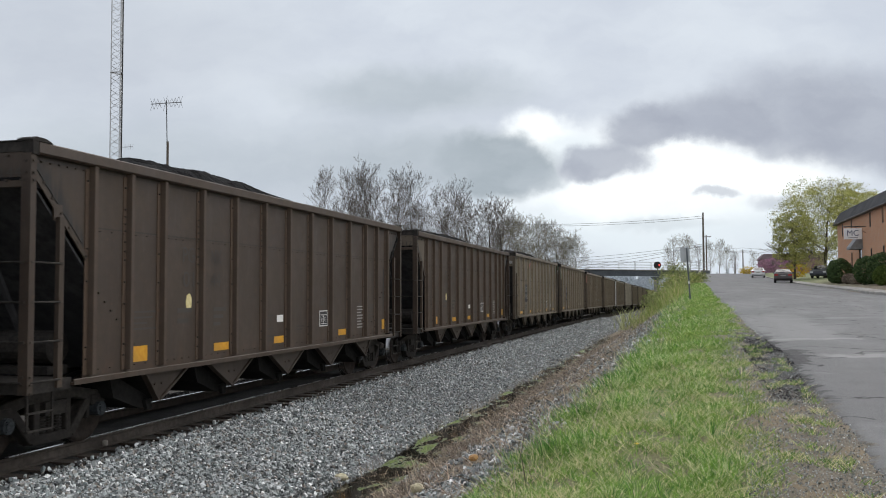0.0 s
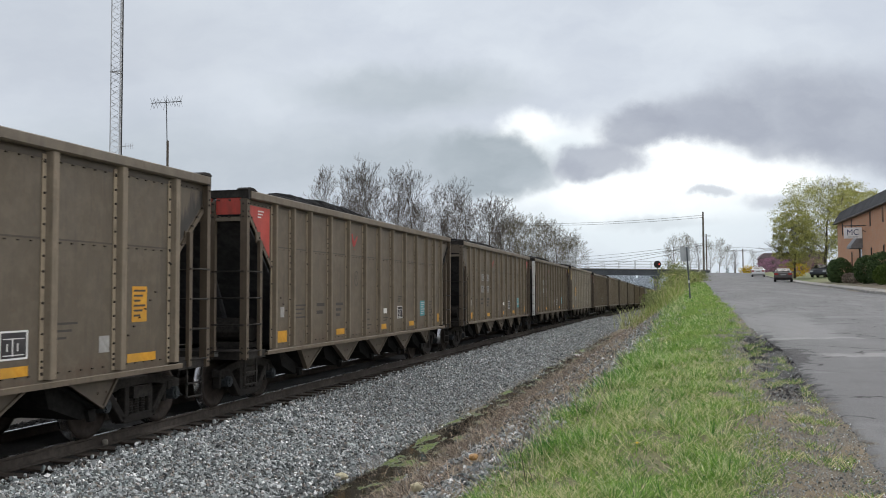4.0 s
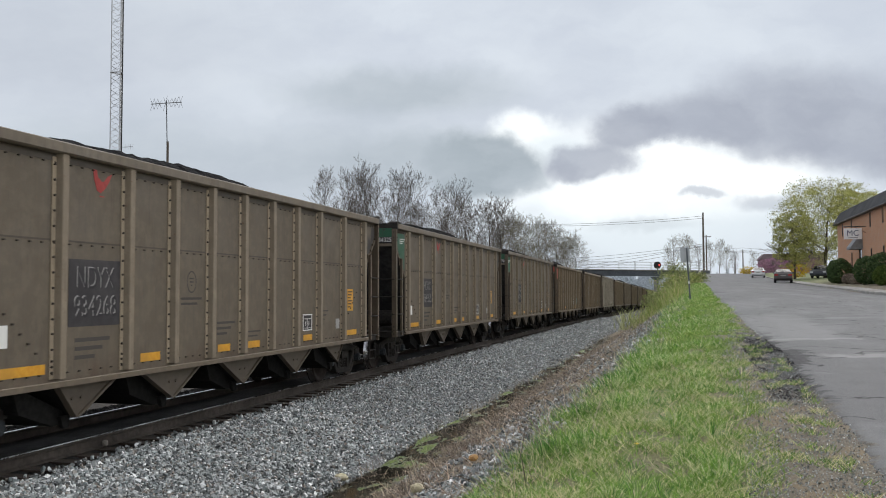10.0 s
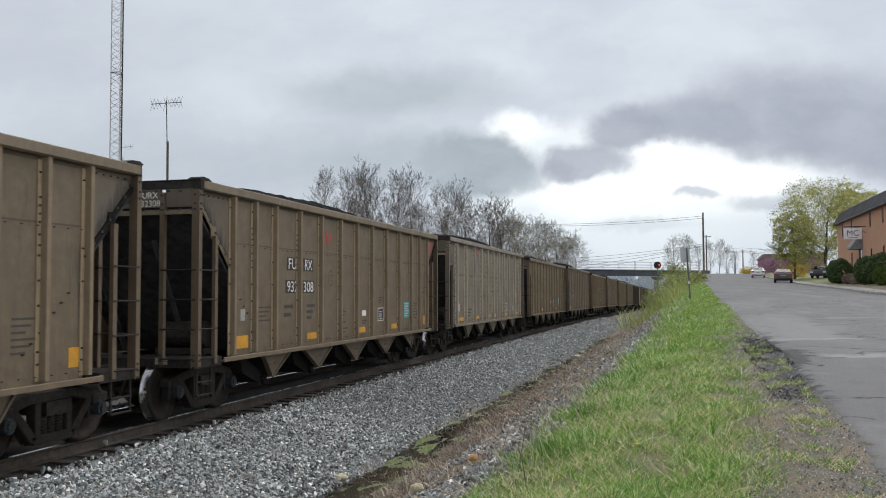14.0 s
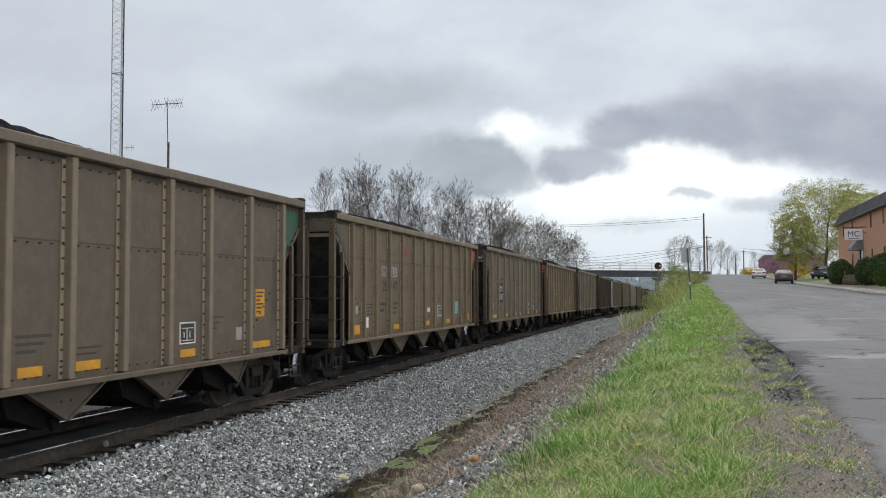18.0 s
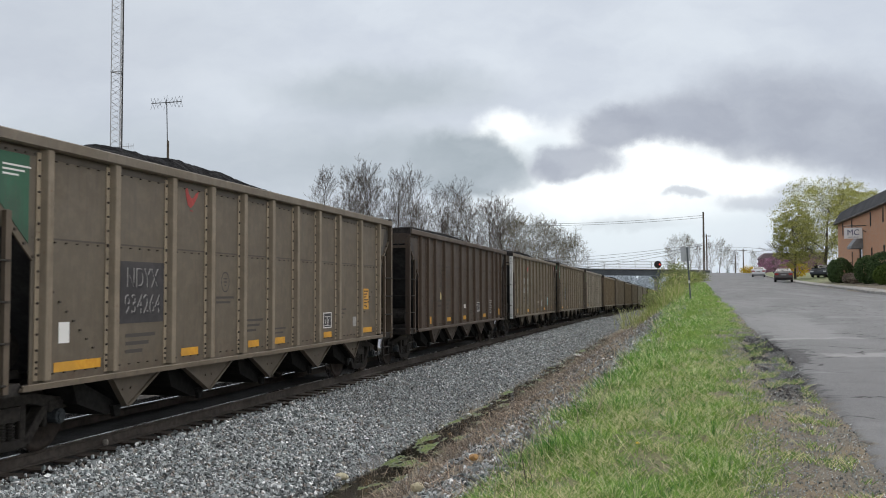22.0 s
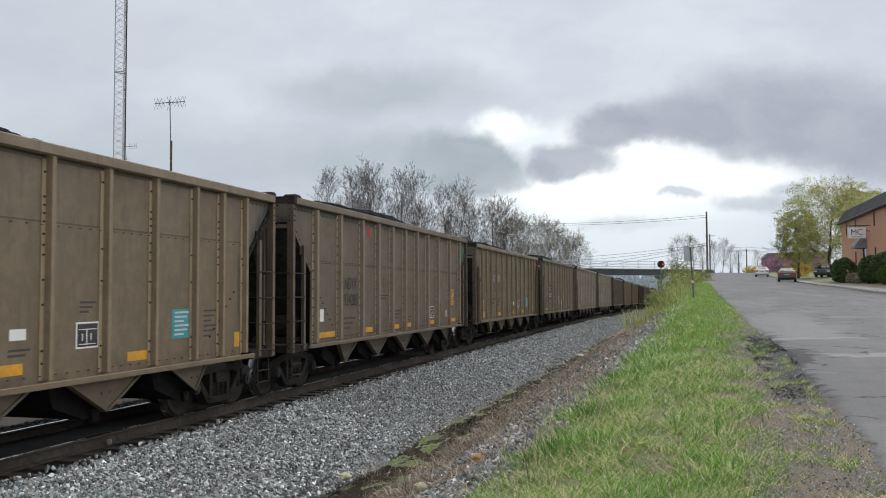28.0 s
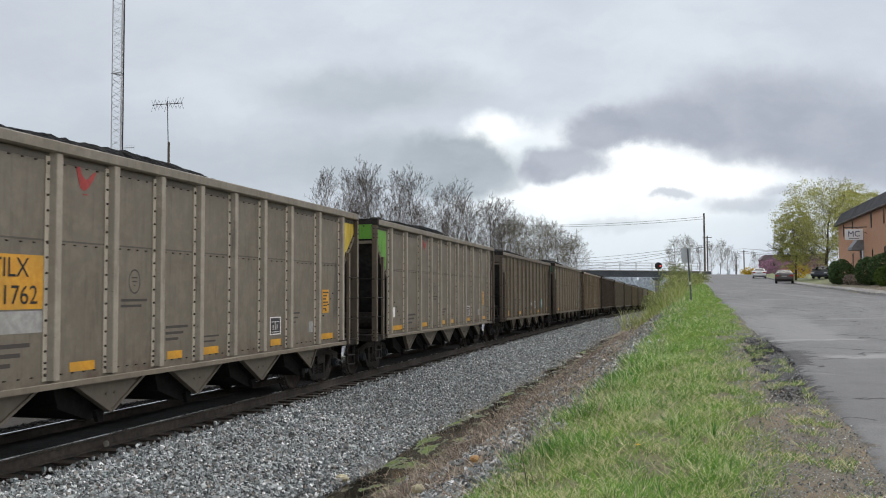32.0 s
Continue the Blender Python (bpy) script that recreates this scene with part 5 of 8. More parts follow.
    grime = k.math("MULTIPLY", k.ramp(grime, 1.52, 1.36), k.ramp(sep.outputs[1], 12.0, 9.5))
    gritty = k.noise(v, 45, 5, 0.8)
    c = k.mix(grime, c, k.mix(k.ramp(gritty, 0.35, 0.65), (0.07, 0.06, 0.048), (0.24, 0.21, 0.165)))
    k.colour(c)
    k.bump(k.math("SUBTRACT", k.math("ADD", fine, k.math("MULTIPLY", grime, gritty)), k.math("MULTIPLY", worn, 1.2)), 0.6, 0.012)
    return m


M_ROAD = road_material()


def build_road():
    ys = np.concatenate([np.arange(-60, 0, 10), np.arange(0, 5, 0.25), np.arange(5, 20, 0.06), np.arange(20, 40, 0.25), np.arange(40, 100, 2), np.arange(100, 720, 20)])
    n = 24
    v = np.empty((len(ys), n, 3))
    for j, y in enumerate(ys):
        a, b, z = curve(ROAD_L, y), curve(ROAD_R, y), curve(ROAD_Z, y)
        ragged = 0.14 * noise.noise(Vector((y / 1.3, 0.3, 0))) + 0.09 * noise.noise(Vector((y / 0.33, 5.3, 0))) + 0.05 * noise.noise(Vector((y / 0.11, 2.3, 0)))
        for i in range(n):
            f = (i / (n - 1)) ** 1.6
            x = a + (ragged if i < 3 else 0) * (1 - i / 3) + (b - a) * f
            zz = z + 0.03 * math.sin(math.pi * f) - (0.018 if i == 1 else 0.0) - road_fall(y) * f + (-0.045 if i == 0 else 0.006 * noise.noise(Vector((x, y / 2, 0))))
            v[j, i] = (x, y, zz)
    tagged(new("road", sheet("road", v.reshape(-1, 3), grid_faces(len(ys), n)[:, ::-1], M_ROAD)), "worn grey asphalt road with ragged crumbling edge", "road", kind="structure")


build_road()


# ---- sky backdrop: drifting clouds ahead ----
def cloud_material():
    m = bpy.data.materials.new("overcast_clouds")
    m.use_nodes = True
    m.node_tree.nodes.clear()
    k = Kit(m)
    tc = k.node("ShaderNodeTexCoord")
    sep = k.node("ShaderNodeSeparateXYZ")
    k.link(tc.outputs["Object"], sep.inputs[0])
    u = k.math("DIVIDE", sep.outputs[0], sep.outputs[1])
    w = k.math("DIVIDE", sep.outputs[2], sep.outputs[1])
    pos = k.node("ShaderNodeCombineXYZ")
    k.link(u, pos.inputs[0])
    k.link(w, pos.inputs[1])
    p = pos.outputs[0]
    warp = k.node("ShaderNodeTexNoise")
    k.link(p, warp.inputs["Vector"])
    warp.inputs["Scale"].default_value, warp.inputs["Detail"].default_value, warp.inputs["Roughness"].default_value = 13.0, 8.0, 0.60
    off = k.node("ShaderNodeVectorMath", operation="SUBTRACT")
    k.link(warp.outputs["Color"], off.inputs[0])
    off.inputs[1].default_value = (0.5, 0.5, 0.5)
    mul = k.node("ShaderNodeVectorMath", operation="MULTIPLY")
    k.link(off.outputs[0], mul.inputs[0])
    mul.inputs[1].default_value = (0.075, 0.045, 0)
    add = k.node("ShaderNodeVectorMath", operation="ADD")
    k.link(p, add.inputs[0])
    k.link(mul.outputs[0], add.inputs[1])
    q = add.outputs[0]
    flat = k.node("ShaderNodeMapping")
    k.link(q, flat.inputs[0])
    flat.inputs["Scale"].default_value = (1, 2.2, 1)
    soft, puff = k.noise(flat.outputs[0], 5.0, 5, 0.55), k.noise(flat.outputs[0], 16.0, 5, 0.6)
    c = k.mix(k.ramp(soft, 0.3, 0.7), (0.61, 0.665, 0.755), (0.72, 0.78, 0.855))

    def blob(c, x, y, rx, ry, col, amount, lo=0.55, hi=1.15, up=1.0):
        """A cloud or a gap round (x, y), in tangents from straight ahead, with a ragged rim."""
        d = k.node("ShaderNodeVectorMath", operation="SUBTRACT")
        k.link(q, d.inputs[0])
        d.inputs[1].default_value = (x, y, 0)
        s = k.node("ShaderNodeVectorMath", operation="MULTIPLY")
        k.link(d.outputs[0], s.inputs[0])
        s.inputs[1].default_value = (1 / rx, 1 / ry, 0)
        if up != 1.0:
            part_xy = k.node("ShaderNodeSeparateXYZ")
            k.link(s.outputs[0], part_xy.inputs[0])
            tall = k.math("MAXIMUM", k.math("MULTIPLY", part_xy.outputs[1], 1.0 / up), k.math("MULTIPLY", part_xy.outputs[1], -1.0))
            s = k.node("ShaderNodeCombineXYZ")
            k.link(part_xy.outputs[0], s.inputs[0])
            k.link(tall, s.inputs[1])
        n = k.node("ShaderNodeVectorMath", operation="LENGTH")
        k.link(s.outputs[0], n.inputs[0])
        return k.mix(k.ramp(n.outputs["Value"], hi, lo, 0.0, amount), c, col)

    for b in CLOUDS:
        c = blob(c, *b)
    c = k.mix(k.ramp(puff, 0.35, 0.75, 0.0, 0.16), c, (0.72, 0.77, 0.83))
    em = k.node("ShaderNodeEmission")
    k.link(c, em.inputs["Color"])
    em.inputs["Strength"].default_value = 1.0
    out = k.node("ShaderNodeOutputMaterial")
    k.link(em.outputs[0], out.inputs["Surface"])
    m.cycles.emission_sampling = "NONE"
    return m


def tan_at(px, py, rx, ry):
    return ((px - 784) / 1593, (518 - py) / 1593, rx / 1593, ry / 1593)


WHITEGAP, PALEGAP, DULL, DUSK = (1.10, 1.15, 1.17), (0.82, 0.90, 0.95), (0.40, 0.435, 0.515), (0.46, 0.52, 0.575)
# each: place and reach, colour, amount, soft rim, stretch upwards
HIGH_CLOUDS = [
    (*tan_at(180, 290, 430, 130), DUSK, 0.65, 0.2, 1.2),
    (*tan_at(60, 60, 520, 170), (0.52, 0.565, 0.64), 0.6, 0.2, 1.2),
    (*tan_at(1120, 390, 430, 100), PALEGAP, 0.9, 0.3, 1.2),
    (*tan_at(620, 290, 280, 120), DUSK, 0.6, 0.2, 1.2),
    (*tan_at(690, 155, 250, 55), DUSK, 0.8, 0.3, 1.2),
    (*tan_at(1000, 290, 240, 90), WHITEGAP, 0.75, 0.5, 1.1),
]
GAPS = [
    (*tan_at(1240, 300, 250, 62), WHITEGAP, 1.0, 0.6, 1.15),
    (*tan_at(1110, 355, 270, 55), WHITEGAP, 0.75, 0.3, 1.2),
    (*tan_at(915, 236, 80, 52), WHITEGAP, 1.0, 0.5, 1.15),
    (*tan_at(975, 262, 60, 40), PALEGAP, 0.8, 0.4, 1.2),
]
LOW_CLOUDS = [
    (*tan_at(838, 290, 118, 70), (0.40, 0.46, 0.51), 1.0, 0.65, 1.1),
    (*tan_at(690, 290, 150, 60), DUSK, 0.7, 0.4, 1.15),
    (*tan_at(910, 320, 60, 30), DUSK, 0.7, 0.5, 1.15),
    (*tan_at(1030, 285, 92, 40), DULL, 0.85, 0.6, 1.1),
    (*tan_at(985, 300, 50, 26), DULL, 0.7, 0.5, 1.15),
    (*tan_at(1110, 232, 95, 42), DULL, 0.9, 0.6, 1.1, 1.2),
    (*tan_at(1230, 222, 150, 42), DULL, 0.78, 0.5, 1.1, 1.8),
    (*tan_at(1360, 236, 180, 50), DULL, 0.78, 0.5, 1.1, 2.9),
    (*tan_at(1500, 255, 170, 62), DULL, 0.78, 0.45, 1.1, 2.7),
    (*tan_at(1640, 290, 160, 60), DULL, 0.8, 0.45, 1.1, 2.7),
    (*tan_at(1350, 362, 85, 20), DULL, 0.5, 0.4, 1.2),
    (*tan_at(1420, 338, 60, 14), DULL, 0.45, 0.4, 1.2),
    (*tan_at(1229, 347, 42, 11), DULL, 0.6, 0.4, 1.2),
    (*tan_at(1130, 400, 120, 14), DUSK, 0.35, 0.3, 1.2),
]
CLOUDS = HIGH_CLOUDS + GAPS + LOW_CLOUDS
M_CLOUDS = cloud_material()


def build_sky():
    nu, nv, r = 60, 24, 2600.0
    v = np.empty((nu, nv, 3))
    for i in range(nu):
        a = radians(-52 + 104 * i / (nu - 1))
        for j in range(nv):
            e = radians(-2.5 + 44 * j / (nv - 1))
            v[i, j] = (r * math.sin(a) * math.cos(e), r * math.cos(a) * math.cos(e), r * math.sin(e))
    ob = tagged(new("backdrop", sheet("backdrop", v.reshape(-1, 3), grid_faces(nu, nv), M_CLOUDS)), "drifting grey and white overcast clouds", "sky", kind="structure")
    ob.matrix_basis = pose(0, 0, EYE[2], 0, 0, YAW)
    return ob


SKY = build_sky()


# ---- far things, first blocks ----
def spot(px, py, d):
    """A place d metres deep along the level view axis, from its bearing and rise."""
    a = radians(YAW)
    r, h = (px - 784) / 1593 * d, (518.5 - py) / 1593 * d
    return Vector((r * math.cos(a) - d * math.sin(a), r * math.sin(a) + d * math.cos(a), EYE[2] + h))


# ---- ties ----
def build_ties():
    bm = bmesh.new()
    box(bm, -1.3, -0.115, -0.18, 1.3, 0.115, 0.0)
    kinds = []
    rng = random.Random(3)
    for _ in range(5):
        b = bm.copy()
        for v in b.verts:
            v.co += Vector((rng.uniform(-0.05, 0.05), rng.uniform(-0.012, 0.012), rng.uniform(-0.008, 0.006)))
        kinds.append(mesh_of("tie", b, M_TIE))
    bm.free()
    track = tagged(new("ties"), "dark creosoted timber ties bedded in ballast", "railway ties", kind="structure")
    y, n = -3.0, 0
    while n < 300:
        o = new("tie", kinds[n % 5])
        o.parent = track
        o.matrix_basis = on_track(y) @ pose(rng.uniform(-0.05, 0.05), 0, -0.178 + rng.uniform(-0.012, 0.0), 0, 0, rng.uniform(-1.2, 1.2))
        y += 0.5 + rng.uniform(-0.02, 0.02)
        n += 1


# ---- plants ----
def strips(name, base, tip, width, mat, bow, rng):
    """Blades: bent tapered strips from base to tip, three triangles each, joined."""
    n = len(base)
    d = tip - base
    side = np.stack([-d[:, 1], d[:, 0], np.zeros(n)], 1) + 0.15 * rng.normal(size=(n, 3))
    side /= np.linalg.norm(side, axis=1, keepdims=True) + 1e-9
    side *= width[:, None] / 2
    mid = base + d * 0.55 + np.array([0, 0, 1.0]) * (bow * np.linalg.norm(d, axis=1))[:, None]
    v = np.stack([base - side, base + side, mid - side * 0.8, mid + side * 0.8, tip], 1)
    f = np.array([(0, 1, 3), (0, 3, 2), (2, 3, 4)])[None] + (np.arange(n) * 5)[:, None, None]
    return sheet(name, v.reshape(-1, 3), f.reshape(-1, 3), mat, smooth=False)


def leafy(name, lo, hi, odd=None, share=0.0, rough=0.7, glow=0.25):
    """Leaf colour that differs from blade to blade, a little light passing through."""
    m = material(name, hi, rough)
    m.node_tree.nodes["Principled BSDF"].inputs["Specular IOR Level"].default_value = 0.2
    k = Kit(m)
    g = k.node("ShaderNodeNewGeometry")
    r = g.outputs["Random Per Island"]
    v = k.place()
    patch = k.noise(v, 1.1, 3, 0.6)
    c = k.mix(k.ramp(r, 0.0, 0.9), lo, hi)
    if odd:
        c = k.mix(k.ramp(k.math("ADD", r, k.math("MULTIPLY", patch, 0.6)), 1.32 - share, 1.40 - share), c, odd)
    k.colour(c)
    tr = k.node("ShaderNodeBsdfTranslucent")
    k.put(tr.inputs["Color"], c)
    mx = k.node("ShaderNodeMixShader")
    mx.inputs[0].default_value = glow
    k.link(k.b.outputs[0], mx.inputs[1])
    k.link(tr.outputs[0], mx.inputs[2])
    k.link(mx.outputs[0], k.t.nodes["Material Output"].inputs["Surface"])
    return m


M_GRASS = leafy("spring_grass", (0.09, 0.20, 0.035), (0.44, 0.64, 0.14), (0.78, 0.72, 0.44), 0.40)
M_FARGRASS = leafy("spring_grass_beyond", (0.11, 0.21, 0.04), (0.40, 0.58, 0.14), (0.62, 0.60, 0.30), 0.16)
M_TUFT = leafy("grass_tuft_blades", (0.045, 0.165, 0.03), (0.42, 0.68, 0.15), (0.86, 0.82, 0.52), 0.33)
M_STRAW = leafy("dead_stems", (0.24, 0.19, 0.135), (0.62, 0.53, 0.40), glow=0.1)
M_WEED = leafy("dry_brown_weed", (0.12, 0.098, 0.078), (0.37, 0.31, 0.25), glow=0.05)
M_CANE = leafy("dead_cane", (0.16, 0.10, 0.075), (0.52, 0.40, 0.29), glow=0.05)
M_FROND = leafy("pale_frond", (0.36, 0.40, 0.16), (0.60, 0.62, 0.32), glow=0.2)
M_TALL = leafy("tall_pale_grass", (0.20, 0.27, 0.06), (0.46, 0.52, 0.19), (0.58, 0.50, 0.28), 0.26)


def heights(x, y):
    return np.array([ground_height(a, b) + (lumps(a, b, 0.05, 0.9) if -3.8 < a < 1 and b < 60 else 0) for a, b in zip(x, y)])


def field(x, y, size, shift=0.0):
    return np.array([noise.noise(Vector((a / size, b / size, shift))) for a, b in zip(x, y)])


def build_grass():
    """A short thin sward, and over it tufts whose longer blades lean outwards."""
    rng = np.random.default_rng(11)

    def strip_of(n, power, right):
        y = 4.5 + 75 * rng.random(n) ** power
        a = np.interp(y, [p[0] for p in VERGE_X], [p[1] for p in VERGE_X]) + 0.15
        b = np.interp(y, [p[0] for p in ROAD_L], [p[1] for p in ROAD_L]) + np.interp(y, [14, 26], [right, -0.04])
        x = a - 0.35 + (b - a + 0.5) * rng.random(n)
        edge = np.clip((b + 0.15 + 0.35 * field(x, y, 0.8, 31.0) - x) / 0.5, 0, 1) * np.clip((x - a + 0.35) / 0.3, 0, 1)
        return x, y, a, edge

    # sward
    x, y, a, edge = strip_of(240000, 2.0, -0.66)
    keep = rng.random(len(x)) < edge ** 0.8 * np.clip(0.64 + 1.6 * field(x, y, 0.5), 0.08, 1)
    x, y = x[keep], y[keep]
    tall = 0.035 + 0.065 * rng.random(len(x))
    base = np.stack([x, y, heights(x, y) - 0.008], 1)
    lean = rng.normal(size=(len(x), 2)) * 0.9
    tip = base + np.stack([lean[:, 0] * tall, lean[:, 1] * tall, tall], 1)
    width = (0.0036 + 0.0034 * rng.random(len(x))) * np.interp(y, [8, 22, 40], [1, 1.4, 2.0])
    for sel, mat, lab in ((y < 15, M_GRASS, "short bright green spring grass with straw-coloured blades"), (y >= 15, M_FARGRASS, "short even green spring grass along the road")):
        tagged(new("verge_grass", strips("verge_grass", base[sel], tip[sel], width[sel], mat, 0.05, rng)), lab, "grass", kind="stuff")
    # scattered blades and small tufts on the dirt shoulder
    n = 30000
    y = 5 + 22 * rng.random(n) ** 1.5
    x = np.interp(y, [p[0] for p in ROAD_L], [p[1] for p in ROAD_L]) - 0.75 + 0.72 * rng.random(n)
    keep = field(x, y, 0.32, 15.0) > 0.16
    x, y = x[keep], y[keep]
    base = np.stack([x, y, heights(x, y) - 0.006], 1)
    tall = 0.025 + 0.05 * rng.random(len(x))
    lean = rng.normal(size=(len(x), 2)) * 0.8
    tip = base + np.stack([lean[:, 0] * tall, lean[:, 1] * tall, tall], 1)
    tagged(new("shoulder_grass", strips("shoulder_grass", base, tip, 0.004 + 0.003 * rng.random(len(x)), M_GRASS, 0.05, rng)), "thin scattered grass on the dirt shoulder", "grass", kind="stuff")
    # tufts
    x, y, a, edge = strip_of(9000, 2.1, -0.80)
    size = np.clip(0.42 + 1.8 * field(x, y, 0.7, 4.0) + 0.75 * rng.random(len(x)) ** 2, 0.15, 1.8) * (1 + np.interp(y, [7, 12], [0.15, 0.7]) * np.exp(-((x - a) / 0.4) ** 2)) * np.interp(y, [5.5, 9], [0.62, 1.0])
    keep = rng.random(len(x)) < edge * np.clip(0.45 + 0.9 * field(x, y, 1.2, 7.0), 0.12, 1)
    x, y, size = x[keep], y[keep], size[keep]
    m = 44
    n = len(x) * m
    ang, rad = rng.random(n) * 2 * np.pi, rng.random(n) ** 0.6
    s = np.repeat(size, m)
    bx, by = np.repeat(x, m) + np.cos(ang) * rad * 0.055 * s, np.repeat(y, m) + np.sin(ang) * rad * 0.055 * s
    tall = s * 0.125 * np.interp(by, [8, 30], [1.0, 0.75]) * (0.45 + 0.75 * rng.random(n))
    out = (0.25 + 0.75 * rad) * (0.5 + 0.7 * rng.random(n))
    bz = np.repeat(heights(x, y), m) - 0.01
    base = np.stack([bx, by, bz], 1)
    tip = base + np.stack([np.cos(ang) * out * tall, np.sin(ang) * out * tall, tall * (1.05 - 0.45 * out)], 1)
    width = (0.004 + 0.0036 * rng.random(n)) * np.interp(by, [8, 22, 40], [0.9, 1.3, 1.7])
    tagged(new("grass_tufts", strips("grass_tufts", base, tip, width, M_TUFT, 0.10, rng)), "thick tufts of longer green grass on the verge", "grass", kind="stuff")


def build_weeds():
    """Dead stems and brown tangle on the bank and along the ditch."""
    rng = np.random.default_rng(21)
    n = 60000
    y = 5.0 + 60 * rng.random(n) ** 1.8
    xv = np.interp(y, [p[0] for p in VERGE_X], [p[1] for p in VERGE_X])
    x = -4.75 + (xv + 0.6 + 4.75) * rng.random(n)
    keep = (rng.random(n) < np.clip(0.35 + 1.5 * field(x, y, 0.9, 9.0), 0.03, 1) * np.where(x > -2.9, 0.45, 1.0)) & ~((x < -4.05) & (y < 12))
    x, y = x[keep], y[keep]
    m = len(x)
    base = np.stack([x, y, heights(x, y)], 1)
    ang, up = rng.random(m) * 2 * np.pi, rng.random(m) ** 2
    ln = 0.10 + 0.34 * rng.random(m) ** 2
    tip = base + np.stack([np.cos(ang) * ln * (1 - up * 0.6), np.sin(ang) * ln * (1 - up * 0.6), 0.02 + ln * up], 1)
    half = rng.random(m) < 0.55
    for nm, sel, mat, lab in (("dead_grass", half, M_STRAW, "straw-coloured dead stems lying on the bank"), ("dry_weeds", ~half, M_WEED, "tangled dry brown weeds along the ditch")):
        tagged(new(nm, strips(nm, base[sel], tip[sel], 0.006 + 0.005 * rng.random(sel.sum()), mat, 0.08, rng)), lab, "weeds", kind="stuff")
    # long arching dead canes
    n = 5200
    y = 6.0 + 34 * rng.random(n) ** 1.6
    xv = np.interp(y, [p[0] for p in VERGE_X], [p[1] for p in VERGE_X])
    x = -4.3 + (xv + 4.1) * rng.random(n)
    keep = field(x, y, 1.0, 12.0) > -0.05
    x, y = x[keep], y[keep]
    m = len(x)
    base = np.stack([x, y, heights(x, y)], 1)
    ang, ln = rng.random(m) * 2 * np.pi, 0.25 + 0.55 * rng.random(m) ** 2
    tip = base + np.stack([np.cos(ang) * ln, np.sin(ang) * ln, 0.04 + 0.25 * rng.random(m) * ln], 1)
    tagged(new("dead_canes", strips("dead_canes", base, tip, 0.005 + 0.004 * rng.random(m), M_CANE, 0.14, rng)), "long arching reddish-brown dead canes tangled on the bank", "weeds", kind="stuff")
    # denser low mats of brown tangle
    n = 60000
    y = 7.0 + 55 * rng.random(n) ** 1.5
    x = -4.2 + 1.35 * rng.random(n) + 0.25 * field(np.zeros(n), y, 1.5)
    keep = field(x, y, 0.7, 2.0) > 0.02
    x, y = x[keep], y[keep]
    m = len(x)
    base = np.stack([x, y, heights(x, y)], 1)
    ang = rng.random(m) * 2 * np.pi
    ln = 0.05 + 0.13 * rng.random(m)
    tip = base + np.stack([np.cos(ang) * ln, np.sin(ang) * ln, 0.03 + 0.10 * rng.random(m)], 1)
    tagged(new("bramble_mat", strips("bramble_mat", base, tip, np.full(m, 0.006), M_WEED, 0.1, rng)), "low mat of dry brown brambles", "weeds", kind="stuff")




def build_bank_rocks():
    rng = np.random.default_rng(31)
    n = 62000
    y = 5.0 + 50 * rng.random(n) ** 1.7
    xv = np.interp(y, [p[0] for p in VERGE_X], [p[1] for p in VERGE_X])
    x = -4.72 + (xv + 0.55 + 4.72) * rng.random(n)
    keep = rng.random(n) < np.clip(0.75 + 1.4 * field(x, y, 1.2, 5.0) - 0.6 * (np.abs(x - xv + 0.45) > 0.55), 0.05, 1)
    keep &= ~((x < -4.05) & (y < 13) & (rng.random(n) < 0.92)) & ~((x > xv + 0.15) & (y < 16))
    x, y = x[keep], y[keep]
    size = (0.013 + 0.024 * rng.random(len(x)) ** 3) * np.clip(y / 10, 0.5, 1.0)
    xyz = np.stack([x, y, heights(x, y) + 0.012], 1)
    tagged(new("bank_gravel", scatter("bank_gravel", xyz, size, M_BALLAST, rng, (ROCK, ROCK_F), 0.7, 0.4)), "grey gravel and small rocks strewn on the bank", "gravel", kind="stuff")
    # crumbs of stone and asphalt on the dirt shoulder
    n = 34000
    y = 4.5 + 22 * rng.random(n) ** 1.7
    x = np.interp(y, [p[0] for p in ROAD_L], [p[1] for p in ROAD_L]) - 0.85 + 1.15 * rng.random(n)
    size = 0.003 + 0.009 * rng.random(n) ** 3
    z = np.maximum(heights(x, y), np.array([curve(ROAD_Z, b) - 0.02 for b in y])) + 0.003
    tagged(new("shoulder_crumbs", scatter("shoulder_crumbs", np.stack([x, y, z], 1), size, M_BALLAST, rng, (STONE, STONE_F), 0.7, 0.4)), "broken asphalt crumbs and grit on the dirt shoulder", "gravel", kind="stuff")


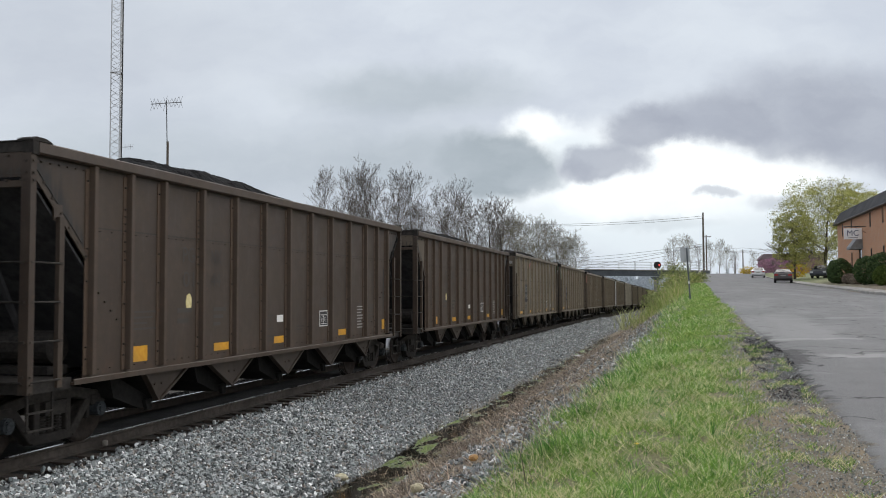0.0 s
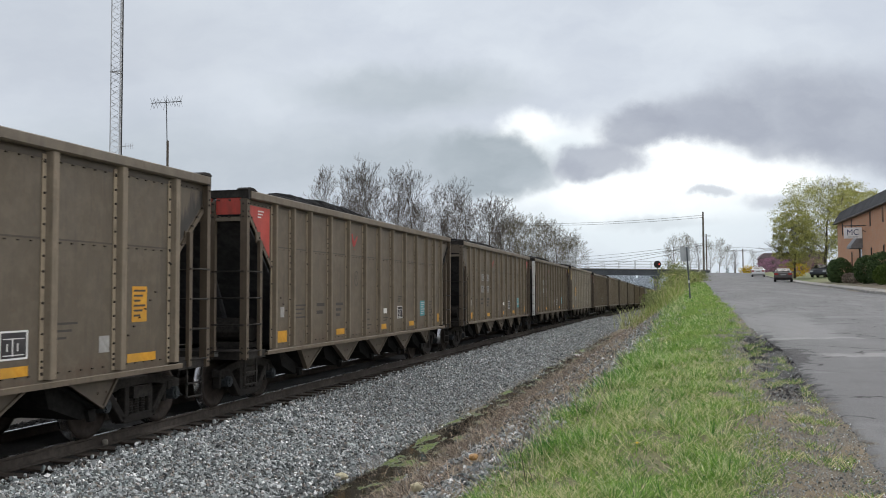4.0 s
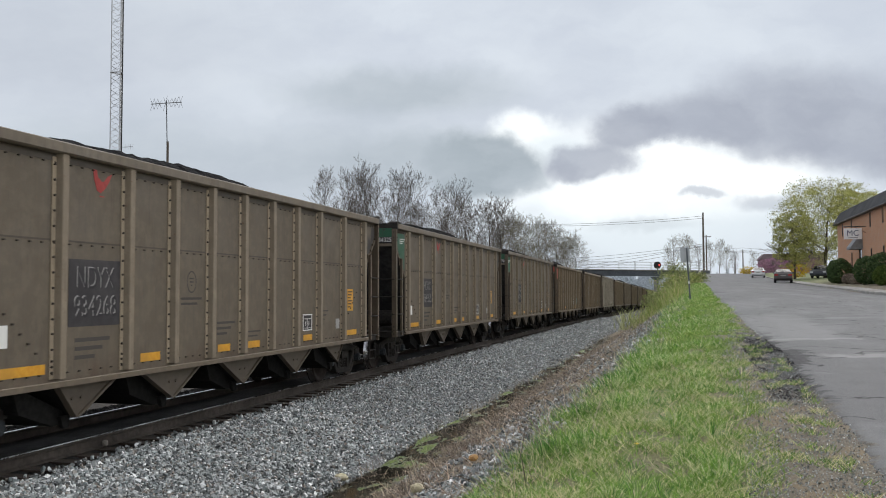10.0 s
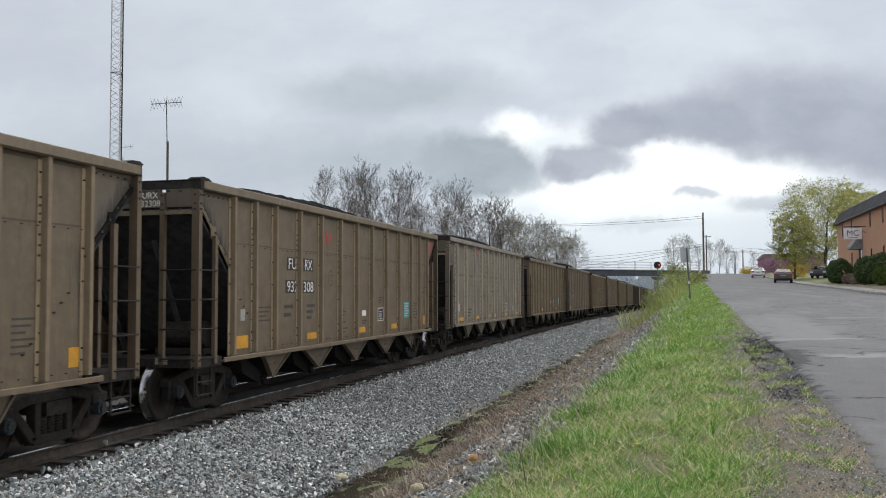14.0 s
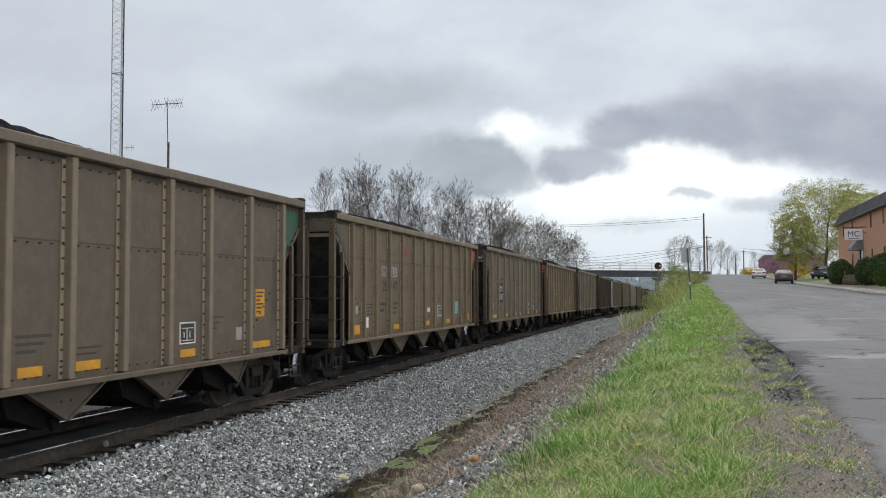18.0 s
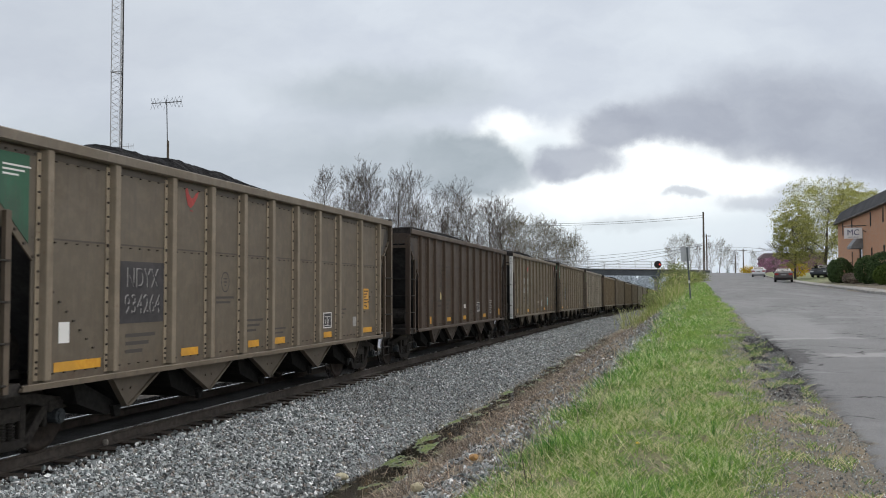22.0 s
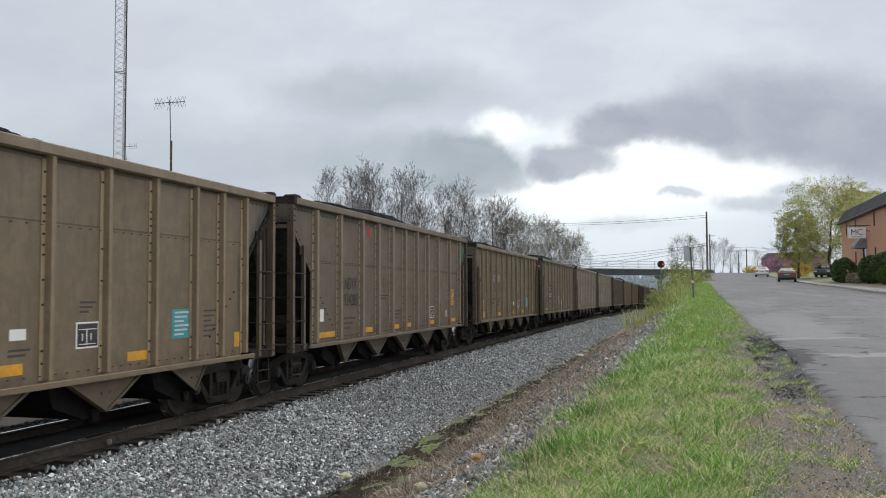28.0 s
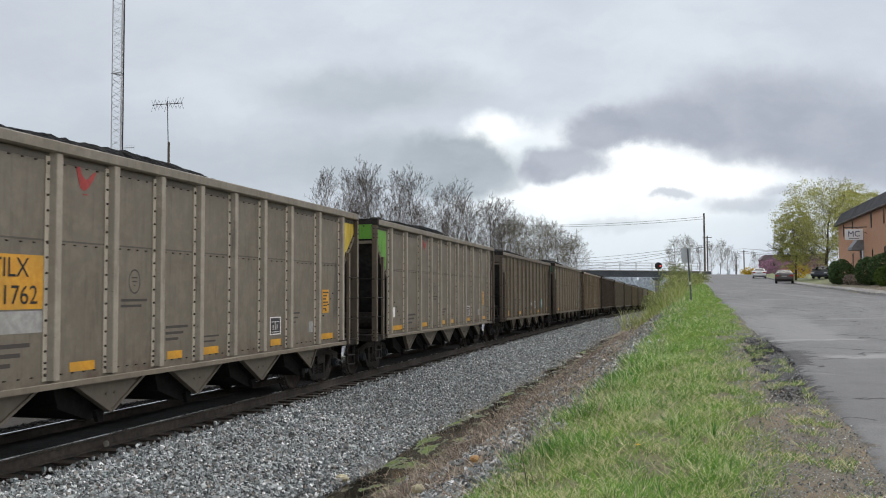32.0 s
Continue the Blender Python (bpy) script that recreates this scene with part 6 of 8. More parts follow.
def build_broken_asphalt():
    """Dark slabs and crumbs where the road's edge has broken up."""
    rng = np.random.default_rng(37)
    n = 3200
    y = np.concatenate([10.5 + 7 * rng.random(n), 12.5 + 3.5 * rng.random(n // 2)])
    x = np.concatenate([0.98 + 0.5 * rng.random(n), 1.0 + 0.55 * rng.random(n // 2)])
    keep = (field(x, y * 0.6, 0.5, 6.0) > -0.05) & (x < np.where((y > 12) & (y < 17), 1.5, 1.4) + 0.2 * field(x, y, 1.0, 8.0))
    x, y = x[keep], y[keep]
    size = 0.003 + 0.010 * rng.random(len(x)) ** 3
    z = np.array([max(ground_height(a, b), curve(ROAD_Z, b) + (0.0 if a > 1.45 else -0.02)) for a, b in zip(x, y)]) + 0.002
    tagged(new("broken_asphalt", scatter("broken_asphalt", np.stack([x, y, z], 1), size, M_TARMAC, rng, (ROCK, ROCK_F), 0.35, 0.4)), "dark broken asphalt lumps along the crumbling road edge", "rubble", kind="stuff")


M_TARMAC = speckled("fresh_broken_asphalt", (0.022, 0.022, 0.024), (0.075, 0.074, 0.074), 30, 0.9, 0.4, 0.008, own=False)


def lump_stone(name, x, y, z, size, mat, label, category="stone", seed=1):
    bm = bmesh.new()
    bmesh.ops.create_icosphere(bm, subdivisions=2, radius=1.0)
    for v in bm.verts:
        v.co = Vector((v.co.x * size[0], v.co.y * size[1], v.co.z * size[2])) * (1 + 0.28 * noise.noise(v.co * 1.3 + Vector((seed * 3.1, 0, 0))))
    ob = new(name, mesh_of(name, bm, mat))
    ob.matrix_basis = pose(x, y, z, 0, 0, seed * 40)
    return tagged(ob, label, category)


M_CREAM = speckled("cream_stone", (0.50, 0.44, 0.28), (0.66, 0.60, 0.42), 10, 0.8, 0.3, 0.01)
M_RAILSTONE = speckled("grey_brown_stone", (0.20, 0.18, 0.15), (0.34, 0.31, 0.27), 10, 0.9, 0.3, 0.01)
M_AMBER = speckled("amber_stone", (0.38, 0.20, 0.06), (0.55, 0.33, 0.12), 10, 0.8, 0.3, 0.01)
M_LITTER = speckled("dirty_white_litter", (0.45, 0.44, 0.42), (0.66, 0.65, 0.63), 8, 0.8, 0.2, 0.01)


def ditch_material():
    """Dark standing water, glossy, with floating mats of algae."""
    m = material("ditch_water_with_algae", (0.015, 0.015, 0.01), 0.15)
    k = Kit(m)
    v = k.place((1.0, 0.32, 1.0))
    wide, fine = k.noise(v, 2.6, 4, 0.65, 0.5), k.noise(v, 30, 4, 0.7)
    mat = k.ramp(wide, 0.50, 0.62)
    green = k.mix(k.ramp(fine, 0.3, 0.7), (0.035, 0.055, 0.010), (0.17, 0.24, 0.045))
    k.colour(k.mix(mat, (0.016, 0.015, 0.011), green))
    k.rough(k.ramp(mat, 0.0, 1.0, 0.10, 0.85))
    k.bump(k.math("MULTIPLY", fine, mat), 0.5, 0.02)
    return m


M_DITCH = ditch_material()


def build_ditch():
    """Still dark water with mats of algae in the ditch at the ballast's foot."""
    ys = np.arange(3, 60, 0.3)
    v = np.array([[(-4.46 + s * 0.52 + track_x(y) - TRACK_X, y, -0.735 + 0.05 * noise.noise(Vector((y / 3.1, 9.3, 0))) + 0.055 * math.exp(-((y - 11.5) / 4.0) ** 2) + track_z(y)) for s in (-1, 1)] for y in ys])
    tagged(new("ditch_water", sheet("ditch_water", v.reshape(-1, 3), grid_faces(len(ys), 2)[:, ::-1], M_DITCH)), "shallow dark standing water in the ditch", "water", kind="structure")


def build_litter():
    lump_stone("stone", -2.80, 9.55, ground_height(-2.80, 9.55) + 0.08, (0.08, 0.06, 0.055), M_CREAM, "pale cream stone on the gravel bank", seed=1)
    lump_stone("stone", -2.34, 10.3, ground_height(-2.34, 10.3) + 0.055, (0.085, 0.055, 0.04), M_AMBER, "amber-coloured stone at the grass edge", seed=2)
    lump_stone("stone", -8.9 + 0.755 + 0.10, 11.45, -0.11, (0.035, 0.045, 0.05), M_RAILSTONE, "grey-brown stone lying against the rail", seed=3)
    lump_stone("stone", -4.80, 12.44, ground_height(-4.80, 12.44) + 0.06, (0.10, 0.08, 0.06), M_CREAM, "pale cream stone at the water's edge", seed=5)
    for x, y, s in ((-4.35, 39.8, 0.30), (-4.6, 48.0, 0.26), (-4.2, 12.9, 0.06), (-4.1, 13.6, 0.05), (-4.0, 16.1, 0.07)):
        bm = bmesh.new()
        bmesh.ops.create_grid(bm, x_segments=6, y_segments=6, size=0.5)
        for p in bm.verts:
            p.co = Vector((p.co.x * s * 1.5, p.co.y * s, 0.06 * s / 0.2 + 0.09 * s / 0.3 * noise.noise(p.co * 6 + Vector((y, 0, 0)))))
        ob = tagged(new("litter", mesh_of("litter", bm, M_LITTER)), "crumpled dirty white scrap of litter by the ditch", "litter", "scraps by the ditch")
        ob.matrix_basis = pose(x, y, ground_height(x, y) + 0.02, 4, 0, y * 20)
    # a dandelion
    plant = empty("dandelion", "yellow dandelion flower in the grass", "flower", m=pose(-0.35, 7.5, ground_height(-0.35, 7.5) + 0.03))
    bm = bmesh.new()
    rod(bm, (0, 0, 0), (0, 0, 0.09), 0.003, 5)
    part("stem", bm, M_GRASS, plant)
    bm = bmesh.new()
    for i in range(26):
        a, e = i * 2.4, 0.15 + 0.05 * (i % 7)
        d = Vector((math.cos(a) * math.cos(e), math.sin(a) * math.cos(e), math.sin(e))) * 0.024
        n = Vector((-math.sin(a), math.cos(a), 0)) * 0.004
        p = Vector((0, 0, 0.092))
        bm.faces.new([bm.verts.new(q) for q in (p - n * 0.4, p + n * 0.4, p + d + n, p + d - n)])
    part("flower_head", bm, material("dandelion_yellow", (0.75, 0.50, 0.01), 0.6), plant)


def build_clump():
    """Darker, longer clumps of grass: one dense on the verge's edge, others thin."""
    rng = np.random.default_rng(19)
    for x, y, r in ((-0.80, 13.0, 0.27), (-1.15, 8.2, 0.22), (-1.05, 10.2, 0.20)):
        n = int((2200 if y > 12 else 1000) * r)
        a, d = rng.random(n) * 2 * np.pi, r * np.abs(rng.normal(size=n)) * 0.55
        bx, by = np.cos(a) * d, np.sin(a) * d
        b = np.stack([bx, by, np.full(n, -0.02)], 1)
        ln = (0.06 + 0.17 * rng.random(n)) * (1.1 - 0.5 * d / (2 * r))
        w = a + rng.normal(size=n) * 0.8
        lean = 0.2 + 0.7 * rng.random(n)
        t = b + np.stack([np.cos(w) * ln * lean, np.sin(w) * ln * lean, ln * (1 - 0.4 * lean)], 1)
        tagged(new("grass_clump", strips("grass_clump", b, t, 0.005 + 0.005 * rng.random(n), M_CLUMP, 0.12, rng)), "dense darker green clump of grass on the verge", "grass", kind="stuff").location = (x, y, float(heights([x], [y])[0]))


M_CLUMP = leafy("dark_grass_clump", (0.035, 0.12, 0.025), (0.22, 0.44, 0.10), (0.5, 0.5, 0.24), 0.12)

build_ties()
build_grass()
build_clump()
build_weeds()
build_bank_rocks()
build_broken_asphalt()
build_ditch()
build_litter()


# ---- trees ----
def tubes(name, segs, mat, sides=3):
    """Tapered limbs (a, b, ra, rb), joined in one mesh."""
    a = np.array([s[0] for s in segs], float)
    b = np.array([s[1] for s in segs], float)
    ra, rb = np.array([s[2] for s in segs]), np.array([s[3] for s in segs])
    d = b - a
    d /= np.linalg.norm(d, axis=1, keepdims=True) + 1e-9
    ref = np.where(np.abs(d[:, 2:3]) < 0.9, np.array([[0, 0, 1.0]]), np.array([[1.0, 0, 0]]))
    u = np.cross(d, ref)
    u /= np.linalg.norm(u, axis=1, keepdims=True) + 1e-9
    w = np.cross(d, u)
    ang = np.arange(sides) * 2 * np.pi / sides
    off = u[:, None] * np.cos(ang)[None, :, None] + w[:, None] * np.sin(ang)[None, :, None]
    v = np.concatenate([a[:, None] + off * ra[:, None, None], b[:, None] + off * rb[:, None, None]], 1)
    i = np.arange(sides)
    j = (i + 1) % sides
    f = np.stack([i, j, j + sides, i + sides], 1)[None] + (np.arange(len(a)) * 2 * sides)[:, None, None]
    return sheet(name, v.reshape(-1, 3), f.reshape(-1, 4), mat)


def grow(rng, height, spread=0.5, levels=4, trunk=0.16, upward=0.35, reach=1.0, n=7, whorl=2):
    """Limbs of a bare tree of that height: a trunk, then shorter and thinner branches, level by level."""
    trunk_segs, limb_segs, tips = [], [], []
    p, d, r = Vector((0, 0, 0)), Vector((0, 0, 1)), trunk
    nodes = []
    for i in range(n):
        q = p + d * (height * 0.78 / n)
        trunk_segs.append((p[:], q[:], r, r * 0.84))
        if i >= 1:
            nodes.append((q.copy(), d.copy(), r * 0.84, 1 - i / n))
        p, r = q, r * 0.84
        d = (d + Vector((rng.uniform(-0.12, 0.12), rng.uniform(-0.12, 0.12), 0.0))).normalized()

    def branch(p, d, length, r, level):
        steps = 3
        for i in range(steps):
            q = p + d * (length / steps)
            limb_segs.append((p[:], q[:], max(r, 0.014), max(r * 0.72, 0.010)))
            if level < levels:
                for _ in range(2):
                    side = Vector((rng.uniform(-1, 1), rng.uniform(-1, 1), rng.uniform(-0.3, 0.7))).normalized()
                    nd = (d * 0.8 + side * 0.58 + Vector((0, 0, upward * 0.5))).normalized()
                    branch(q.copy(), nd, length * rng.uniform(0.45, 0.68), r * 0.55, level + 1)
            p, r = q, r * 0.72
            d = (d + Vector((rng.uniform(-0.14, 0.14), rng.uniform(-0.14, 0.14), upward * 0.35))).normalized()
        tips.append(p.copy())

    for q, dd, rr, low in nodes:
        for _ in range(whorl):
            a = rng.uniform(0, 2 * math.pi)
            nd = (Vector((math.cos(a), math.sin(a), 0)) * (0.55 + spread) + Vector((0, 0, 0.75 + upward))).normalized()
            branch(q.copy(), nd, height * reach * rng.uniform(0.22, 0.36) * (0.55 + 0.6 * low), rr * 0.5, 2)
    branch(p, d, height * 0.24 * reach, r * 0.8, 2)
    return trunk_segs, limb_segs, tips


M_BARK = speckled("grey_brown_bark", (0.040, 0.033, 0.028), (0.085, 0.070, 0.058), 8, 0.95, 0.5, 0.02)
M_TWIG = speckled("bare_twigs", (0.085, 0.072, 0.062), (0.165, 0.142, 0.122), 6, 0.95, 0.0)
M_BUDS = speckled("budding_twigs", (0.125, 0.112, 0.074), (0.235, 0.21, 0.14), 6, 0.95, 0.0)


def fan_limbs(rng, height, spread):
    """A leafless broadleaf: a straight trunk, limbs that rise and fan out, and finer and finer twigs along them."""
    trunk_segs, limb_segs = [], []
    p, d, n = Vector((0, 0, 0)), Vector((0, 0, 1)), 12
    nodes = []
    for i in range(n):
        f = i / n
        q = p + d * (height * 0.90 / n)
        r0, r1 = 0.17 * (1 - f) ** 1.1 + 0.02, 0.17 * (1 - (i + 1) / n) ** 1.1 + 0.02
        trunk_segs.append((p[:], q[:], r0, r1))
        if f > 0.20:
            nodes.append((q.copy(), f, r1))
        p = q
        d = (d + Vector((rng.uniform(-0.07, 0.07), rng.uniform(-0.07, 0.07), 0.02))).normalized()

    def branch(p, d, length, r, level):
        steps = (5, 4, 3, 1)[level - 1]
        turn = rng.uniform(0, 6.28)
        for i in range(steps):
            q = p + d * (length / steps)
            limb_segs.append((p[:], q[:], max(r, 0.013), max(r * 0.8, 0.010)))
            if level < 4:
                for _ in range(2 if level == 3 and rng.random() < 0.3 else 1):
                    turn += 2.4
                    u = d.cross(Vector((math.cos(turn), math.sin(turn), 0.3))).normalized()
                    nd = (d * 0.80 + u * 0.60 + Vector((0, 0, 0.16))).normalized()
                    branch(q.copy(), nd, length * (0.62 - 0.30 * i / steps) * rng.uniform(0.8, 1.15), r * 0.5, level + 1)
            p, r = q, r * 0.8
            d = (d + Vector((rng.uniform(-0.09, 0.09), rng.uniform(-0.09, 0.09), 0.07))).normalized()

    az = rng.uniform(0, 6.28)
    for q, f, r in nodes:
        for _ in range(2):
            az += 2.4 + rng.uniform(-0.4, 0.4)
            e = radians(38 + 32 * f + rng.uniform(-7, 7))
            nd = Vector((math.cos(az) * math.cos(e), math.sin(az) * math.cos(e), math.sin(e)))
            reach = height * spread * math.sin(math.pi * min(1.0, (f - 0.05) / 1.12)) ** 0.8
            branch(q.copy(), nd, reach * rng.uniform(0.8, 1.1), r * 0.55, 1)
    branch(p, d, height * 0.13, 0.02, 2)
    return trunk_segs, limb_segs


def bare_tree(rng, height, spread, twig):
    t, l = fan_limbs(rng, height, spread)
    tree = empty("tree", "leafless tree with a fan of fine twigs", "tree", "bare trees behind the train")
    part("trunk", tubes("trunk", t, M_BARK, 6), None, tree)
    part("crown", tubes("crown", l, twig), None, tree, "crown of bare branches and twigs")
    return tree


def plant_wood():
    rng = random.Random(77)
    kinds = [(bare_tree(rng, 14.0, a, m), 14.0) for a, m in ((0.22, M_TWIG), (0.30, M_TWIG), (0.26, M_TWIG), (0.34, M_BUDS), (0.28, M_BUDS))]
    front = [(573, 304, 104), (616, 314, 107), (652, 314, 112), (672, 311, 112), (703, 316, 116), (730, 326, 120), (765, 362, 124), (786, 342, 130), (808, 343, 134), (835, 349, 140), (866, 367, 146), (888, 371, 152),
             (908, 394, 158), (930, 398, 166), (948, 402, 172), (966, 408, 180), (985, 412, 188), (1000, 424, 195), (1016, 436, 200)]
    # lower growth fills in behind the front row
    behind = []
    for i in range(13):
        px = 610 + 32 * i
        behind.append((px, curve([(592, 362), (700, 366), (800, 384), (900, 412), (1005, 440)], px) + rng.uniform(-6, 20), curve([(592, 114), (800, 142), (1005, 205)], px)))
    across = [(1194, 428, 230), (1208, 422, 232), (1222, 430, 238), (1236, 440, 250), (1258, 436, 260), (1272, 430, 262), (1286, 444, 270), (1300, 450, 275), (1335, 452, 280), (1350, 456, 285), (1184, 445, 240)]
    spots = front + behind + across
    first = set()
    for i, (px, py, d) in enumerate(spots):
        top = spot(px, py, d)
        base = -0.8 if px < 1100 else 5.6
        w = 1.35 if 140 < d < 220 else 1.0
        n = (3, 4, 3, 1)[i % 4] if px > 880 else (0, 2, 1)[i % 3]
        k, h0 = kinds[n]
        f = (top.z - base) / (h0 * 1.06)
        m = pose(top.x, top.y, base, 0, 0, rng.uniform(0, 360)) @ Matrix.Diagonal((f * w * rng.uniform(0.8, 1.05), f * w * rng.uniform(0.8, 1.05), f, 1))
        if n not in first:
            first.add(n)
            k.matrix_basis = m
            tree = k
        else:
            tree = copy_thing(k, pose(0, 0, 0))
            tree.matrix_basis = m
        if px > 1100:
            tagged(tree, "leafless tree on the skyline beyond the road", group="bare trees beyond the road")


def leaves(name, pts, size, mat, rng):
    """Small leaf quads at the points, joined."""
    n = len(pts)
    a = rng.normal(size=(n, 3))
    a /= np.linalg.norm(a, axis=1, keepdims=True)
    b = np.cross(a, rng.normal(size=(n, 3)))
    b /= np.linalg.norm(b, axis=1, keepdims=True)
    s = size * (0.6 + 0.8 * rng.random(n))[:, None]
    v = np.stack([pts - a * s - b * s * 0.5, pts + a * s - b * s * 0.5, pts + a * s + b * s * 0.5, pts - a * s + b * s * 0.5], 1)
    f = np.arange(4 * n).reshape(n, 4)
    return sheet(name, v.reshape(-1, 3), f, mat, smooth=False)


M_SPRING = leafy("young_maple_leaves", (0.24, 0.24, 0.07), (0.52, 0.52, 0.19), glow=0.45)
M_PINK = leafy("redbud_blossom", (0.26, 0.13, 0.19), (0.46, 0.26, 0.36), glow=0.3)
M_FORSYTHIA = leafy("forsythia_yellow", (0.42, 0.28, 0.01), (0.65, 0.47, 0.03), glow=0.3)
M_SHRUB = leafy("clipped_shrub", (0.030, 0.060, 0.022), (0.105, 0.16, 0.06), glow=0.1)
M_LIGHTSHRUB = leafy("light_green_shrub", (0.06, 0.10, 0.02), (0.14, 0.20, 0.05), glow=0.2)
M_BUSH = leafy("rough_green_bush", (0.15, 0.18, 0.07), (0.36, 0.39, 0.17), glow=0.2)


def leafy_tree(name, label, px, py, d, base, spread, mat, clumps, size, seed, wide, low=0.12):
    """A tree in young leaf: limbs, and leaves in loose clumps that fill an uneven crown."""
    rng, nrng = random.Random(seed), np.random.default_rng(seed)
    top = spot(px, py, d)
    h = top.z - base
    t, l, tips = grow(rng, h * 0.86, spread, 4, trunk=0.02 * h, upward=0.15)
    tree = empty(name, label, "tree", m=pose(top.x, top.y, base))
    part("trunk", tubes("trunk", t, M_BARK, 7), None, tree)
    part("branch_work", tubes("branch_work", l, M_TWIG), None, tree)
    pts = []
    for i in range(clumps):
        v = nrng.normal(size=3)
        v /= np.linalg.norm(v)
        f = 1 + 0.25 * noise.noise(Vector(v) * 1.7 + Vector((seed, 0, 0)))
        r = (0.35 + 0.65 * nrng.random() ** 0.5) * f
        c = v * r * np.array([wide, wide, h * (1 - low) / 2]) + np.array([0, 0, h * (low + (1 - low) / 2)])
        n = int(nrng.integers(30, 70))
        pts.append(c + nrng.normal(size=(n, 3)) * np.array([0.55, 0.55, 0.32]) * wide * 0.12)
    p = np.concatenate(pts)
    part("crown", leaves("crown", p, size, mat, nrng), None, tree, "crown of small leaves with gaps")
    return tree


plant_wood()
leafy_tree("maple_tree", "spreading tree with young yellow-green leaves beside the brick building", 1460, 312, 105, 3.2, 0.85, M_SPRING, 660, 0.055, 5, 5.5)
leafy_tree("maple_tree", "smaller tree with young yellow-green leaves by the parked cars", 1406, 372, 108, 3.5, 0.6, M_SPRING, 340, 0.055, 6, 2.6, 0.15)
leafy_tree("maple_tree", "tree with young yellow-green leaves behind the brick building", 1520, 325, 112, 3.5, 0.7, M_SPRING, 420, 0.055, 16, 3.4, 0.3)
leafy_tree("redbud_tree", "small redbud tree in pink blossom beyond the parked cars", 1370, 460, 165, 4.6, 0.9, M_PINK, 110, 0.06, 7, 3.4)
leafy_tree("redbud_tree", "small redbud tree in pink blossom beside the road", 1424, 458, 150, 4.4, 0.9, M_PINK, 90, 0.06, 8, 2.6)


def shrub(name, label, x, y, z, rx, ry, h, mat, n, size, seed, ragged=0.12, category="shrub", group=""):
    """A leafy mass on stems, its leaves in a shell of uneven depth."""
    nrng = np.random.default_rng(seed)
    bush = empty(name, label, category, group, pose(x, y, z))
    segs = []
    for i in range(9):
        a = i * 2.4
        segs.append(((0.1 * math.cos(a), 0.1 * math.sin(a), -0.05), (0.55 * rx * math.cos(a), 0.55 * ry * math.sin(a), 0.6 * h), 0.03, 0.012))
    part("stem_clump", tubes("stem_clump", segs, M_BARK), None, bush)
    d = nrng.normal(size=(n, 3))
    d /= np.linalg.norm(d, axis=1, keepdims=True)
    f = np.array([1 + ragged * 2.2 * noise.noise(Vector(q) * 2.3 + Vector((seed * 1.7, 0, 0))) for q in d])
    r = (1 - 0.30 * nrng.random(n) ** 2) * f
    p = d * r[:, None] * np.array([rx, ry, h / 2]) + np.array([0, 0, h / 2])
    p = p[p[:, 2] > 0.02]
    part("foliage", leaves("foliage", p, size, mat, nrng), None, bush)
    return bush


# ---- the bank's tall growth ahead ----
def build_bank_growth():
    rng = np.random.default_rng(41)
    n = 28000
    y = 33 + 52 * rng.random(n)
    xv = np.interp(y, [p[0] for p in VERGE_X], [p[1] for p in VERGE_X])
    x = xv + 0.15 - 1.8 * rng.random(n) ** 1.2
    keep = (field(x, y, 2.2, 1.0) > -0.15) & (y > 34 + 6 * rng.random(n))
    x, y = x[keep], y[keep]
    m = len(x)
    base = np.stack([x, y, heights(x, y)], 1)
    ln = (0.2 + 0.6 * rng.random(m) ** 2) * np.clip((y - 20) / 18, 0.4, 1.0) * (1 + 0.8 * field(x, y, 1.3, 3.0))
    tip = base + np.stack([rng.normal(size=m) * 0.45 * ln, rng.normal(size=m) * 0.45 * ln, ln], 1)
    tagged(new("tall_grass", strips("tall_grass", base, tip, 0.010 + 0.010 * rng.random(m), M_TALL, 0.05, rng)), "tall pale green and straw grass on the bank", "grass", kind="stuff")
    # a pale spray of arching stems
    plant = empty("arching_plant", "pale green arching plant on the bank", "plant", m=pose(-2.45, 46.5, ground_height(-2.45, 46.5)))
    n = 64
    b = np.stack([rng.normal(size=n) * 0.25, rng.normal(size=n) * 0.25, np.zeros(n)], 1)
    a = rng.random(n) * 2 * np.pi
    ln = 0.8 + 0.75 * rng.random(n)
    t = b + np.stack([np.cos(a) * ln * 0.55, np.sin(a) * ln * 0.55, ln * 0.8], 1)
    part("stalk_clump", strips("stalk_clump", b, t, np.full(n, 0.034), M_FROND, 0.14, rng), None, plant)
    for i, (x, y, rx, h, sd) in enumerate(((-0.4, 58, 0.75, 1.5, 1), (-0.35, 63, 0.8, 2.3, 2), (-0.05, 68, 0.8, 2.1, 3), (0.9, 80, 0.9, 1.0, 7), (1.7, 92, 1.0, 1.0, 8), (1.9, 104, 0.9, 0.9, 9), (-0.9, 54, 0.8, 0.9, 4), (-0.9, 47, 0.8, 0.8, 5), (-0.2, 50, 0.6, 0.9, 6))):
        shrub("bush", "rough grey-green bush on the bank", x, y, ground_height(x, y) - 0.05, rx, rx, h, M_BUSH if i % 3 else M_TALL, 2600, 0.036, 100 + sd, 0.60, "bush", "bushes on the bank")


build_bank_growth()


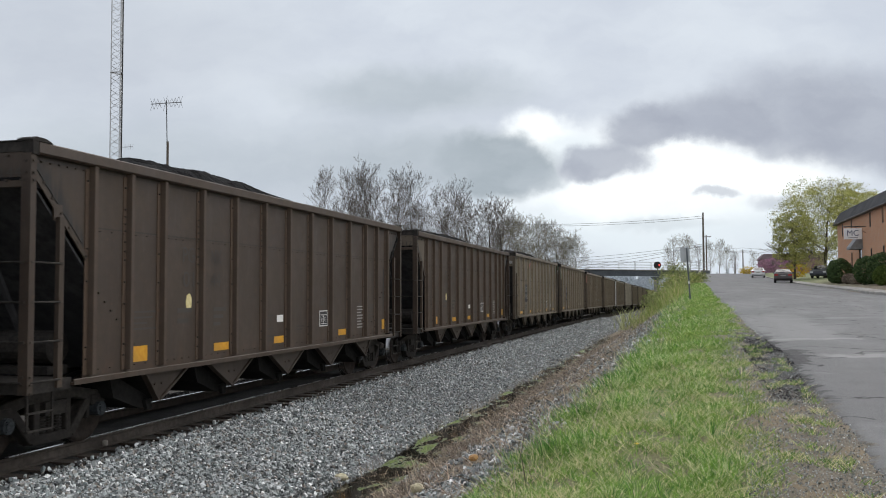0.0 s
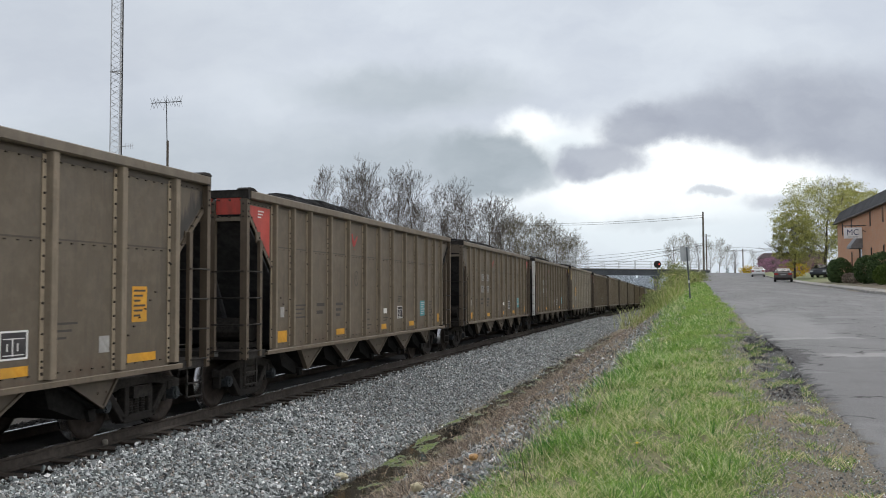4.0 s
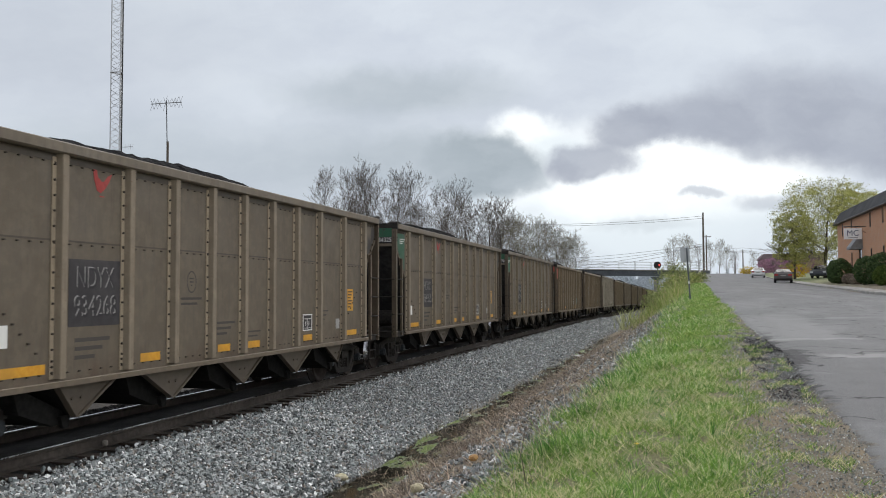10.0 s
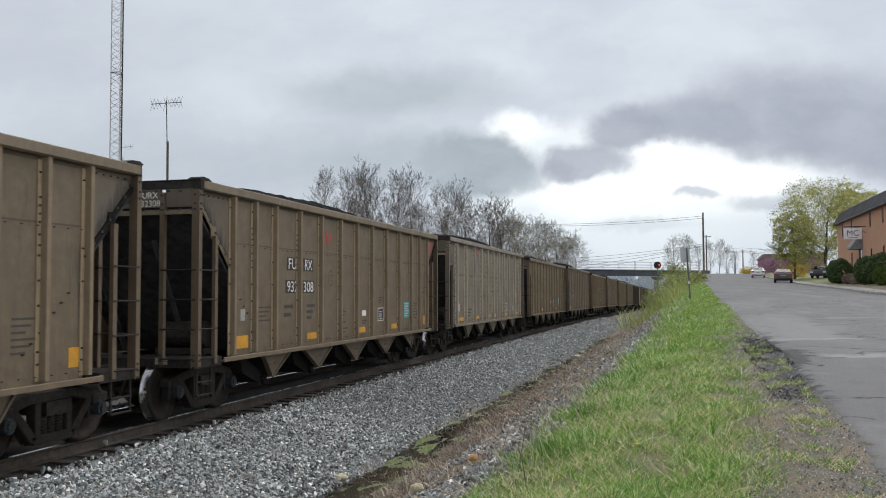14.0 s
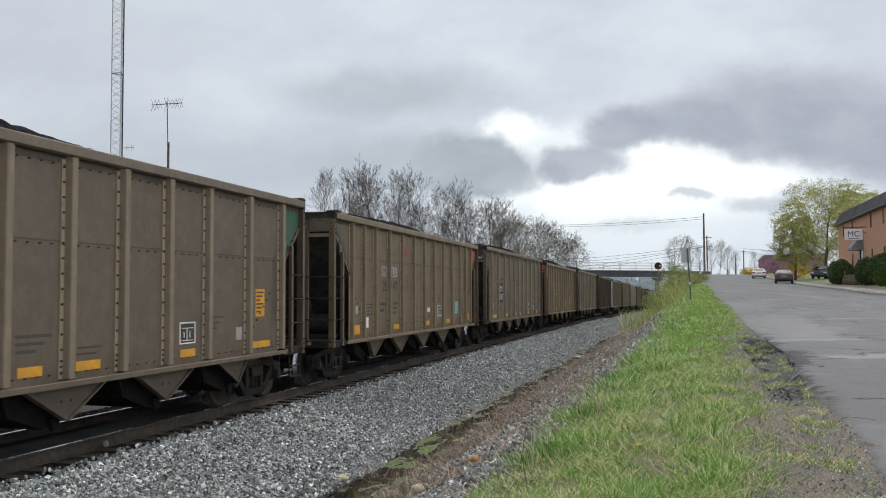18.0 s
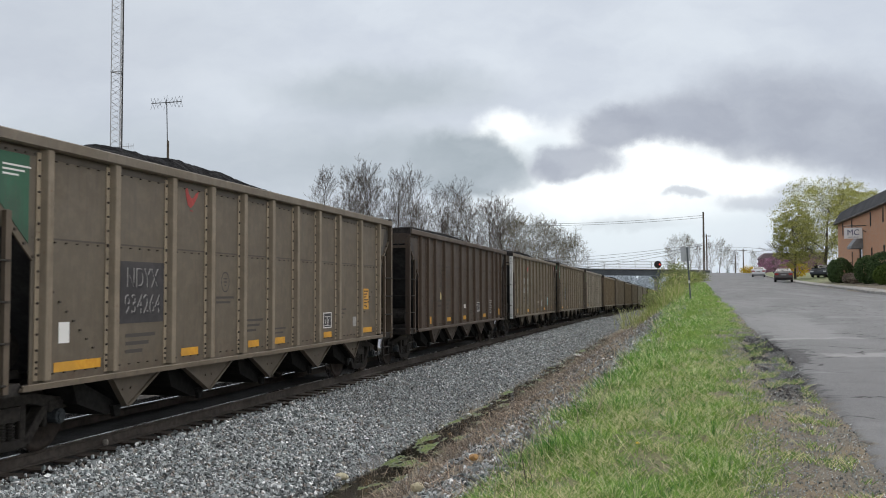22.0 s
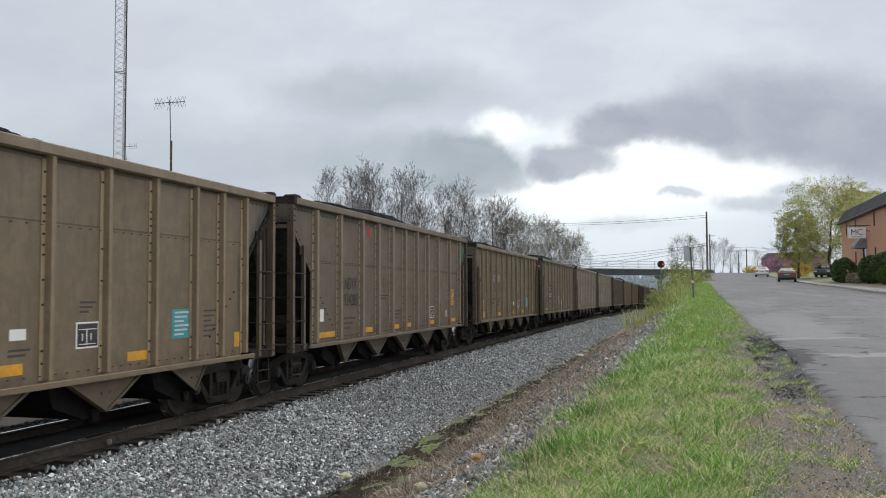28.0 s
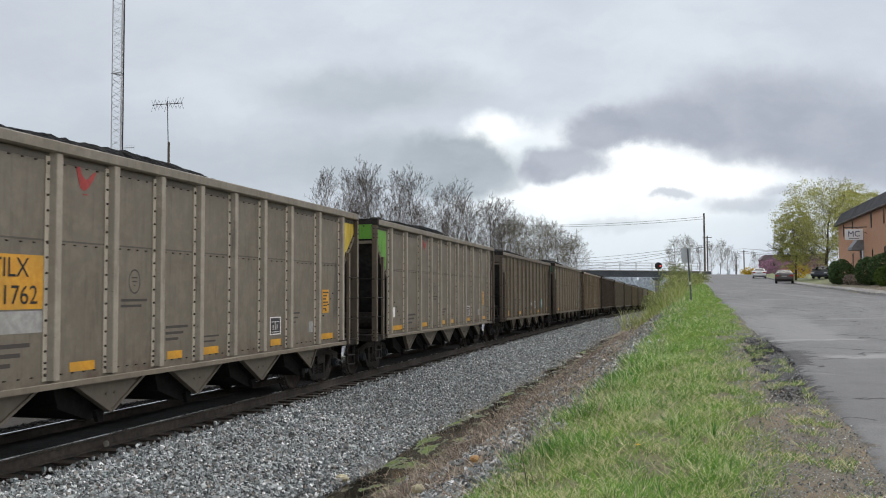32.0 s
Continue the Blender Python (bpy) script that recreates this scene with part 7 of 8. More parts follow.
# ---- built things ahead ----
M_GALV = speckled("galvanised_steel", (0.46, 0.47, 0.48), (0.62, 0.63, 0.64), 8, 0.6, 0.1, 0.004)
M_AERIAL = speckled("tarnished_aluminium", (0.07, 0.072, 0.076), (0.13, 0.132, 0.136), 8, 0.6, 0.1, 0.004)
M_GREYPAINT = speckled("grey_bridge_steel", (0.085, 0.097, 0.11), (0.16, 0.175, 0.19), 5, 0.7, 0.1, 0.01)
M_CONCRETE = speckled("weathered_concrete", (0.22, 0.21, 0.195), (0.40, 0.385, 0.36), 6, 0.9, 0.3, 0.01, own=False)
M_WOODPOLE = speckled("weathered_pole_wood", (0.085, 0.068, 0.052), (0.17, 0.14, 0.11), 7, 0.9, 0.3, 0.01, stretch=(3, 3, 0.4))
M_WIRE = material("black_cable", (0.03, 0.03, 0.03), 0.6)


def build_tower():
    foot = spot(203, 518, 70)
    tower = empty("radio_tower", "tall thin galvanised steel lattice radio mast", "radio mast", m=pose(foot.x, foot.y, -0.7, 0, 0, 10))
    r = 0.48
    legs = [Vector((r * math.cos(radians(a)), r * math.sin(radians(a)), 0)) for a in (200, 320, 80)]
    h = 33.0
    for p in legs:
        bm = bmesh.new()
        rod(bm, p, p + Vector((0, 0, h)), 0.045, 8)
        part("leg", bm, M_GALV, tower)
    for i in range(3):
        segs = []
        a, b = legs[i], legs[(i + 1) % 3]
        z, up = 0.0, True
        while z < h - 0.5:
            s, e = (a, b) if up else (b, a)
            segs.append(((s.x, s.y, z), (e.x, e.y, z + 0.48), 0.016, 0.016))
            if int(z / 0.48) % 2 == 0:
                segs.append(((e.x, e.y, z), (s.x, s.y, z + 0.48), 0.012, 0.012))
            z, up = z + 0.48, not up
        part("bracing", tubes("bracing", segs, M_GALV, 4), None, tower)
    for z in (7.0, 20.1):
        bm = bmesh.new()
        for i in range(3):
            rod(bm, legs[i] * 1.12 + Vector((0, 0, z)), legs[(i + 1) % 3] * 1.12 + Vector((0, 0, z)), 0.05, 6)
        part("splice_ring", bm, M_GALV, tower)
    bm = bmesh.new()
    rod(bm, (0.4, 0, 0), (0.4, 0, h), 0.05, 6)
    part("cable_run", bm, M_WIRE, tower)
    bm = bmesh.new()
    rod(bm, (0.3, 0, 14.2), (1.35, 0, 14.25), 0.025, 6)
    for x in (0.75, 0.95, 1.15, 1.33):
        rod(bm, (x, 0, 14.0), (x, 0, 14.45), 0.014, 5)
    part("side_antenna", bm, M_GALV, tower)
    bm = bmesh.new()
    rod(bm, (0.55, 0, 11.6), (0.55, 0, 13.4), 0.04, 6)
    part("whip_antenna", bm, M_GALV, tower)


def build_aerial():
    foot = spot(295, 518, 55)
    mast = empty("television_aerial", "rooftop television aerial on a thin leaning mast", "antenna", m=pose(foot.x, foot.y, -0.6, 0, 0, 14))
    bm = bmesh.new()
    rod(bm, (0, 0, 0), (-0.03, 0, 12.0), 0.075, 8)
    part("support_pole", bm, M_WOODPOLE, mast, "dark wooden support pole")
    bm = bmesh.new()
    rod(bm, (0.1, 0, 6.0), (-0.14, 0, 14.55), 0.030, 6)
    part("mast_tube", bm, M_AERIAL, mast)
    bm = bmesh.new()
    rod(bm, (-1.05, -0.1, 14.30), (0.78, 0.1, 14.46), 0.026, 6)
    part("boom", bm, M_AERIAL, mast)
    for i, x in enumerate((-1.0, -0.78, -0.55, -0.2, 0.05, 0.3, 0.5, 0.75)):
        bm = bmesh.new()
        hh = (0.45, 0.4, 0.3, 0.55, 0.3, 0.35, 0.4, 0.45)[i]
        c = 14.38 + 0.08 * x
        rod(bm, (x, 0.35, c + hh), (x, -0.35, c - hh), 0.010, 5)
        rod(bm, (x, -0.35, c + hh * 0.6), (x, 0.35, c - hh * 0.6), 0.010, 5)
        part("element", bm, M_AERIAL, mast)


def build_bridge():
    y, zl, zr = 186.0, 6.55, 6.1
    bridge = empty("overbridge", "grey steel girder road bridge over the railway, with railings", "bridge", m=pose(0, y, 0))
    x0, x1 = -40.0, 6.0

    def z_at(x):
        return zl + (zr - zl) * (x + 18) / 22
    for k, yy in (("girder", -1.6), ("girder", 1.6)):
        bm = bmesh.new()
        prism(bm, [(x0, z_at(x0) - 1.15), (x1, z_at(x1) - 1.0), (x1, z_at(x1)), (x0, z_at(x0))], "y", yy, yy + 0.12)
        prism(bm, [(x0, z_at(x0) - 1.2), (x1, z_at(x1) - 1.05), (x1, z_at(x1) - 0.97), (x0, z_at(x0) - 1.12)], "y", yy - 0.15, yy + 0.27)
        part(k, bm, M_GREYPAINT, bridge)
    bm = bmesh.new()
    prism(bm, [(x0, z_at(x0)), (x1, z_at(x1)), (x1, z_at(x1) + 0.18), (x0, z_at(x0) + 0.18)], "y", -1.9, 1.9)
    part("deck", bm, M_CONCRETE, bridge)
    for i in range(11):
        x = x0 + 1 + i * 4.4
        bm = bmesh.new()
        box(bm, x - 0.05, -1.74, z_at(x) - 1.1, x + 0.05, -1.61, z_at(x))
        part("stiffener", bm, M_GREYPAINT, bridge)
    for side in (-1.85, 1.85):
        x = x0
        while x < x1:
            bm = bmesh.new()
            rod(bm, (x, side, z_at(x)), (x, side, z_at(x) + 1.75), 0.045, 6)
            part("railing_post", bm, M_GALV, bridge)
            x += 3.15
        for h in (0.6, 1.15, 1.72):
            bm = bmesh.new()
            rod(bm, (x0, side, z_at(x0) + h), (x1, side, z_at(x1) + h), 0.03, 6)
            part("handrail", bm, M_GALV, bridge)
    for x in (-4.35, -22.0):
        bm = bmesh.new()
        box(bm, x - 0.45, -1.3, -2.2, x + 0.45, 1.3, z_at(x) - 1.75)
        part("pier", bm, M_CONCRETE, bridge, "tall concrete pier")
        bm = bmesh.new()
        prism(bm, [(x - 0.45, z_at(x) - 1.9), (x + 0.45, z_at(x) - 1.9), (x + 1.25, z_at(x) - 1.2), (x - 1.25, z_at(x) - 1.2)], "y", -1.5, 1.5)
        part("pier_cap", bm, M_GREYPAINT, bridge)
    bm = bmesh.new()
    box(bm, 3.6, -3.5, 0.0, 6.0, 3.5, zr - 0.6)
    part("abutment", bm, M_CONCRETE, bridge)


M_REDLAMP = bpy.data.materials.new("red_signal_lamp")
M_REDLAMP.use_nodes = True
_b = M_REDLAMP.node_tree.nodes["Principled BSDF"]
_b.inputs["Base Color"].default_value = (0.6, 0.03, 0.02, 1)
_b.inputs["Emission Color"].default_value = (1.0, 0.08, 0.06, 1)
_b.inputs["Emission Strength"].default_value = 1.3


def build_signal():
    p = spot(1163.5, 471, 100)
    z0 = ground_height(p.x, p.y)
    sig = empty("railway_signal", "railway signal with round black target and lit red lamp", "signal", m=pose(p.x, p.y, z0))
    h = p.z - z0
    bm = bmesh.new()
    rod(bm, (0, 0.1, 0), (0, 0.1, h + 0.2), 0.06, 8)
    part("mast", bm, M_GREYPAINT, sig)
    bm = bmesh.new()
    rod(bm, (0, 0.03, h), (0, 0.0, h), 0.40, 28)
    part("target", bm, M_BLACK, sig, "round black target")
    bm = bmesh.new()
    rod(bm, (0.2, 0.0, h), (0.2, -0.10, h), 0.085, 16)
    part("lamp", bm, M_REDLAMP, sig, "lit red lamp")
    bm = bmesh.new()
    rod(bm, (0.2, 0.0, h + 0.02), (0.2, -0.05, h + 0.02), 0.14, 16)
    part("hood", bm, M_BLACK, sig)


def pole(px, top, d, r, base, arms=1, label="weathered wooden utility pole with cables"):
    p = spot(px, top, d)
    ob = empty("utility_pole", label, "utility pole", "utility poles by the road", pose(p.x, p.y, base))
    h = p.z - base
    bm = bmesh.new()
    rod(bm, (0, 0, 0), (0, 0, h), r, 10, r * 0.72)
    part("shaft", bm, M_WOODPOLE, ob)
    for i in range(arms):
        bm = bmesh.new()
        box(bm, -1.1, -0.06, h - 0.5 - 0.9 * i, 1.1, 0.06, h - 0.36 - 0.9 * i)
        part("crossarm", bm, M_WOODPOLE, ob)
        for x in (-1.0, -0.45, 0.45, 1.0):
            bm = bmesh.new()
            rod(bm, (x, 0, h - 0.36 - 0.9 * i), (x, 0, h - 0.2 - 0.9 * i), 0.04, 6)
            part("insulator", bm, M_GALV, ob)
    return p


def wire(a, b, sag, r=0.032):
    n = 16
    q = [Vector(a).lerp(Vector(b), i / n) - Vector((0, 0, sag * 4 * (i / n) * (1 - i / n))) for i in range(n + 1)]
    up, across = Vector((0, 0, r)), (Vector(b) - Vector(a)).cross(Vector((0, 0, 1))).normalized() * r
    v = np.array([[(p + up)[:], (p + across)[:], (p - up)[:], (p - across)[:]] for p in q])
    k = np.arange((n + 1) * 4).reshape(n + 1, 4)
    m = np.roll(k, -1, axis=1)
    f = np.stack([k[:-1], m[:-1], m[1:], k[1:]], -1)
    ob = new("overhead_wire", sheet("overhead_wire", v.reshape(-1, 3), f.reshape(-1, 4), M_WIRE))
    return tagged(ob, "thin black overhead cable strung between poles", "cable", "overhead wires")


def build_poles():
    pole(1245.5, 378, 190, 0.24, 5.3, 0)
    pole(1250.5, 418, 220, 0.20, 5.6, 1)
    pole(1315, 444, 260, 0.2, 5.8, 1)
    pole(1301, 453, 300, 0.2, 5.8, 0)
    for i, (y0, y1) in enumerate(((460, 434), (466, 438), (478, 437), (484, 442))):
        wire(spot(960, y0, 230), spot(1245, y1, 190), 0.6)
    wire(spot(930, 398, 210), spot(1245, 384, 190), 0.5)
    wire(spot(930, 401, 210), spot(1245, 388, 190), 0.5)
    for y0, y1, sag in ((435, 441, 0.4), (438, 446, 0.5), (441, 449, 0.4)):
        wire(spot(1246, y0, 190), spot(1315, y1, 260), sag)
        wire(spot(1315, y1, 260), spot(1480, y1 + 3, 190), sag)


def build_parapet():
    """The low concrete wall along the road's edge before the bridge, its end sloping down."""
    bm = bmesh.new()
    rows = []
    for y, h in ((108, 0.05), (114, 0.45), (122, 0.75), (135, 0.8), (150, 0.8), (166, 0.8)):
        x = curve(ROAD_L, y) - 0.55
        z = ground_height(x, y)
        rows.append([bm.verts.new(p) for p in ((x - 0.17, y, z - 0.2), (x - 0.11, y, z + h), (x + 0.11, y, z + h), (x + 0.20, y, z - 0.2))])
    for a, b in zip(rows, rows[1:]):
        for i in range(4):
            bm.faces.new((a[i], a[(i + 1) % 4], b[(i + 1) % 4], b[i]))
    bm.faces.new(rows[0][::-1])
    bm.faces.new(rows[-1])
    tagged(new("parapet", mesh_of("parapet", bm, M_CONCRETE)), "low weathered concrete wall along the road before the bridge", "wall", kind="structure")


M_PLATE = speckled("bare_aluminium_plate", (0.42, 0.44, 0.46), (0.54, 0.56, 0.58), 6, 0.5, 0.05, 0.003)


def build_road_sign():
    z = ground_height(0.4, 34.2)
    ob = empty("road_sign", "bare back of a grey metal road sign on a leaning post", "road sign", m=pose(0.40, 34.2, z - 0.05, 0, -3, 0))
    bm = bmesh.new()
    box(bm, -0.028, -0.02, 0, 0.028, 0.02, 2.02)
    part("post", bm, M_GREYPAINT, ob)
    bm = bmesh.new()
    prism(bm, [(-0.24, 1.52), (0.10, 1.50), (0.10, 2.03), (-0.24, 2.05)], "y", 0.022, 0.030)
    part("plate", bm, M_PLATE, ob, "grey unpainted back of the plate")
    bm = bmesh.new()
    box(bm, -0.034, -0.024, 0.70, 0.034, 0.024, 0.80)
    part("white_band", bm, M_WHITE, ob)


# ---- the brick building ----
def brick_material():
    m = material("orange_brick", (0.4, 0.2, 0.12), 0.9)
    k = Kit(m)
    v = k.coords()
    sep = k.node("ShaderNodeSeparateXYZ")
    k.link(v, sep.inputs[0])
    comb = k.node("ShaderNodeCombineXYZ")
    k.link(k.math("ADD", sep.outputs[0], sep.outputs[1]), comb.inputs[0])
    k.link(sep.outputs[2], comb.inputs[1])
    b = k.node("ShaderNodeTexBrick")
    k.link(comb.outputs[0], b.inputs["Vector"])
    for key, val in (("Scale", 1.0), ("Mortar Size", 0.006), ("Brick Width", 0.21), ("Row Height", 0.075), ("Bias", 0.0)):
        b.inputs[key].default_value = val
    b.inputs["Color1"].default_value, b.inputs["Color2"].default_value, b.inputs["Mortar"].default_value = (0.46, 0.225, 0.125, 1), (0.54, 0.285, 0.165, 1), (0.44, 0.36, 0.29, 1)
    wide = k.noise(v, 0.6, 4, 0.6)
    k.colour(k.mix(k.ramp(wide, 0.4, 0.75, 0, 0.35), b.outputs["Color"], (0.50, 0.27, 0.165)))
    k.bump(b.outputs["Fac"], 0.3, -0.006)
    return m


M_BRICK = brick_material()
M_ROOF = speckled("dark_standing_seam_roof", (0.022, 0.022, 0.026), (0.045, 0.045, 0.05), 6, 0.7, 0.15, 0.01, stretch=(1, 4, 0.5))
M_ROOF.node_tree.nodes["Principled BSDF"].inputs["Specular IOR Level"].default_value = 0.15
M_GLASS = material("dark_window_glass", (0.02, 0.022, 0.025), 0.08)
M_FRAME = speckled("dark_bronze_frame", (0.03, 0.026, 0.022), (0.05, 0.044, 0.038), 9, 0.5, 0.05, 0.004)


def slit_window(parent, y, z0, z1, w=0.30):
    """A narrow window set in its own reveal on the wall that faces -x."""
    win = new("window")
    win.parent = parent
    win.location = (0, y, 0)
    for a, b, c, d in ((-w / 2 - 0.05, -w / 2, z0 - 0.05, z1 + 0.05), (w / 2, w / 2 + 0.05, z0 - 0.05, z1 + 0.05), (-w / 2, w / 2, z1, z1 + 0.05), (-w / 2, w / 2, z0 - 0.05, z0)):
        bm = bmesh.new()
        box(bm, -0.03, a, c, 0.02, b, d)
        part("frame_bar", bm, M_FRAME, win)
    bm = bmesh.new()
    box(bm, 0.004, -w / 2, z0, 0.012, w / 2, z1)
    part("pane", bm, M_GLASS, win)


def build_office():
    y1, y0, x0, x1 = 91.7, 44.0, 14.6, 34.0
    zb, ze, zt = 2.0, 8.35, 9.5
    ob = empty("brick_building", "orange brick two-storey building with a dark sloped metal roof band", "building", m=pose(x0, 0, 0))
    holes = [(88.9, 7.05, 8.2), (84.5, 7.05, 8.2), (76.6, 7.05, 8.2), (72.1, 7.05, 8.2), (68.0, 7.05, 8.2), (62.5, 7.05, 8.2), (57, 7.05, 8.2), (84.6, 4.0, 5.4), (76.4, 4.2, 5.4), (72.0, 4.2, 5.4), (67.5, 4.3, 5.4), (61.5, 4.3, 5.4)]
    door = (80.8, 3.0, 5.6, 1.3)
    # the road wall in upright strips, so that each window and the door is a real opening
    cuts = sorted([(y - 0.2, y + 0.2, a, b) for y, a, b in holes] + [(door[0] - 0.65, door[0] + 0.65, 2.0, door[2])])
    bm = bmesh.new()
    cur = y0
    for a, b, c, d in cuts:
        if a > cur:
            box(bm, 0, cur, zb, 0.35, a, ze)
        lo = max(a, cur)
        if c > zb:
            box(bm, 0, lo, zb, 0.35, b, c)
        box(bm, 0, lo, d, 0.35, b, ze)
        cur = b
    box(bm, 0, cur, zb, 0.35, y1, ze)
    bmesh.ops.remove_doubles(bm, verts=bm.verts, dist=0.0005)
    part("road_wall", bm, M_BRICK, ob)
    bm = bmesh.new()
    box(bm, 0.35, y1 - 0.35, zb, x1 - x0, y1, ze)
    part("end_wall", bm, M_BRICK, ob)
    bm = bmesh.new()
    box(bm, 0.35, y0, zb, x1 - x0, y0 + 0.35, ze)
    part("end_wall", bm, M_BRICK, ob)
    bm = bmesh.new()
    box(bm, x1 - x0 - 0.35, y0 + 0.35, zb, x1 - x0, y1 - 0.35, ze)
    part("rear_wall", bm, M_BRICK, ob)
    bm = bmesh.new()
    prism(bm, [(-0.35, ze), (0.35, zt), (x1 - x0 - 0.3, zt), (x1 - x0 + 0.3, ze)], "y", y0 - 0.3, y1 + 0.35)
    part("roof", bm, M_ROOF, ob, "dark sloped metal roof band")
    bm = bmesh.new()
    box(bm, -0.40, y0 - 0.35, ze - 0.10, -0.02, y1 + 0.4, ze - 0.004)
    part("eaves", bm, M_FRAME, ob)
    for y, a, b in holes:
        slit_window(ob, y, a + 0.06, b - 0.06)
    d = new("door")
    d.parent = ob
    d.location = (0.06, door[0], 0)
    bm = bmesh.new()
    box(bm, 0, -0.6, 2.95, 0.05, 0.6, 5.5)
    part("leaf", bm, M_GLASS, d, "dark glazed entrance door")
    for a in (-0.65, 0.60):
        bm = bmesh.new()
        box(bm, -0.05, a, 2.9, 0.08, a + 0.05, 5.6)
        part("door_jamb", bm, M_FRAME, d)
    bm = bmesh.new()
    prism(bm, [(0, 6.9), (-0.9, 5.7), (-0.9, 5.5), (0, 5.5)], "y", door[0] - 1.0, door[0] + 1.0)
    part("awning", bm, speckled("grey_awning", (0.18, 0.19, 0.20), (0.28, 0.29, 0.31), 6, 0.8, 0.1, 0.01), ob, "grey canvas awning over the door")
    # hanging sign
    sign = empty("hanging_sign", "white hanging sign with dark blue letters on an iron bracket", "sign", m=pose(x0, 78.4, -0.2))
    bm = bmesh.new()
    rod(bm, (0.05, 0, 7.45), (-1.75, 0, 7.45), 0.04, 8)
    rod(bm, (0.05, 0, 6.9), (-0.9, 0, 7.45), 0.025, 6)
    part("bracket", bm, M_FRAME, sign)
    bm = bmesh.new()
    box(bm, -1.65, -0.03, 6.42, -0.30, 0.03, 7.30)
    part("board", bm, material("sign_white", (0.85, 0.85, 0.86), 0.5), sign, bevel=0.01)
    for x in (-1.5, -0.45):
        bm = bmesh.new()
        rod(bm, (x, 0, 7.28), (x, 0, 7.45), 0.015, 6)
        part("hanger", bm, M_FRAME, sign)
    o = part("lettering", lettering("MC", 0.46, material("sign_blue", (0.02, 0.035, 0.12), 0.6), 0.85), None, sign)
    o.location = (-0.975, -0.035, 6.92)
    bm = bmesh.new()
    box(bm, -1.35, -0.034, 6.52, -0.60, -0.031, 6.56)
    part("small_print", bm, M_INK, sign)


def build_kerb():
    """Kerb and pavement along the far side of the road."""
    ys = np.concatenate([np.arange(-20, 120, 2.0), np.arange(120, 181, 10.0)])
    prof = [(0.0, -0.15), (0.0, 0.12), (0.03, 0.15), (0.16, 0.15)]
    v = np.array([[(curve(ROAD_R, y) + a, y, curve(ROAD_Z, y) - road_fall(y) + b) for a, b in prof] for y in ys])
    tagged(new("kerb", sheet("kerb", v.reshape(-1, 3), grid_faces(len(ys), 4)[:, ::-1], M_CONCRETE, False)), "pale concrete kerb", "kerb", kind="structure")
    pav = tagged(new("pavement"), "pale concrete pavement slabs behind the kerb", "pavement", kind="structure")
    y = 20.0
    while y < 110:
        bm = bmesh.new()
        c = []
        for yy in (y + 0.01, y + 1.49):
            x, z = curve(ROAD_R, yy), curve(ROAD_Z, yy) - road_fall(yy)
            c.append([(x + 0.17, yy, z + 0.10), (x + 1.7, yy, z + 0.13), (x + 1.7, yy, z + 0.165), (x + 0.17, yy, z + 0.148)])
        a, b = [[bm.verts.new(p) for p in q] for q in c]
        bm.faces.new(a)
        bm.faces.new(b[::-1])
        for i in range(4):
            bm.faces.new((a[i], b[i], b[(i + 1) % 4], a[(i + 1) % 4]))
        part("slab", bm, M_CONCRETE, pav)
        y += 1.5


def build_shrubs():
    data = [(13.0, 80.8, 0.98, 1.0, 2.05, M_SHRUB), (13.1, 84.9, 0.5, 0.8, 1.95, M_SHRUB), (13.0, 69.6, 0.95, 0.95, 2.0, M_SHRUB), (13.3, 66.0, 1.0, 1.0, 2.15, M_SHRUB), (12.7, 63.0, 0.6, 0.6, 1.3, M_LIGHTSHRUB), (13.0, 76.6, 0.55, 0.6, 0.8, M_WEED), (12.9, 73.3, 0.5, 0.6, 0.7, M_WEED), (13.2, 56.5, 1.1, 1.1, 2.2, M_SHRUB), (13.2, 51.0, 1.1, 1.1, 2.2, M_SHRUB)]
    for i, (x, y, rx, ry, h, m) in enumerate(data):
        lab = {M_SHRUB.name: "dark green clipped round shrub against the brick wall", M_LIGHTSHRUB.name: "low light-green shrub by the pavement", M_WEED.name: "low brown leafless shrub by the wall"}[m.name]
        shrub("shrub", lab, x, y, ground_height(x, y) - 0.03, rx, ry, h, m, 4200, 0.055, 200 + i, 0.06, group="shrubs before the building")
    for i, (px, d, h) in enumerate(((1323, 170, 1.5), (1409, 118, 1.9), (1330, 172, 1.2))):
        p = spot(px, 518, d)
        shrub("forsythia_bush", "forsythia bush in yellow flower beyond the parked cars", p.x, p.y, ground_height(p.x, p.y) - 0.05, 1.6, 1.3, h, M_FORSYTHIA, 1500, 0.06, 300 + i, 0.3, "bush", "forsythia bushes")


# ---- parked cars ----
def car_paint(name, col):
    m = material(name, col, 0.42)
    m.node_tree.nodes["Principled BSDF"].inputs["Coat Weight"].default_value = 0.15
    return m


M_TYRE = speckled("tyre_rubber", (0.012, 0.012, 0.012), (0.03, 0.03, 0.03), 12, 0.9, 0.2, 0.004)
M_TAIL = material("red_tail_lamp", (0.35, 0.02, 0.02), 0.25)
M_HEAD = material("headlamp_glass", (0.6, 0.62, 0.65), 0.12)


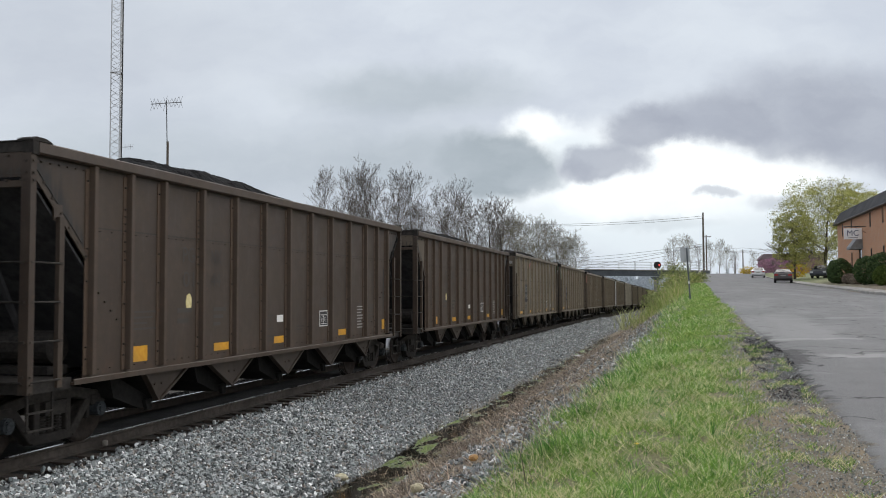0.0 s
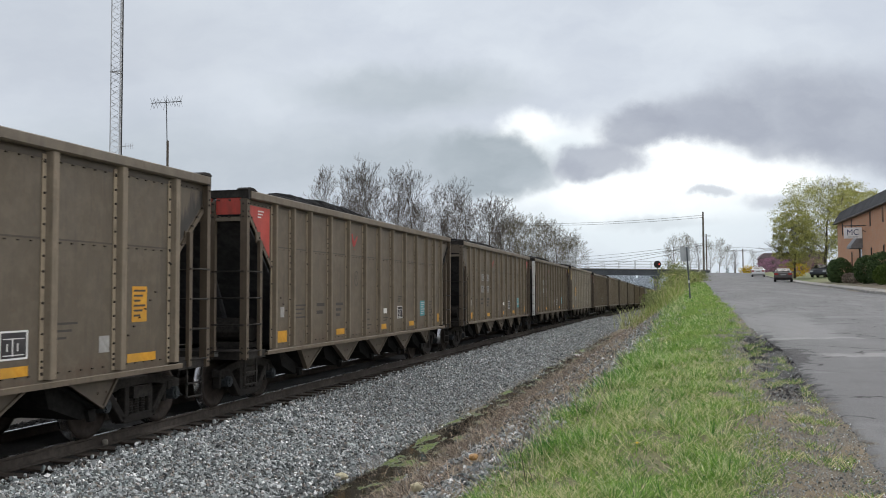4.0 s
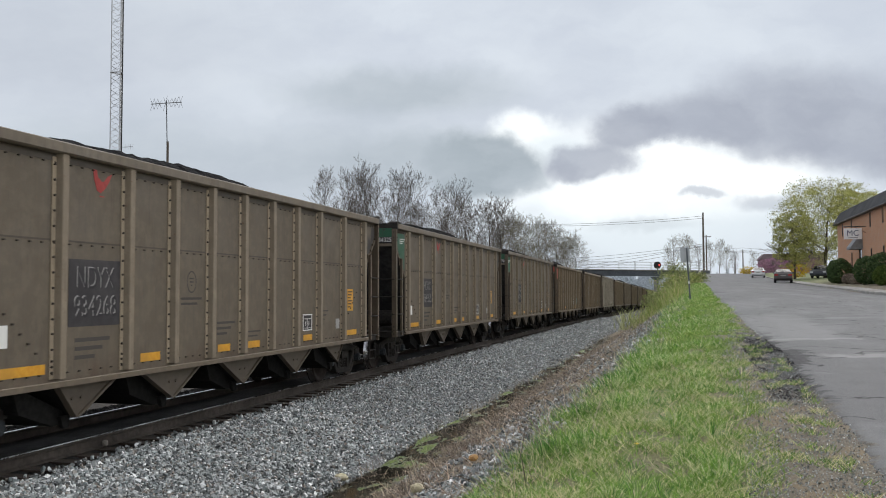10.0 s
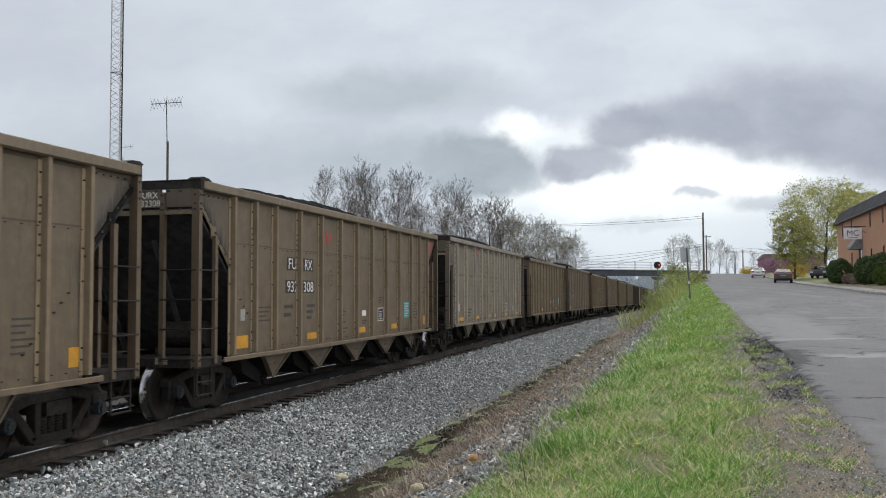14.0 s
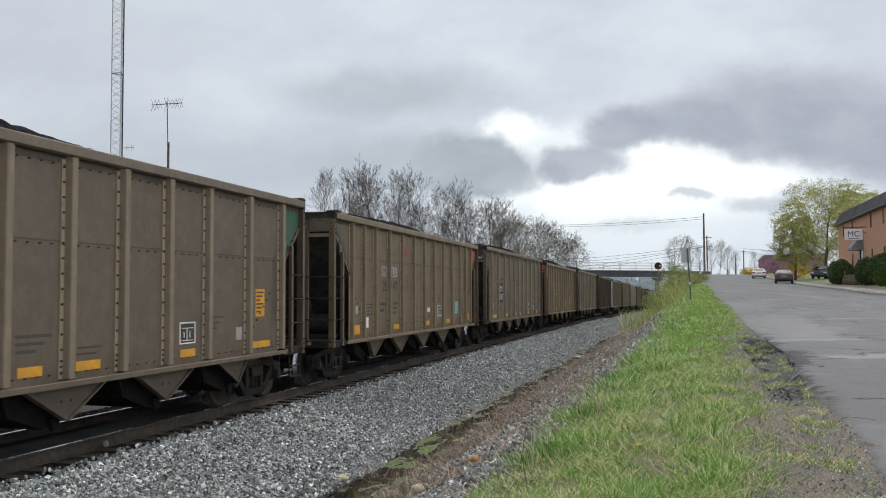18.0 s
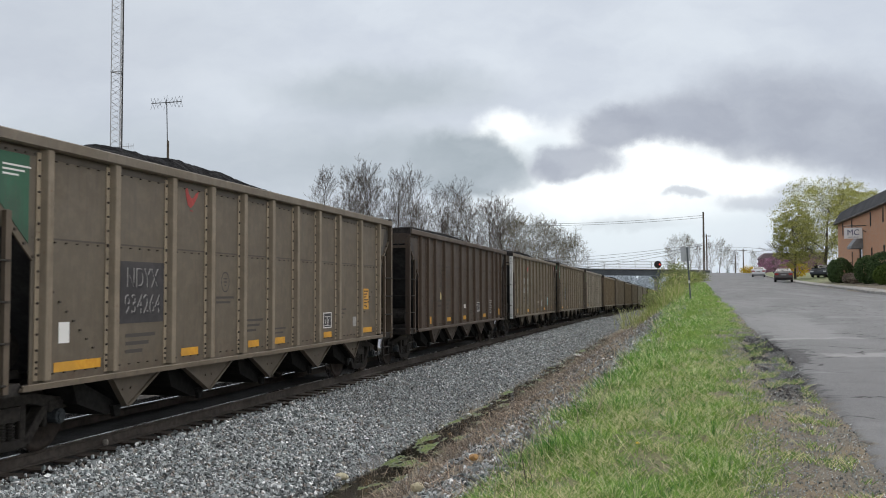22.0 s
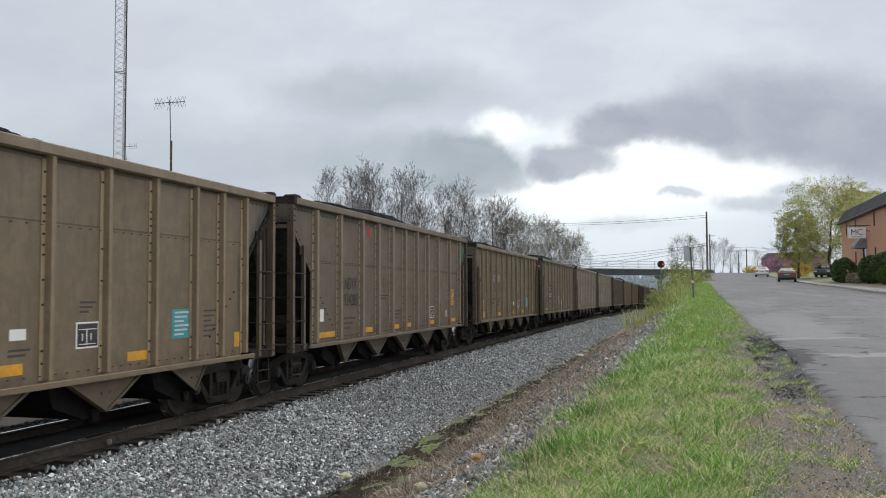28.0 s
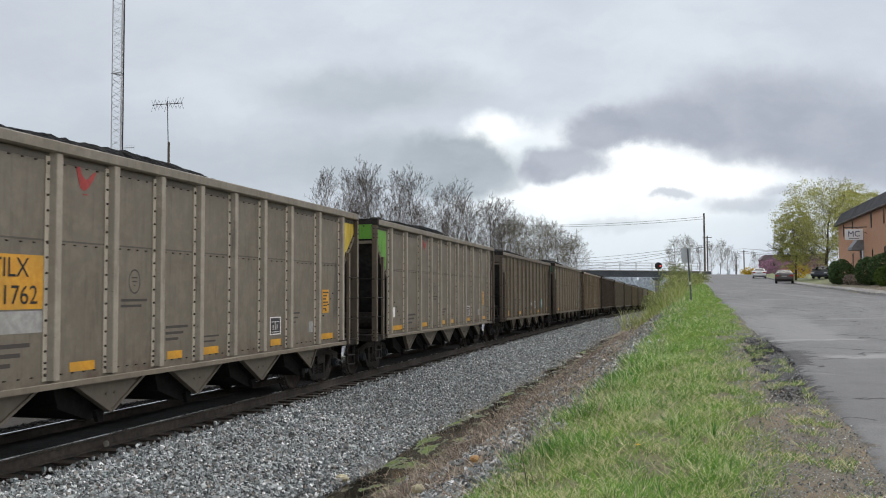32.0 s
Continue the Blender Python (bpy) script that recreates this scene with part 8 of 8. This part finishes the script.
def parked_car(label, paint_m, x, y, turn, nose_away=True):
    """A sedan, its tail towards -y in its own space."""
    z = max(ground_height(x, y), curve(ROAD_Z, y) - road_fall(y) * (x - curve(ROAD_L, y)) / (curve(ROAD_R, y) - curve(ROAD_L, y)) + 0.01 if x < curve(ROAD_R, y) else -9)
    car = empty("car", label, "car", "parked cars", pose(x, y, z, 0, 0, turn))
    L, W = 4.6, 0.9
    bm = bmesh.new()
    low = [(-2.3, 0.35), (-2.32, 0.62), (-2.24, 0.98), (-1.55, 1.05), (1.05, 1.0), (2.1, 0.82), (2.3, 0.6), (2.28, 0.34)]
    for s in (1,):
        prism(bm, low + [(2.0, 0.24), (-2.0, 0.24)], "x", -W, W)
    part("body", bm, paint_m, car, bevel=0.05)
    bm = bmesh.new()
    a = [bm.verts.new(p) for p in ((-0.86, -1.65, 1.04), (0.86, -1.65, 1.04), (0.86, 1.1, 1.0), (-0.86, 1.1, 1.0))]
    b = [bm.verts.new(p) for p in ((-0.62, -0.95, 1.43), (0.62, -0.95, 1.43), (0.64, 0.30, 1.45), (-0.64, 0.30, 1.45))]
    bm.faces.new(a[::-1])
    bm.faces.new(b)
    for i in range(4):
        bm.faces.new((a[i], a[(i + 1) % 4], b[(i + 1) % 4], b[i]))
    part("cabin", bm, paint_m, car, bevel=0.04)

    def glass(name, corners):
        g = bmesh.new()
        g.faces.new([g.verts.new(c) for c in corners])
        r = bmesh.ops.extrude_face_region(g, geom=g.faces[:])
        part(name, g, M_GLASS, car)
    glass("rear_window", [(-0.70, -1.60, 1.10), (0.70, -1.60, 1.10), (0.56, -1.02, 1.41), (-0.56, -1.02, 1.41)])
    glass("windscreen", [(0.74, 1.02, 1.06), (-0.74, 1.02, 1.06), (-0.58, 0.37, 1.42), (0.58, 0.37, 1.42)])
    for s in (-1, 1):
        glass("side_window", [(s * 0.868, -1.25, 1.08), (s * 0.868, 0.75, 1.06), (s * 0.675, 0.22, 1.40), (s * 0.665, -0.85, 1.39)])
        bm = bmesh.new()
        box(bm, s * 0.50, -2.325, 0.72, s * 0.86, -2.22, 0.90)
        part("tail_lamp", bm, M_TAIL, car)
        bm = bmesh.new()
        box(bm, s * 0.52, 2.18, 0.60, s * 0.84, 2.31, 0.74)
        part("headlamp", bm, M_HEAD, car)
        bm = bmesh.new()
        box(bm, s * 0.88, 0.62, 1.0, s * 1.04, 0.80, 1.13)
        part("mirror", bm, paint_m, car, bevel=0.02)
        for yy in (-1.42, 1.42):
            w = new("wheel")
            w.parent = car
            w.location = (s * 0.80, yy, 0.32)
            bm = bmesh.new()
            rod(bm, (-0.11, 0, 0), (0.11, 0, 0), 0.32, 22)
            part("tyre", bm, M_TYRE, w, bevel=0.015)
            bm = bmesh.new()
            rod(bm, (s * 0.10, 0, 0), (s * 0.118, 0, 0), 0.20, 16)
            part("rim", bm, M_GALV, w)
    bm = bmesh.new()
    box(bm, -0.82, -2.37, 0.40, 0.82, -2.28, 0.58)
    part("bumper", bm, paint_m, car, bevel=0.03)
    bm = bmesh.new()
    box(bm, -0.26, -2.345, 0.68, 0.26, -2.30, 0.80)
    part("number_board", bm, M_PALE, car)
    return car


def build_cars():
    p = spot(1341.5, 518, 130)
    parked_car("white sedan parked by the kerb with its tail to the rise", car_paint("white_car_paint", (0.72, 0.73, 0.74)), p.x, p.y, -5)
    p = spot(1385.5, 518, 95)
    parked_car("dark grey sedan parked by the kerb", car_paint("dark_grey_car_paint", (0.055, 0.046, 0.045)), p.x, p.y, -6)
    p = spot(1455, 518, 104)
    parked_car("dark blue car parked nose out beside the building", car_paint("dark_blue_car_paint", (0.03, 0.035, 0.05)), p.x, p.y, 160)


# pale blue-grey: the haze of distance is painted into the foliage colour
M_FARWOOD = speckled("haze_tinted_far_woods", (0.48, 0.53, 0.58), (0.60, 0.65, 0.69), 0.4, 0.95, 0.0, own=False)


def build_far_woods():
    """A low wooded ridge far down the line, a ragged mass of small clumps."""
    rng = np.random.default_rng(61)
    n = 45000
    px = 960 + 330 * rng.random(n)
    d = 430 + 120 * rng.random(n)
    top = np.array([16.0 + 3.5 * noise.noise(Vector((a / 14, 0.7, 0))) + 2.0 * noise.noise(Vector((a / 4, 2.7, 0))) for a in px])
    pts = np.array([spot(a, 518, b)[:] for a, b in zip(px, d)])
    pts[:, 2] = -5 + top * rng.random(n) ** 0.5
    tagged(new("far_woods", leaves("far_woods", pts, 0.34, M_FARWOOD, rng)), "woods far beyond the bridge, tinted blue-grey for haze", "woods", kind="stuff")


def build_far_house():
    p = spot(1400, 518, 190)
    z = ground_height(p.x, p.y)
    ob = empty("far_building", "low mauve-grey building half hidden by blossom", "building", m=pose(p.x, p.y, z - 0.3))
    bm = bmesh.new()
    box(bm, -6, 0, 0, 7, 8, 3.2)
    part("wall", bm, speckled("mauve_siding", (0.20, 0.13, 0.15), (0.30, 0.20, 0.22), 4, 0.9, 0.1, 0.01), ob)
    bm = bmesh.new()
    prism(bm, [(-6.4, 3.2), (7.4, 3.2), (6.4, 4.3), (-5.4, 4.3)], "y", -0.4, 8.4)
    part("roof", bm, speckled("mauve_roof", (0.16, 0.12, 0.135), (0.24, 0.18, 0.20), 5, 0.9, 0.1, 0.01), ob)
    for x in (-4, 0.5, 4.5):
        bm = bmesh.new()
        box(bm, x - 0.5, -0.05, 1.1, x + 0.5, 0.02, 2.3)
        part("window", bm, M_GLASS, ob)


build_tower()
build_aerial()
build_bridge()
build_signal()
build_poles()
build_parapet()
build_road_sign()
build_office()
build_kerb()
build_shrubs()
build_cars()
build_far_woods()
build_far_house()


# ---- all that moves ----
def motions():
    walk(SKY, [(0.0, pose(0, 0, EYE[2], 0, 0, YAW - 1.35)), (16.0, pose(0, 0, EYE[2], 0, 0, YAW)), (CLIP, pose(0, 0, EYE[2], 0, 0, YAW + 1.35))])
    turn = SPEED / WHEEL_R
    for car, mid in TRAIN:
        walk(car, [(t, on_track(mid - SPEED * t)) for t in range(0, 33)])
        # the wheels turn in rows a frame apart while the car is near enough to see them
        t0, t1 = max(0.0, (mid - 55) / SPEED), min(CLIP, (mid + 13) / SPEED)
        if t1 <= t0:
            continue
        first, last = int(t0 * FPS), int(t1 * FPS)
        for o in car.children_recursive:
            if o.name.startswith("wheelset"):
                y = o.location.y
                rows = [(0.0, 0.0)] if first > 0 else []
                rows += [(k / FPS, (k - first) / FPS * turn) for k in range(first, last + 1)]
                if last < CLIP * FPS:
                    rows.append((CLIP, rows[-1][1]))
                walk(o, [(t, Matrix.Translation((0, y, WHEEL_R)) @ Matrix.Rotation(a, 4, "X")) for t, a in rows])


motions()
